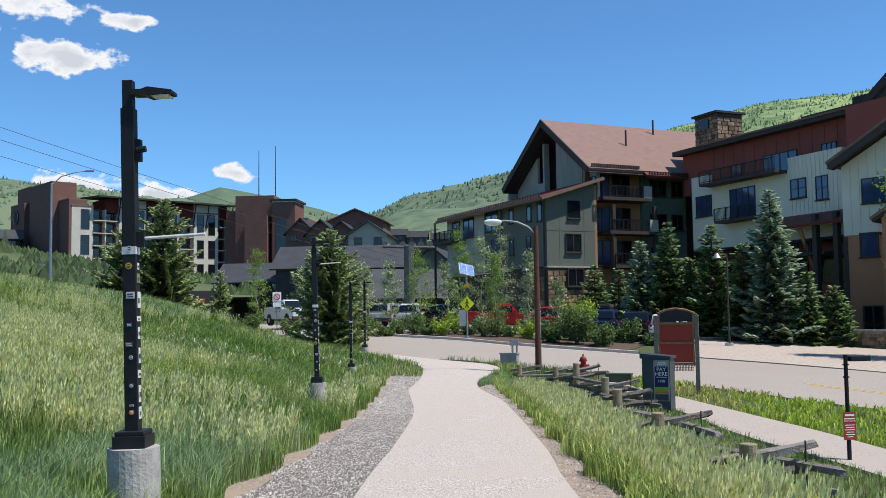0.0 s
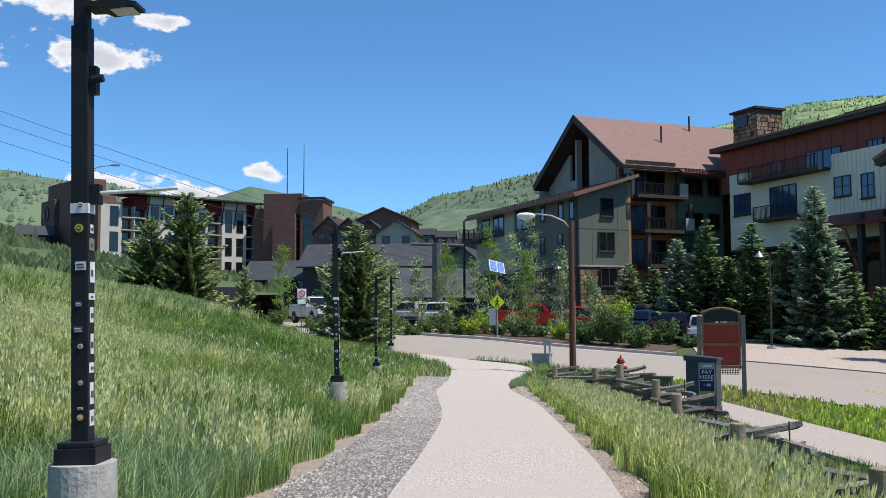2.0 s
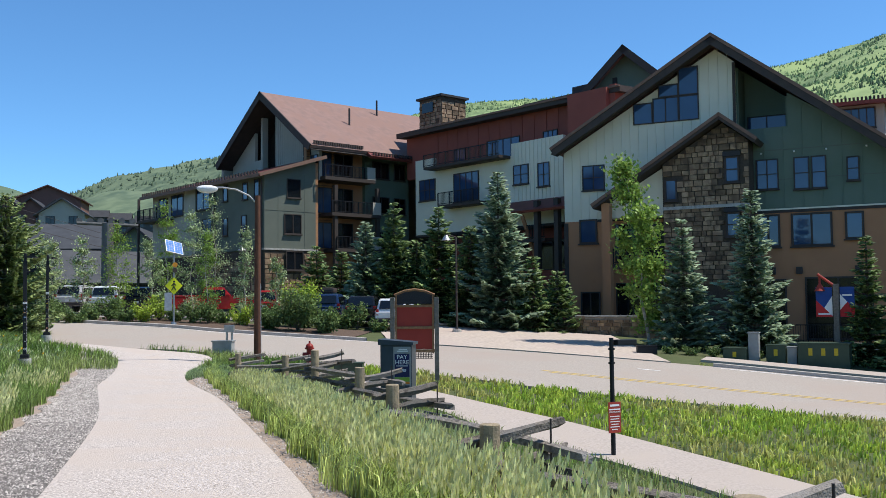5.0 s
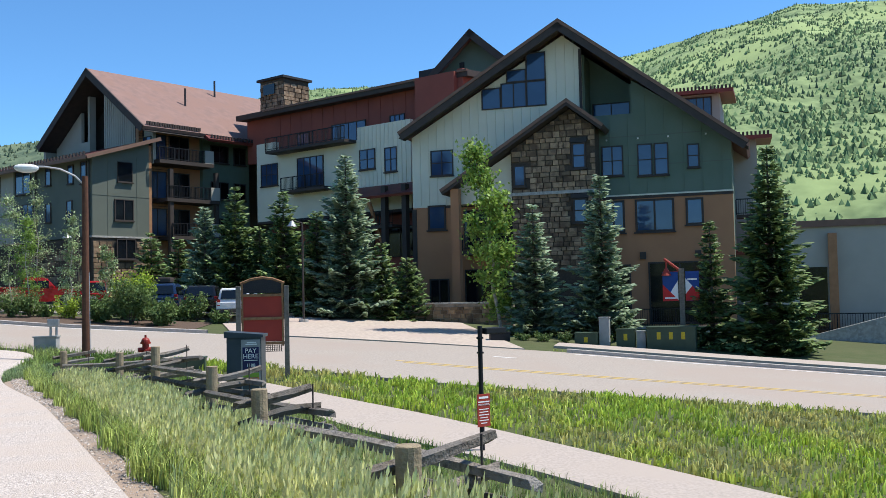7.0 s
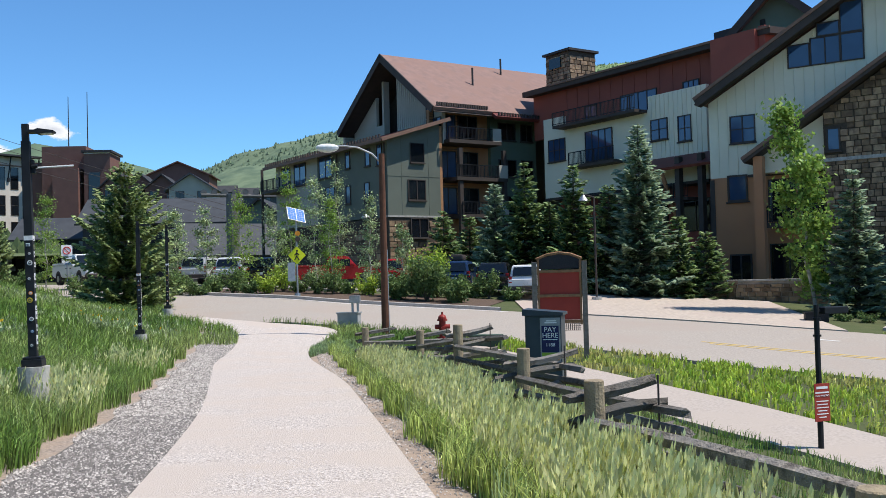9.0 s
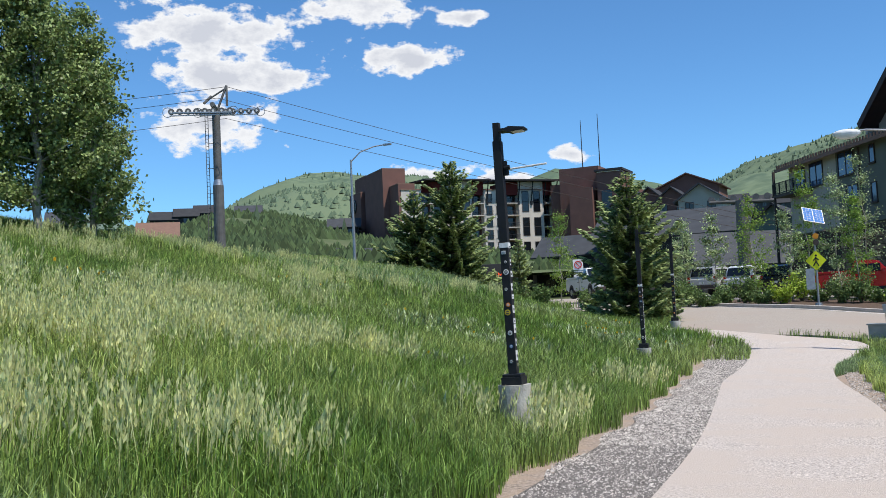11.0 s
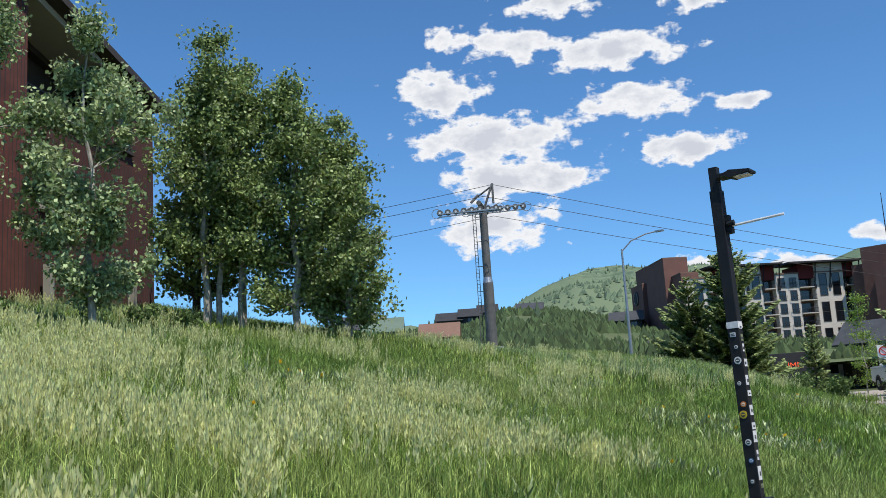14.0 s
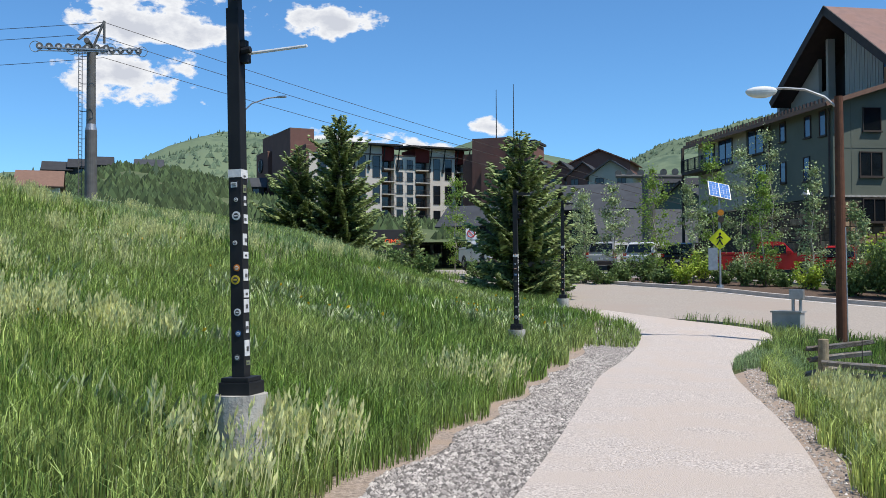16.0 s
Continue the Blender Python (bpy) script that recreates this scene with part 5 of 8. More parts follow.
        part("print", B(w + 0.005, w + 0.008, -0.02, 0.018, z + s * 0.3, z + s * 0.6), M_STICKD, st)
        z += s + rng.uniform(0.01, 0.10)
    part("band", B(-w - 0.003, w + 0.003, -w - 0.003, w + 0.003, h * 0.50, h * 0.50 + 0.07), M_STICKW, g)


path_lamp(-3.20, 9.69, 0.61, 3.20, -1.2, -0.5, 4)
path_lamp(-3.73, 25.42, 0.165, 3.52, -1.3, 0.4, 9, near=False)
path_lamp(-4.65, 42.6, -0.27, 3.52, -0.4, 0, 15, near=False, arm=False)
path_lamp(-5.05, 53.6, 0.25, 3.5, 0, 0, 19, near=False, arm=False)


def street_lamp():
    g = thing("street_lamp", pose(3.62, 45.7, -0.75, 0, 0, 0), "brown timber street lamp pole with a curved arm and cobra-head lamp", "street lamp", "street lamps")
    part("pole", T((0, 0, -0.4), (0, 0, 6.55), 0.15, 0.11, 14), M_RUSTPOLE, g)
    bm = bmesh.new()
    pts = [(0.0, 0, 6.2), (-0.35, 0, 6.55), (-0.85, 0, 6.78), (-1.4, 0, 6.85), (-1.65, 0, 6.84)]
    for a, b in zip(pts, pts[1:]):
        tube(bm, a, b, 0.035, seg=8)
    part("arm", bm, M_STEEL, g, "curved steel arm")
    bm = bmesh.new()
    bmesh.ops.create_uvsphere(bm, u_segments=16, v_segments=10, radius=0.5)
    for v in bm.verts:
        v.co = Vector((v.co.x * 0.85 - 1.98, v.co.y * 0.34, v.co.z * (0.26 if v.co.z > 0 else 0.40) + 6.80))
    part("lamp_head", bm, M_WHITE, g, "pale oval lamp head")
    part("conduit", T((0.13, -0.06, -0.3), (0.11, -0.05, 3.0), 0.025, seg=6), M_STEEL, g)


def tall_lamp():
    """The steel street lamp far up the road."""
    z = land1(-39.3, 94.8)
    g = thing("street_lamp", pose(-39.3, 94.8, z, 0, 0, 0), "tall galvanised steel street lamp with a long arm", "street lamp", "street lamps")
    h = 15.4 - z
    part("pole", T((0, 0, -0.5), (0, 0, h), 0.16, 0.09, 12), M_STEEL, g)
    bm = bmesh.new()
    pts = [(0, 0, h - 0.2), (0.8, 0.4, h + 0.7), (2.0, 1.0, h + 1.2), (3.0, 1.4, h + 1.35)]
    for a, b in zip(pts, pts[1:]):
        tube(bm, a, b, 0.06, seg=8)
    part("arm", bm, M_STEEL, g)
    part("lamp_head", B(2.8, 3.6, 1.25, 1.55, h + 1.25, h + 1.42, bevel=0.04), M_STEEL, g)


def lift_tower():
    """A ski-lift tower with its sheave trains."""
    x, y = -47.2, 84.5
    zb = land1(x, y)
    g = thing("lift_tower", pose(x, y, 0, 0, 0, 0), "grey steel ski-lift tower with sheave wheels and a ladder", "lift tower")
    part("footing", T((0, 0, zb - 0.5), (0, 0, zb + 0.5), 1.1, 1.0, 16), M_CONC, g)
    part("shaft", T((0, 0, zb), (0, 0, 12.6), 0.48, 0.46, 20), M_DARKSTEEL, g)
    part("shaft", T((0, 0, 12.6), (0, 0, 13.1), 0.46, 0.36, 20), M_STEEL, g)
    part("shaft", T((0, 0, 13.1), (0, 0, 19.4), 0.36, 0.34, 20), M_DARKSTEEL, g)
    bm = bmesh.new()
    for s in (-0.22, 0.22):
        tube(bm, (-0.85, s - 0.2, zb), (-0.85, s - 0.2, 19.2), 0.03, seg=6)
    k = zb + 0.3
    while k < 19.2:
        tube(bm, (-0.85, -0.42, k), (-0.85, 0.02, k), 0.02, seg=5)
        k += 0.32
    for k in range(6):
        z = zb + 1 + k * 2.2
        tube(bm, (-0.85, -0.2, z), (-0.3, 0, z), 0.03, seg=5)
    part("ladder", bm, M_DARKSTEEL, g)
    # crossarm and lifting frame
    c = Vector((0.90, 0.44, 0))
    n = Vector((-0.44, 0.90, 0))
    bm = bmesh.new()
    tube(bm, n * -2.2 + Vector((0, 0, 19.3)), n * 2.2 + Vector((0, 0, 19.3)), 0.22, seg=8)
    part("crossarm", bm, M_DARKSTEEL, g)
    bm = bmesh.new()
    tube(bm, (0.2, 0, 19.3), (0.9, 0.4, 21.4), 0.1, seg=6)
    tube(bm, (0.9, 0.4, 21.4), (0.9, 0.4, 19.6), 0.1, seg=6)
    tube(bm, (-0.9, 0, 20.2), (0.9, 0.4, 21.2), 0.08, seg=6)
    tube(bm, (-1.0, -0.3, 19.9), (-0.6, 0.3, 20.6), 0.12, seg=6)
    part("lifting_frame", bm, M_DARKSTEEL, g)
    for side, z, off in ((-1, 18.75, -1.0), (1, 19.55, 0.9)):
        o = n * (side * 2.1) + c * off
        bm = bmesh.new()
        tube(bm, o - c * 2.6 + Vector((0, 0, z - 0.1)), o + c * 2.6 + Vector((0, 0, z + 0.15 * side)), 0.10, seg=6)
        tube(bm, o - c * 2.6 + Vector((0, 0, z - 0.35)), o + c * 2.6 + Vector((0, 0, z - 0.3)), 0.05, seg=6)
        part("sheave_beam", bm, M_STEEL, g)
        for k in range(8):
            p = o + c * (-2.45 + k * 0.7) + Vector((0, 0, z))
            w = part("sheave", T(p - n * 0.06, p + n * 0.06, 0.27, seg=16), M_DARKSTEEL, g)
            part("hub", T(p - n * 0.09, p + n * 0.09, 0.1, seg=10), M_STICKW, w)
        for e in (-2.75, 2.75):
            bm = bmesh.new()
            q = o + c * e + Vector((0, 0, z - 0.05))
            for k in range(12):
                a0, a1 = k * 0.5236, (k + 1) * 0.5236
                tube(bm, q + c * 0.42 * math.cos(a0) + Vector((0, 0, 0.42 * math.sin(a0))), q + c * 0.42 * math.cos(a1) + Vector((0, 0, 0.42 * math.sin(a1))), 0.03, seg=5)
            part("catcher_ring", bm, M_STEEL, g)


def cable(a, b, sag, r, name="lift_cable"):
    bm = bmesh.new()
    a, b = Vector(a), Vector(b)
    n = 24
    pts = [a.lerp(b, k / n) - Vector((0, 0, sag * 4 * (k / n) * (1 - k / n))) for k in range(n + 1)]
    rings = [[bm.verts.new(p + Vector((0, r * math.cos(k * 1.2566), r * math.sin(k * 1.2566)))) for k in range(5)] for p in pts]
    for p, q in zip(rings, rings[1:]):
        for k in range(5):
            bm.faces.new((p[k], p[(k + 1) % 5], q[(k + 1) % 5], q[k]))
    ob = part(name, bm, M_TRIM)
    tagged(ob, "thin dark steel lift cable strung over the meadow", "cable", "lift cables")


street_lamp()
tall_lamp()
lift_tower()
for (ax, ay, az), (bx, by, bz), (cx, cy, cz) in (((-46.3, 84.9, 21.3), (-14, 118, 14.5), (-95, 78, 22)), ((-46.0, 83.0, 19.9), (-14, 115, 13.6), (-95, 76, 20.5)), ((-47.8, 87.0, 19.0), (-14, 121, 12.8), (-95, 80, 19.2))):
    d = Vector((bx - ax, by - ay, bz - az))
    cable((ax, ay, az), Vector((ax, ay, az)) + d * 3.2, 3.0, 0.024)
    cable((ax, ay, az), (cx, cy, cz), 0.6, 0.024)


def utility_pole():
    z = land1(-4.5, 97.4)
    g = thing("utility_pole", pose(-4.5, 97.4, z, 0, 0, 0), "weathered grey lift terminal pole with a crossarm among trees", "pole")
    part("shaft", T((0, 0, -0.5), (0, 0, 8.9 - z), 0.55, 0.5, 12), M_DARKSTEEL, g)
    part("crossarm", T((-2.6, 0, 8.9 - z), (2.6, 0, 8.7 - z), 0.16, seg=8), M_DARKSTEEL, g)
    for k in range(6):
        part("sheave", T((-2.4 + k * 0.9, -0.1, 9.1 - z), (-2.4 + k * 0.9, 0.1, 9.1 - z), 0.28, seg=12), M_DARKSTEEL, g)


utility_pole()

M_YELLOW = mat("fluorescent_yellow", (0.70, 0.75, 0.02), (0.64, 0.69, 0.02), 6, 0.5)
M_SOLAR = mat("solar_cells", (0.06, 0.19, 0.48), (0.045, 0.15, 0.40), 8, 0.65, spec=0.12)
M_AMBER = mat("amber_lens", (0.62, 0.26, 0.02), (0.5, 0.2, 0.02), 6, 0.3)
M_SIGNRED = mat("sign_red", (0.36, 0.045, 0.028), (0.32, 0.04, 0.026), 2, 0.6)
M_SIGNWOOD = mat("sign_frame_wood", (0.30, 0.16, 0.075), (0.22, 0.115, 0.055), 8, 0.75, 0.4, 40)
M_GREYWOOD = mat("grey_sign_post", (0.22, 0.19, 0.155), (0.15, 0.13, 0.105), 10, 0.85, 0.4, 40)
M_MESHDARK = mat("dark_mesh_panel", (0.03, 0.03, 0.032), (0.02, 0.02, 0.022), 30, 0.6, 0.8, 45)
M_KIOSK = mat("slate_metal_case", (0.050, 0.066, 0.078), (0.042, 0.056, 0.067), 3, 0.45)
M_NAVY = mat("navy_panel", (0.018, 0.022, 0.09), (0.015, 0.018, 0.075), 4, 0.4)
M_LIMEPANEL = mat("lime_panel", (0.28, 0.42, 0.05), (0.25, 0.38, 0.05), 4, 0.5)
M_LETTER = mat("white_lettering", (0.82, 0.82, 0.80), (0.8, 0.8, 0.78), 4, 0.6)
M_HYDRANT = mat("hydrant_red", (0.30, 0.028, 0.02), (0.22, 0.024, 0.018), 5, 0.5)
M_GREENBOX = mat("utility_green", (0.055, 0.085, 0.055), (0.045, 0.07, 0.045), 3, 0.5)
M_GREYBOX = mat("utility_grey", (0.34, 0.35, 0.34), (0.28, 0.29, 0.28), 3, 0.5)
M_BANNERRED = mat("banner_red", (0.55, 0.03, 0.03), (0.5, 0.03, 0.03), 3, 0.7)
M_BANNERBLUE = mat("banner_blue", (0.02, 0.07, 0.26), (0.018, 0.06, 0.23), 3, 0.7)


def words(text, size, m, material, parent, name="lettering"):
    cu = bpy.data.curves.new(name, "FONT")
    cu.body, cu.size, cu.align_x, cu.align_y, cu.extrude = text, size, "CENTER", "CENTER", 0.002
    tmp = bpy.data.objects.new("tmp_text", cu)
    scene.collection.objects.link(tmp)
    me = bpy.data.meshes.new_from_object(tmp)
    bpy.data.objects.remove(tmp)
    me.materials.clear()
    me.materials.append(material)
    ob = new(name, me)
    ob.parent = parent
    ob.matrix_local = m
    return ob


def crossing_sign():
    g = thing("crossing_sign", on_land(0.65, 62.6), "yellow diamond pedestrian crossing sign with solar panel and beacon", "road sign")
    g.location.z = 0.25
    part("post", T((0, 0, -0.3), (0, 0, 4.2), 0.055, seg=10), M_STEEL, g)
    part("base", T((0, 0, -0.2), (0, 0, 0.25), 0.22, 0.16, 12), M_STEEL, g)
    d = part("sign_plate", B(-0.34, 0.34, -0.07, -0.055, -0.34, 0.34, Matrix.Translation((0, 0, 2.28)) @ pose(0, 0, 0, 0, 45, 0)), M_YELLOW, g, "fluorescent yellow diamond plate")
    # walking figure drawn as plain bars
    bm = disc_mesh(bmesh.new(), 0.055, -0.075, 0.01, 2.52, 10)
    for a, b in (((0, 2.45), (0, 2.22)), ((0, 2.24), (-0.13, 2.02)), ((0, 2.24), (0.12, 2.02)), ((0, 2.42), (-0.13, 2.28)), ((0, 2.42), (0.12, 2.30))):
        tube(bm, (a[0], -0.075, a[1]), (b[0], -0.075, b[1]), 0.028, seg=6)
    part("symbol", bm, M_BLACK, d)
    p = Matrix.Translation((0.0, -0.05, 4.45)) @ pose(0, 0, 0, 0, 0, 20) @ pose(0, 0, 0, -42, 12, 0)
    panel = part("solar_panel", B(-0.50, 0.50, -0.02, 0.02, -0.48, 0.48, p), M_STEEL, g, "tilted blue solar panel")
    for x0, x1 in ((-0.47, -0.02), (0.02, 0.47)):
        part("cell_field", B(x0, x1, -0.03, -0.021, -0.45, 0.45, p), M_SOLAR, panel)
    bm = bmesh.new()
    for k in range(1, 6):
        box(bm, -0.47, 0.47, -0.034, -0.03, -0.45 + k * 0.15, -0.444 + k * 0.15, p)
    for k in (-0.32, -0.17, 0.17, 0.32):
        box(bm, k, k + 0.006, -0.034, -0.03, -0.45, 0.45, p)
    part("cell_line", bm, M_STEEL, panel)
    for z in (3.15, 3.45):
        part("beacon", T((0.05, -0.28, z), (0.05, -0.05, z), 0.14, seg=12), M_AMBER if z > 3.3 else M_TRIM, g)
    part("control_box", B(-0.5, -0.1, -0.15, 0.15, 0.9, 1.9), M_STEEL, g)


def notice_board():
    g = thing("notice_board", pose(8.75, 40.4, -1.5, 0, 0, -16), "large red information board in a timber frame on two posts", "sign")
    g.scale = (0.82, 1, 1.05)
    for x in (-0.98, 0.98):
        part("post", B(x - 0.10, x + 0.10, -0.10, 0.10, -0.4, 2.95, bevel=0.015), M_GREYWOOD, g)
    part("panel", B(-0.82, 0.82, -0.03, 0.03, 1.15, 2.62), M_SIGNRED, g, "plain red painted panel")
    for z in (1.05, 1.85, 2.6):
        part("rail", B(-0.88, 0.88, -0.08, 0.08, z, z + 0.09), M_SIGNWOOD, g)
    for x in (-0.84, 0.80):
        part("stile", B(x - 0.02, x + 0.06, -0.07, 0.07, 1.0, 3.05), M_SIGNWOOD, g)
    bm = bmesh.new()
    prism(bm, [(-0.8, 2.72), (0.8, 2.72), (0.8, 3.02), (0.4, 3.14), (0, 3.18), (-0.4, 3.14), (-0.8, 3.02)], -0.02, 0.02)
    part("header", bm, M_MESHDARK, g, "dark arched mesh header")
    bm = bmesh.new()
    arc = [(-0.9, 3.02), (-0.45, 3.16), (0, 3.21), (0.45, 3.16), (0.9, 3.02)]
    for a, b in zip(arc, arc[1:]):
        tube(bm, (a[0], 0, a[1]), (b[0], 0, b[1]), 0.05, seg=6)
    part("arch", bm, M_SIGNWOOD, g)
    bm = bmesh.new()
    for k in range(22):
        box(bm, -0.8 + k * 0.073, -0.77 + k * 0.073, -0.01, 0.01, 0.82, 1.04)
    for k in range(4):
        box(bm, -0.8, 0.8, -0.012, 0.012, 0.82 + k * 0.065, 0.835 + k * 0.065)
    part("lattice", bm, M_MESHDARK, g)


def pay_kiosk():
    g = thing("pay_station", pose(7.1, 36.2, -1.55, 0, 0, -24), "slate-grey metal parking pay station with a navy panel", "pay station")
    part("case", B(-0.50, 0.50, -0.42, 0.42, -0.3, 1.62, bevel=0.02), M_KIOSK, g)
    bm = prism(bmesh.new(), [(-0.56, 1.62), (0.56, 1.62), (0.56, 1.70), (-0.56, 1.80)], -0.48, 0.48)
    part("cap", bm, M_KIOSK, g)
    part("door", B(-0.08, 0.47, -0.435, -0.42, 0.12, 1.56), M_GREYBOX, g)
    face = part("face_panel", B(-0.04, 0.43, -0.445, -0.435, 0.62, 1.34), M_NAVY, g, "navy panel with white lettering")
    part("logo_bar", B(-0.04, 0.43, -0.446, -0.435, 1.36, 1.53), M_GREYBOX, g)
    part("logo_mark", B(0.05, 0.38, -0.449, -0.446, 1.41, 1.44), M_LETTER, g)
    part("logo_mark", B(0.09, 0.36, -0.449, -0.446, 1.46, 1.49), M_LETTER, g)
    up = pose(0, 0, 0, 90, 0, 0)
    words("PAY", 0.19, Matrix.Translation((0.195, -0.449, 1.235)) @ up, M_LETTER, face)
    words("HERE", 0.19, Matrix.Translation((0.195, -0.449, 1.075)) @ up, M_LETTER, face)
    part("small_print", B(0.0, 0.39, -0.448, -0.445, 0.955, 0.975), M_LETTER, face)
    words("1188", 0.13, Matrix.Translation((0.195, -0.449, 0.82)) @ up, M_LETTER, face)
    part("lime_strip", B(-0.04, 0.43, -0.445, -0.435, 0.48, 0.61), M_LIMEPANEL, g)
    part("orange_strip", B(-0.04, 0.43, -0.445, -0.435, 0.40, 0.47), M_STICKO, g)
    part("lower_panel", B(-0.04, 0.43, -0.445, -0.435, 0.14, 0.36), M_KIOSK, g)


def bollard_light():
    g = thing("bollard_light", pose(10.75, 28.5, -2.62, 0, 0, 10), "slim black post with a side lamp and a red parking notice", "post light")
    part("foot", B(-0.12, 0.12, -0.12, 0.12, -0.2, 0.10), M_BLACK, g)
    part("post", T((0, 0, 0), (0, 0, 3.05), 0.06, 0.055, 12), M_BLACK, g)
    for z in (2.4, 2.75):
        part("collar", T((0, 0, z), (0, 0, z + 0.04), 0.085, seg=12), M_BLACK, g)
    part("lamp_head", B(0.08, 0.68, -0.16, 0.16, 2.86, 3.0, bevel=0.02), M_BLACK, g, "flat square lamp head")
    part("arm", B(0.0, 0.1, -0.04, 0.04, 2.9, 2.96), M_BLACK, g)
    pl = part("notice", B(-0.19, 0.19, -0.085, -0.07, 0.68, 1.45, bevel=0.004), M_SIGNRED, g, "red notice plate with white writing")
    up = pose(0, 0, 0, 90, 0, 0)
    words("PAID PARKING", 0.052, Matrix.Translation((0, -0.09, 1.20)) @ up, M_LETTER, pl)
    part("top_band", B(-0.17, 0.17, -0.088, -0.084, 1.25, 1.28), M_LETTER, pl)
    part("logo_mark", B(-0.14, 0.14, -0.088, -0.084, 1.34, 1.39), M_LETTER, pl)
    for k in range(6):
        w = (0.15, 0.13, 0.15, 0.11, 0.14, 0.09)[k]
        part("text_bar", B(-w, w, -0.088, -0.084, 1.08 - k * 0.065, 1.10 - k * 0.065), M_LETTER, pl)


def hydrant():
    g = thing("fire_hydrant", pose(5.35, 43.3, -1.05, 0, 0, 0), "red cast-iron fire hydrant in the grass verge", "hydrant")
    part("barrel", T((0, 0, -0.3), (0, 0, 0.78), 0.125, 0.115, 14), M_HYDRANT, g)
    part("flange", T((0, 0, 0.12), (0, 0, 0.17), 0.2, seg=14), M_HYDRANT, g)
    part("flange", T((0, 0, 0.72), (0, 0, 0.78), 0.18, seg=14), M_HYDRANT, g)
    bm = bmesh.new()
    bmesh.ops.create_uvsphere(bm, u_segments=14, v_segments=8, radius=0.15, matrix=Matrix.Translation((0, 0, 0.8)))
    part("bonnet", bm, M_HYDRANT, g)
    part("cap_nut", T((0, 0, 0.93), (0, 0, 1.03), 0.04, seg=6), M_HYDRANT, g)
    for a, b in (((-0.26, 0, 0.52), (0.26, 0, 0.52)), ((0, -0.27, 0.45), (0, 0, 0.45))):
        part("outlet", T(a, b, 0.08, seg=12), M_HYDRANT, g)


def utility_box(x, y, z, w, d, h, material, label, rz=-35, split=0):
    g = thing("utility_box", pose(x, y, z, 0, 0, rz), label, "utility box", "utility boxes")
    part("case", B(-w / 2, w / 2, -d / 2, d / 2, -0.4, h, bevel=0.02), material, g)
    part("lid", B(-w / 2 - 0.03, w / 2 + 0.03, -d / 2 - 0.03, d / 2 + 0.03, h, h + 0.06, bevel=0.01), material, g)
    for k in range(split):
        x0 = -w / 2 + (k + 1) * w / (split + 1)
        part("label_plate", B(x0 - 0.09, x0 + 0.09, -d / 2 - 0.006, -d / 2, h * 0.45, h * 0.8), M_STICKY, g)


crossing_sign()
notice_board()
pay_kiosk()
bollard_light()
hydrant()
utility_box(6.9, 43.4, -1.35, 1.1, 0.5, 0.42, M_GREENBOX, "low dark green utility cabinet behind the hydrant", -20)
utility_box(27.35, 48.4, -1.75, 1.1, 0.9, 0.75, M_GREENBOX, "dark green electrical cabinet in the verge", -44, 1)
utility_box(28.05, 47.9, -1.75, 0.5, 0.4, 1.5, M_GREYBOX, "pale grey upright utility pedestal", -44)
utility_box(28.9, 47.3, -1.75, 0.9, 0.6, 0.9, M_GREENBOX, "green utility cabinet with a sloped lid", -44, 1)
utility_box(29.45, 46.8, -1.75, 0.45, 0.4, 0.8, M_GREYBOX, "small grey utility pedestal", -44)
utility_box(30.6, 45.9, -1.75, 2.3, 1.3, 1.0, M_GREENBOX, "large green transformer cabinet with warning labels", -44, 3)
utility_box(23.6, 50.6, -1.35, 1.0, 0.5, 0.45, M_BLACK, "low black utility box on the pavement edge", -20)


def meter_pedestal():
    g = thing("meter_pedestal", pose(2.5, 49.0, -0.72, 0, 0, -20), "grey electric meter pedestal with conduits by the path", "utility box")
    part("case", B(-0.42, 0.42, -0.25, 0.25, -0.3, 0.55, bevel=0.02), M_GREYBOX, g)
    part("case_lid", B(-0.46, 0.46, -0.29, 0.29, 0.55, 0.60), M_GREYBOX, g)
    for x in (0.12, 0.34):
        part("conduit", T((x, 0.1, 0.5), (x, 0.1, 1.15), 0.05, seg=8), M_STEEL, g)
    part("meter", B(0.02, 0.44, 0.0, 0.2, 0.95, 1.25, bevel=0.02), M_STEEL, g)


meter_pedestal()


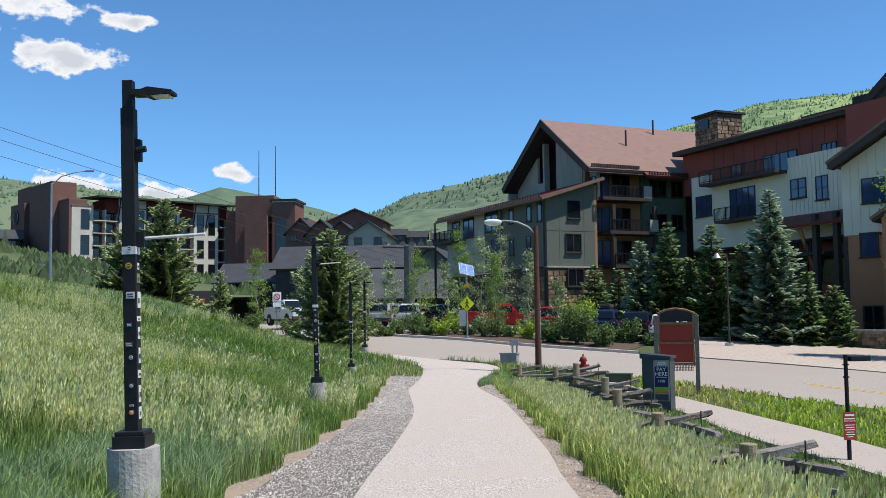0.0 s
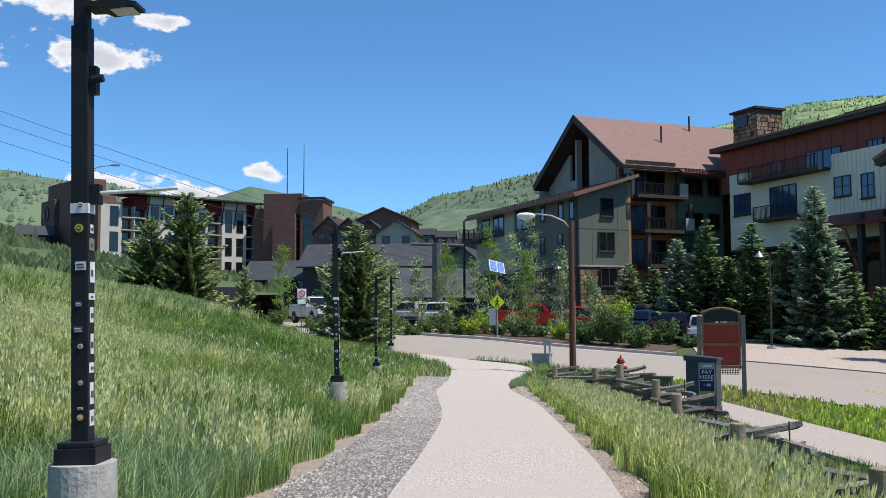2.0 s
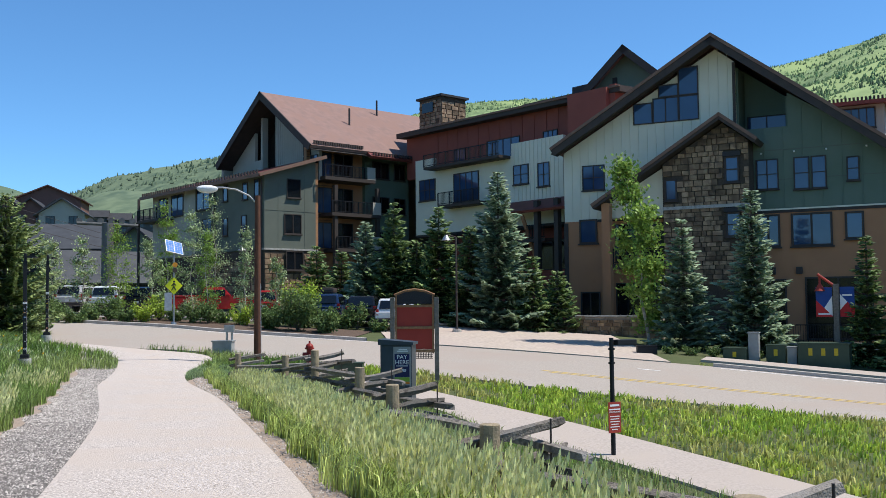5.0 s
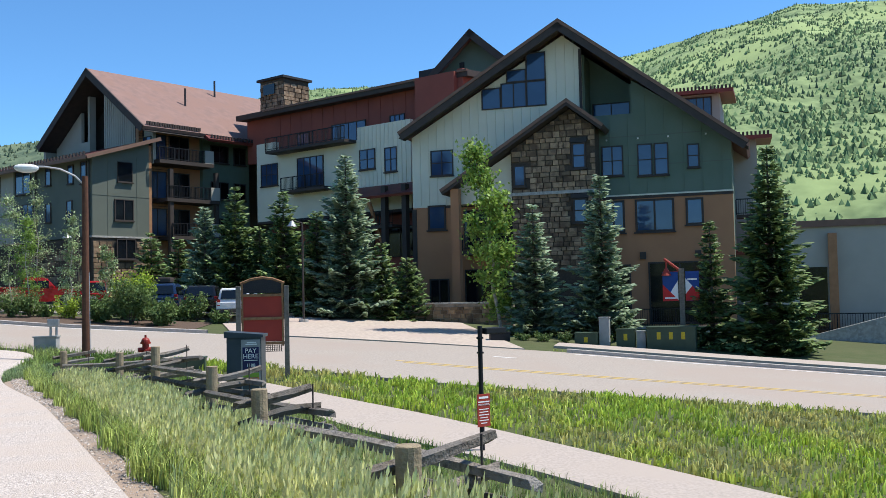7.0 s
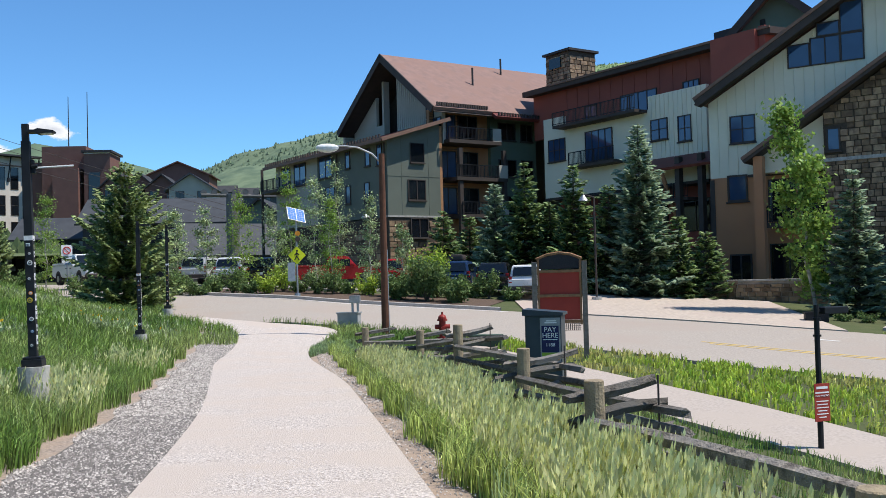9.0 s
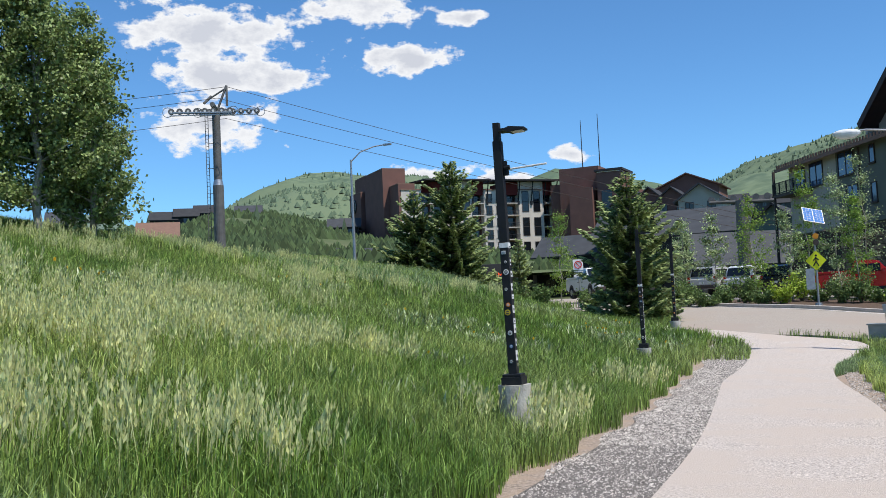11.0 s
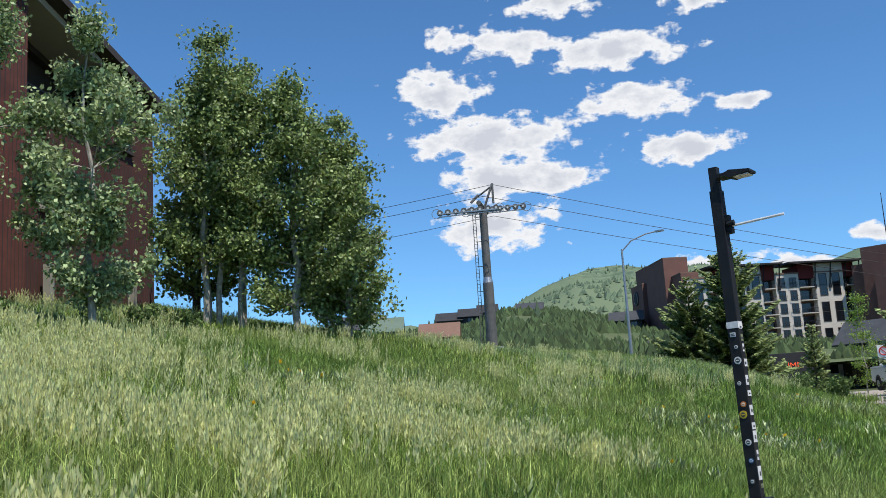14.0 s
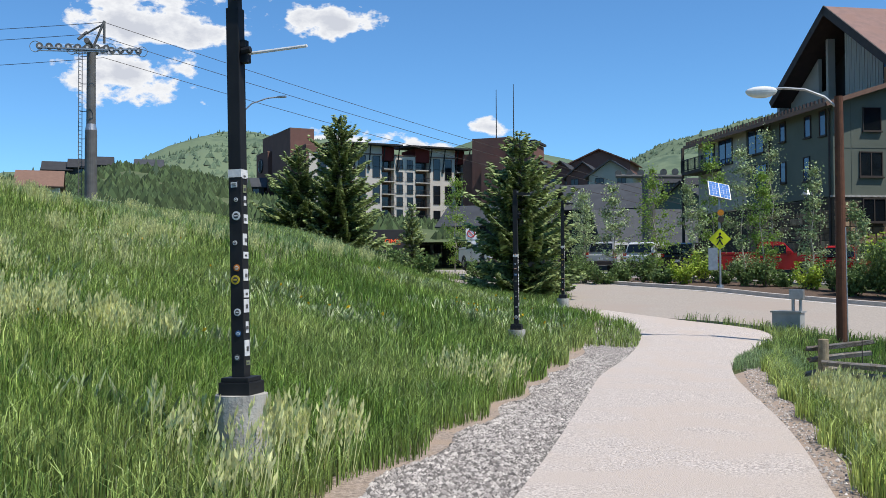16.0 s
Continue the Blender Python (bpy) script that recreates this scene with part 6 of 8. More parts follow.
def banner_lamp():
    g = thing("banner_post", pose(32.3, 47.1, -1.75, 0, 0, -44), "red-capped timber post with red, white and blue banners", "banner post")
    part("post", B(-0.13, 0.13, -0.13, 0.13, -0.3, 3.9, bevel=0.02), M_GREYWOOD, g)
    part("base", T((0, 0, -0.3), (0, 0, 0.25), 0.3, 0.28, 14), M_RUSTPOLE, g)
    part("bracket", T((0.05, 0, 3.7), (-0.85, 0, 4.4), 0.07, seg=8), M_SIGNRED, g)
    part("bracket", T((-0.75, 0, 4.35), (-0.75, 0, 3.9), 0.05, seg=8), M_SIGNRED, g)
    part("lamp_shade", T((-0.75, 0, 3.55), (-0.75, 0, 3.95), 0.26, 0.05, 14), M_SIGNRED, g)
    for s in (-1, 1):
        x0, x1 = (-0.95, -0.18) if s < 0 else (0.18, 0.85)
        ban = part("banner", B(x0, x1, -0.015, 0.015, 2.25, 3.75), M_BANNERRED if s < 0 else M_BANNERBLUE, g, "red, white and blue cloth banner")
        tri = [(x0, 3.1), ((x0 + x1) / 2, 2.7), (x1, 3.3), (x1, 3.74), (x0, 3.74)]
        part("banner_field", prism(bmesh.new(), tri if s < 0 else [(x0, 2.26), (x1, 2.26), (x1, 2.7), ((x0 + x1) / 2, 3.0), (x0, 2.6)], -0.02, 0.02), M_BANNERBLUE if s < 0 else M_BANNERRED, ban)
        part("banner_field", prism(bmesh.new(), [((x0 + x1) / 2, 2.7), (x1, 2.3), (x1, 3.3)] if s < 0 else [(x0, 2.6), ((x0 + x1) / 2, 3.0), (x0, 3.4)], -0.024, 0.024), M_LETTER, ban)
        part("logo_mark", B(x0 + 0.1, x1 - 0.1, -0.028, 0.028, 2.36, 2.44) if s < 0 else B(x0 + 0.1, x1 - 0.1, -0.028, 0.028, 3.3, 3.38), M_LETTER, ban)


banner_lamp()


def road_sign(x, y, h, label, kind):
    g = thing("road_sign", on_land(x, y, 0, 10), label, "road sign", "small road signs")
    part("post", T((0, 0, -0.3), (0, 0, h), 0.035, seg=8), M_STEEL, g)
    p = part("plate", B(-0.32, 0.32, -0.06, -0.045, h - 0.75, h - 0.05), M_LETTER, g)
    if kind == "ban":
        bm = bmesh.new()
        for k in range(16):
            a0, a1 = k * 0.3927, (k + 1) * 0.3927
            tube(bm, (0.22 * math.cos(a0), -0.066, h - 0.4 + 0.22 * math.sin(a0)), (0.22 * math.cos(a1), -0.066, h - 0.4 + 0.22 * math.sin(a1)), 0.03, seg=5)
        tube(bm, (-0.15, -0.068, h - 0.25), (0.15, -0.068, h - 0.55), 0.025, seg=5)
        part("ban_ring", bm, M_BANNERRED, p)
        part("plate", B(-0.3, 0.3, -0.06, -0.045, h - 1.15, h - 0.82), M_LETTER, g)


road_sign(-13.4, 73.5, 2.9, "white no-turn sign with a red ring on a steel post", "ban")


def message_board():
    g = thing("message_sign", on_land(-23.0, 87.5, 0, 14), "portable dark message board with red lit letters", "message sign")
    part("leg", T((0, 0, -0.2), (0, 0, 1.4), 0.1, seg=8), M_STICKO, g)
    scr = part("screen", B(-1.5, 1.5, -0.1, 0.1, 1.3, 3.2, bevel=0.03), M_CHARCOAL, g)
    em = bpy.data.materials.new("lit_red_letters")
    em.use_nodes = True
    b = em.node_tree.nodes["Principled BSDF"]
    b.inputs["Base Color"].default_value = (0.7, 0.1, 0.03, 1)
    b.inputs["Emission Color"].default_value = (1, 0.12, 0.03, 1)
    b.inputs["Emission Strength"].default_value = 0.5
    words("TIME", 0.62, Matrix.Translation((0, -0.115, 2.25)) @ pose(0, 0, 0, 90, 0, 0), em, scr)


message_board()


# ---- split-rail fence ----
def split_rail(p0, p1, rng, thick, g):
    """One hand-split rail: an uneven four-sided log, a little bowed, with chipped ends."""
    p0, p1 = Vector(p0), Vector(p1)
    ln = (p1 - p0).length
    bm = bmesh.new()
    cs = [(-1.0, -0.75), (0.7, -0.95), (1.1, 0.25), (0.2, 0.95), (-0.8, 0.55)]
    n = max(4, int(ln / 0.45))
    bow, twist = rng.uniform(-0.05, 0.05), rng.uniform(-0.6, 0.6)
    rings = []
    for s in range(n + 1):
        t = s / n
        a = twist * t
        k = thick * (0.82 + 0.18 * math.sin(math.pi * min(1, t * 1.1)))
        row = []
        for u, v in cs:
            u, v = u * rng.uniform(0.88, 1.1) * k, v * rng.uniform(0.88, 1.1) * k
            e = rng.uniform(-0.04, 0.04) if s in (0, n) else 0
            row.append(bm.verts.new((u * math.cos(a) - v * math.sin(a) + bow * math.sin(math.pi * t) * 0.6, t * ln + e, u * math.sin(a) + v * math.cos(a) + bow * math.sin(math.pi * t))))
        rings.append(row)
    m = len(cs)
    for s in range(n):
        for q in range(m):
            bm.faces.new((rings[s][q], rings[s][(q + 1) % m], rings[s + 1][(q + 1) % m], rings[s + 1][q]))
    bm.faces.new(rings[0][::-1])
    bm.faces.new(rings[-1])
    bmesh.ops.recalc_face_normals(bm, faces=bm.faces)
    rail = part("rail", bm, M_FENCE, g)
    rail.matrix_world = Matrix.Translation(p0) @ (p1 - p0).to_track_quat("Y", "Z").to_matrix().to_4x4()


def fence():
    """Long panels run from each post to a spot beside the next one; short rails cross back to that post."""
    posts = POSTS
    g = thing("rail_fence", Matrix(), "weathered grey zigzag split-rail fence half hidden in tall grass", "fence")
    rng = random.Random(3)
    for k, (x, y, zt) in enumerate(posts):
        zg = land1(x, y)
        bm = tube(bmesh.new(), (x, y, zg - 0.4), (x + rng.uniform(-0.02, 0.02), y, zt), 0.088, 0.083, 14)
        bmesh.ops.bevel(bm, geom=[e for e in bm.edges if min(v.co.z for v in e.verts) > zt - 0.02], offset=0.008, segments=1, affect="EDGES")
        part("post", bm, M_POST, g, "round treated timber post")
        side = Vector((0.62, 0.14, 0))
        top = Vector((x, y, zt))
        # short crossing rails, stacked between the long ones
        for drop in (0.14, 0.34, 0.54):
            d = rng.uniform(-0.03, 0.03)
            split_rail(top - side * rng.uniform(0.3, 0.55) + Vector((0, 0.15, -drop - 0.04 + d)), top + side * rng.uniform(0.95, 1.35) + Vector((0, 0.15, -drop + 0.08 + d)), rng, 0.052, g)
        part("stake", T((x + 0.6, y + 0.16, zg - 0.2), (x + 0.6, y + 0.16, zt + 0.0), 0.009, seg=6), M_TRIM, g, "rusty iron stake")
        if k + 1 < len(posts):
            nx, ny, nz = posts[k + 1]
            far = Vector((nx, ny, nz))
            d = Vector((x + 0.62 - nx, y + 0.14 - ny, 0)).normalized()
            # the panel from the farther post to beside this one
            for drop in (0.24, 0.44, 0.64):
                split_rail(far - d * -0.25 + Vector((-0.1, 0.1, -drop - 0.10 + rng.uniform(-0.03, 0.03))), top + side + d * rng.uniform(0.35, 0.7) + Vector((0, 0, -drop + rng.uniform(-0.03, 0.03))), rng, 0.055, g)
    return posts


# plan and top of each post
POSTS = [(2.3, 6.5, 0.52), (2.45, 10.2, 0.375), (2.32, 13.61, 0.34), (2.52, 17.76, 0.34), (2.94, 22.0, 0.29), (2.9, 26.4, 0.39), (2.73, 30.0, 0.12), (1.98, 34.5, -0.02)]
FENCE_POSTS = fence()


# ---- vegetation ----
def leaf_quads(centres, size, rng, flat=0.0, aspect=1.5):
    """Small four-cornered leaves with random turns round given points."""
    n = len(centres)
    d = rng.normal(size=(n, 3))
    d[:, 2] = d[:, 2] * (1 - flat)
    d /= np.linalg.norm(d, axis=1)[:, None] + 1e-9
    e = rng.normal(size=(n, 3))
    e -= (e * d).sum(1)[:, None] * d
    e /= np.linalg.norm(e, axis=1)[:, None] + 1e-9
    s = (size * rng.uniform(0.6, 1.35, n))[:, None]
    a, b = d * s * aspect * 0.5, e * s * 0.5
    out = np.empty((n, 4, 3))
    out[:, 0], out[:, 1], out[:, 2], out[:, 3] = centres - a, centres + b, centres + a, centres - b
    return out.reshape(-1, 3)


def limb_tubes(segs):
    bm = bmesh.new()
    for a, b, r0, r1 in segs:
        tube(bm, a, b, r0, r1, 7, caps=False)
    return bm


def broad_tree(x, y, h, w, seed, material, bark, label, leaves=9000, leaf=0.16, stem=0.22, crown_from=0.25, taper=0.75, lean=(0, 0), stems=1, group="trees", name="tree", zoff=0.0, clump=0.11):
    """A broad-leaved tree: trunk, limbs, and a crown of small leaves in uneven clumps."""
    rng = np.random.default_rng(seed)
    rr = random.Random(seed)
    z = land1(x, y) - 0.1 + zoff
    g = thing(name, pose(x, y, z), label, "tree", group)
    segs, tips = [], []
    for s in range(stems):
        bx, by = (rr.uniform(-0.3, 0.3) * w * 0.3, rr.uniform(-0.3, 0.3) * w * 0.3) if stems > 1 else (0, 0)
        p = Vector((bx, by, -0.3))
        hh = h * rr.uniform(0.85, 1.0) if s else h
        n = 7
        r = stem * (1 if stems == 1 else 0.7)
        prev = p
        dx, dy = lean[0] + rr.uniform(-0.02, 0.02), lean[1] + rr.uniform(-0.02, 0.02)
        for k in range(1, n + 1):
            t = k / n
            q = Vector((bx + dx * hh * t + rr.uniform(-1, 1) * 0.02 * hh, by + dy * hh * t + rr.uniform(-1, 1) * 0.02 * hh, hh * 0.95 * t))
            segs.append((prev, q, r * (1 - 0.85 * (t - 1 / n)), r * (1 - 0.85 * t)))
            if t >= crown_from:
                m = 5 if t < 0.9 else 3
                for b in range(m):
                    u = (t - crown_from) / (1 - crown_from)
                    prof = (math.sin(math.pi * min(1, 0.18 + 0.82 * u)) ** taper) if u < 0.97 else 0.25
                    ln = w * 0.5 * max(0.18, prof) * rr.uniform(0.55, 1.12)
                    a = rr.uniform(0, 6.28)
                    e = q + Vector((math.cos(a) * ln, math.sin(a) * ln, ln * rr.uniform(0.15, 0.7)))
                    if rr.random() < 0.12:
                        continue
                    segs.append((q, e, r * 0.35 * (1.05 - t), 0.012))
                    for v in (0.45, 0.7, 0.95):
                        tips.append(q.lerp(e, v) + Vector((rr.uniform(-1, 1), rr.uniform(-1, 1), rr.uniform(-0.5, 1))) * ln * 0.14)
            prev = q
        tips.append(prev)
    part("trunk", limb_tubes(segs), bark, g, "trunk with limbs")
    tips = np.array([tuple(t) for t in tips])
    # uneven clumps round the limb ends
    sizes = rng.uniform(0.55, 1.35, len(tips)) * clump * (w + h) * 0.5
    pick = rng.choice(len(tips), leaves, p=sizes ** 2 / (sizes ** 2).sum())
    v = rng.normal(size=(leaves, 3))
    v /= np.linalg.norm(v, axis=1)[:, None]
    rad = sizes[pick] * np.minimum(np.abs(rng.normal(0, 0.6, leaves)), 1.05)
    c = tips[pick] + v * rad[:, None] * np.array([1, 1, 1.1])
    c = c[c[:, 2] > h * crown_from * 0.7]
    cells("crown", leaf_quads(c, leaf, rng), 4, material, g)
    return g


def conifer(x, y, h, r, seed, material, label, group="spruces", name="spruce", whorls=None, zoff=0.0, skirt=0.04, ragged=0.25, dens=1.0, full=0.85, lift=0.0, fine=1.0):
    """A spruce: a straight trunk, whorls of drooping boughs, each a fan of needle sprays."""
    rng = np.random.default_rng(seed)
    z = land1(x, y) - 0.1 + zoff
    g = thing(name, pose(x, y, z), label, "conifer", group)
    part("trunk", T((0, 0, -0.3), (0, 0, h * 0.97), 0.03 * h ** 0.9, 0.02, 8), M_BARK, g)
    whorls = whorls or int(h * 3.4)
    quads = []
    for k in range(whorls):
        t = skirt + (1 - skirt) * (k + rng.uniform(-0.3, 0.3)) / whorls
        t = min(max(t, 0.01), 0.99)
        reach = r * (1 - t) ** full * (1 + rng.uniform(-ragged, ragged)) + 0.08
        m = int(5 + 6 * (1 - t))
        a0 = rng.uniform(0, 6.28)
        for b in range(m):
            a = a0 + b * 6.283 / m + rng.uniform(-0.25, 0.25)
            ln = reach * rng.uniform(0.72, 1.12)
            droop = -0.22 * (1 - t) + 0.35 * t + lift
            n = max(4, int(ln * 11 * dens))
            u = (np.arange(n) + rng.uniform(0.2, 0.8, n)) / n
            u = 0.12 + 0.88 * u
            cx, cy = math.cos(a), math.sin(a)
            zz = t * h + ln * (droop * u + 0.22 * u * u) + rng.normal(0, 0.02 * h ** 0.5, n)
            for side in (-1, 1):
                spread = (ln * 0.34 * (1.05 - u) + 0.07) * fine
                px = cx * ln * u
                py = cy * ln * u
                # spray: from the bough outward and to one side
                qx = cx * (ln * u + spread * 0.75) - cy * side * spread
                qy = cy * (ln * u + spread * 0.75) + cx * side * spread
                wv = np.full(n, (0.05 + 0.032 * h ** 0.5) * fine) * rng.uniform(0.7, 1.3, n)
                base0 = np.c_[px - cx * wv, py - cy * wv, zz]
                base1 = np.c_[px + cx * wv, py + cy * wv, zz + rng.normal(0, 0.03, n)]
                tip = np.c_[qx, qy, zz - 0.05 - spread * rng.uniform(-0.05, 0.35, n)]
                mid = (base1 + tip) / 2 + np.c_[cx * wv * 0.9, cy * wv * 0.9, rng.normal(0.02, 0.03, n)]
                quads.append(np.stack([base0, base1, mid, tip], 1).reshape(-1, 3))
    # leader
    cells("crown", np.vstack(quads), 4, material, g)
    return g


def shrub(x, y, h, w, seed, material, label, leaves=1600, leaf=0.09, group="shrubs", zoff=0.0):
    rng = np.random.default_rng(seed)
    g = thing("shrub", pose(x, y, land1(x, y) - 0.05 + zoff), label, "shrub", group)
    segs = []
    tips = []
    for k in range(14):
        a, q = rng.uniform(0, 6.28), rng.uniform(0.15, 0.48)
        e = (math.cos(a) * w * q, math.sin(a) * w * q, h * rng.uniform(0.45, 0.9))
        segs.append(((0, 0, 0), e, 0.02, 0.006))
        tips.append(e)
    part("stem", limb_tubes(segs), M_BARK, g)
    tips = np.array(tips)
    pick = rng.integers(0, len(tips), leaves)
    v = rng.normal(size=(leaves, 3))
    v /= np.linalg.norm(v, axis=1)[:, None]
    c = tips[pick] * rng.uniform(0.35, 1.0, leaves)[:, None] + v * (rng.uniform(0.2, 1, leaves) * 0.2 * (h + w) * 0.5)[:, None]
    c[:, 2] = np.abs(c[:, 2])
    cells("foliage", leaf_quads(c, leaf, rng), 4, material, g)


# the poplars and the aspens by the condominium
POP = "tall leafy poplar with a pale trunk on the hillside"
ASP = "young aspen with silvery shimmering leaves and pale trunk"
broad_tree(-31.8, 41.4, 12.9, 4.6, 101, M_LEAF, M_ASPENBARK, POP, 30000, 0.112, 0.20, 0.18, 0.55, group="hillside poplars", stems=3, clump=0.085)
broad_tree(-30.8, 42.6, 12.0, 4.2, 102, M_LEAF, M_ASPENBARK, POP, 27000, 0.112, 0.17, 0.16, 0.55, group="hillside poplars", stems=3, clump=0.085)
broad_tree(-29.5, 43.9, 11.4, 4.8, 103, M_LEAF, M_ASPENBARK, POP, 30000, 0.112, 0.17, 0.14, 0.55, group="hillside poplars", stems=3, clump=0.085)
broad_tree(-29.4, 46.6, 10.2, 4.6, 104, M_LEAF, M_ASPENBARK, POP, 24000, 0.112, 0.15, 0.12, 0.6, group="hillside poplars", stems=3, clump=0.085)
broad_tree(-28.0, 45.6, 7.2, 4.4, 105, M_LEAF, M_ASPENBARK, POP, 16000, 0.112, 0.13, 0.10, 0.6, group="hillside poplars", stems=3, clump=0.085)
broad_tree(-34.5, 43.0, 9.8, 4.8, 106, M_LEAF, M_BARK, "dark shaded tree behind the poplars", 14000, 0.14, 0.16, 0.10, 0.6, group="hillside poplars", stems=3, clump=0.085)
broad_tree(-27.9, 24.4, 10.8, 5.0, 111, M_LEAFASPEN, M_ASPENBARK, ASP, 26000, 0.135, 0.16, 0.20, 0.55, group="aspens by the condominium", clump=0.10)
broad_tree(-26.8, 27.2, 12.4, 6.3, 112, M_LEAFASPEN, M_ASPENBARK, ASP, 48000, 0.105, 0.17, 0.22, 0.55, group="aspens by the condominium", clump=0.075)
broad_tree(-30.0, 25.5, 11.6, 4.4, 115, M_LEAFASPEN, M_ASPENBARK, ASP, 26000, 0.135, 0.16, 0.20, 0.55, group="aspens by the condominium", clump=0.075)
broad_tree(-26.2, 27.3, 5.0, 2.6, 113, M_LEAFLIGHT, M_ASPENBARK, "small bright green sapling before the red wall", 5000, 0.11, 0.06, 0.18, 0.7, group="aspens by the condominium", clump=0.075)
broad_tree(-25.4, 31.9, 9.7, 4.9, 114, M_LEAFASPEN, M_ASPENBARK, ASP, 34000, 0.10, 0.13, 0.12, 0.75, group="aspens by the condominium", clump=0.075)
for k, (x, y) in enumerate(((-25.6, 27.9), (-26.3, 29.2), (-28.6, 36.0), (-29.0, 38.0))):
    shrub(x, y, 1.1, 1.6, 300 + k, M_SHRUB, "low leafy shrub at the foot of the trees", 1200)

# spruces before the lodge
GS, BS = "dense dark green spruce before the lodge", "blue-green spruce before the lodge"
for x, y, top, r, sd, mt, lb in ((9.9, 70.2, 5.5, 1.9, 1, M_SPRUCE, GS), (13.1, 69.6, 7.2, 2.1, 2, M_BLUESPRUCE, BS), (14.9, 69.0, 8.4, 2.2, 3, M_SPRUCE, GS), (17.3, 66.5, 7.9, 2.4, 4, M_SPRUCE, GS),
                                 (18.9, 64.8, 6.6, 2.2, 5, M_SPRUCE, GS), (20.3, 63.4, 9.9, 2.7, 6, M_BLUESPRUCE, BS), (22.2, 62.6, 4.6, 1.7, 7, M_SPRUCE, GS), (23.9, 62.6, 3.6, 1.9, 8, M_SPRUCE, GS),
                                 (27.3, 53.2, 6.0, 1.9, 9, M_BLUESPRUCE, BS), (30.3, 51.2, 7.6, 2.1, 10, M_BLUESPRUCE, BS), (33.6, 46.4, 4.8, 1.3, 11, M_SPRUCE, GS), (35.2, 43.9, 8.3, 2.3, 12, M_SPRUCE, GS),
                                 (12.0, 72.5, 5.4, 1.8, 13, M_SPRUCE, GS), (16.2, 68.0, 5.8, 2.0, 14, M_SPRUCE, GS)):
    conifer(x, y, top - land1(x, y), r, sd, mt, lb, "spruces before the lodge")
conifer(-7.4, 57.6, 7.1, 2.5, 21, M_PINE, "bushy pine beside the road with yellowish shoots", "roadside pines", "pine", ragged=0.5, skirt=0.02, dens=2.4, full=0.68, lift=0.16, fine=0.62)
conifer(-22.6, 75.6, 9.6, 3.0, 22, M_PINE, "broad dark pine in front of the hotel", "roadside pines", "pine", ragged=0.45, skirt=0.02, dens=2.4, full=0.68, lift=0.16, fine=0.62)
conifer(-25.2, 75.2, 6.6, 2.5, 23, M_PINE, "rounded dark pine in front of the hotel", "roadside pines", "pine", ragged=0.5, skirt=0.02, dens=2.4, full=0.68, lift=0.16, fine=0.62)
conifer(-19.4, 81.0, 5.0, 1.0, 24, M_PINE, "slim young dark pine in front of the hotel", "roadside pines", "pine", ragged=0.5, skirt=0.02, dens=2.4, full=0.68, lift=0.16, fine=0.62)
# light tree before the gabled lodge
broad_tree(25.8, 54.2, 10.2, 3.2, 31, M_LEAFLIGHT, M_ASPENBARK, "slim bright green aspen before the stone bay", 9000, 0.15, 0.11, 0.10, 0.9, lean=(-0.10, 0.02))
# light young trees along the parking lot
YT = "slender young tree with light green leaves by the car park"
for k, (x, y, h, w) in enumerate(((-4.5, 68, 4.6, 2.6), (-2.6, 71, 5.6, 3.0), (-0.6, 66.5, 4.4, 2.4), (1.8, 67.5, 6.2, 2.6), (2.6, 66.0, 5.0, 2.2), (4.9, 66.8, 5.3, 2.4), (6.9, 67.5, 3.8, 2.2), (0.4, 72, 6.8, 2.6), (-6.8, 74, 4.4, 3.2),
                                (3.6, 74, 7.6, 2.6), (-16.6, 82, 6.0, 3.6), (-13.8, 88, 4.8, 3.2), (-9, 90, 5.5, 3.5), (-12.5, 97, 6.0, 4.0))):
    broad_tree(x, y, h * 1.08, w * 0.68, 130 + k, M_LEAFLIGHT if k % 3 == 1 else M_LEAFASPEN, M_ASPENBARK, YT, 3400, 0.075, 0.05, 0.10, 0.8, group="young trees", clump=0.11)
# shrubs along the far kerb
for k in range(22):
    x = -7.5 + k * 0.92
    y = 63.6 + 0.6 * math.sin(k * 1.7) - max(0, x - 1) * 0.36
    lime = k in (7, 8, 13)
    shrub(x, y + 1.2, 0.9 + 0.4 * (k % 3), 1.6, 400 + k, M_LIME if lime else M_SHRUB, "bright lime-green rounded shrub" if lime else "dark green roadside shrub", 1100, 0.09, "kerbside shrubs")
for k, (x, y, h, w) in enumerate(((7.2, 59.9, 2.6, 2.6), (8.7, 59.2, 1.5, 2.0), (5.9, 61.0, 1.5, 1.8), (7.8, 62.4, 3.2, 2.4))):
    shrub(x, y, h, w, 450 + k, M_SHRUB if k < 3 else M_LIME, "tall spreading juniper shrub on the island" if k < 3 else "bright lime-green shrub on the island", 3200, 0.10, "island shrubs")
for k in range(14):
    x, y = 25.0 + k * 0.85, 50.0 - k * 0.62
    shrub(x, y + 0.7, 0.45 + 0.15 * (k % 3), 1.0, 470 + k, M_SHRUB, "low verge shrub near the utility boxes", 500, 0.07, "verge shrubs")
for k, (x, y) in enumerate(((-13, 62), (-16, 66), (-18.5, 70), (-21, 73), (-27, 75), (-11, 66))):
    shrub(x, y, 1.3, 2.2, 490 + k, M_SHRUB, "leafy shrub behind the meadow crest", 1200, 0.1, "kerbside shrubs")


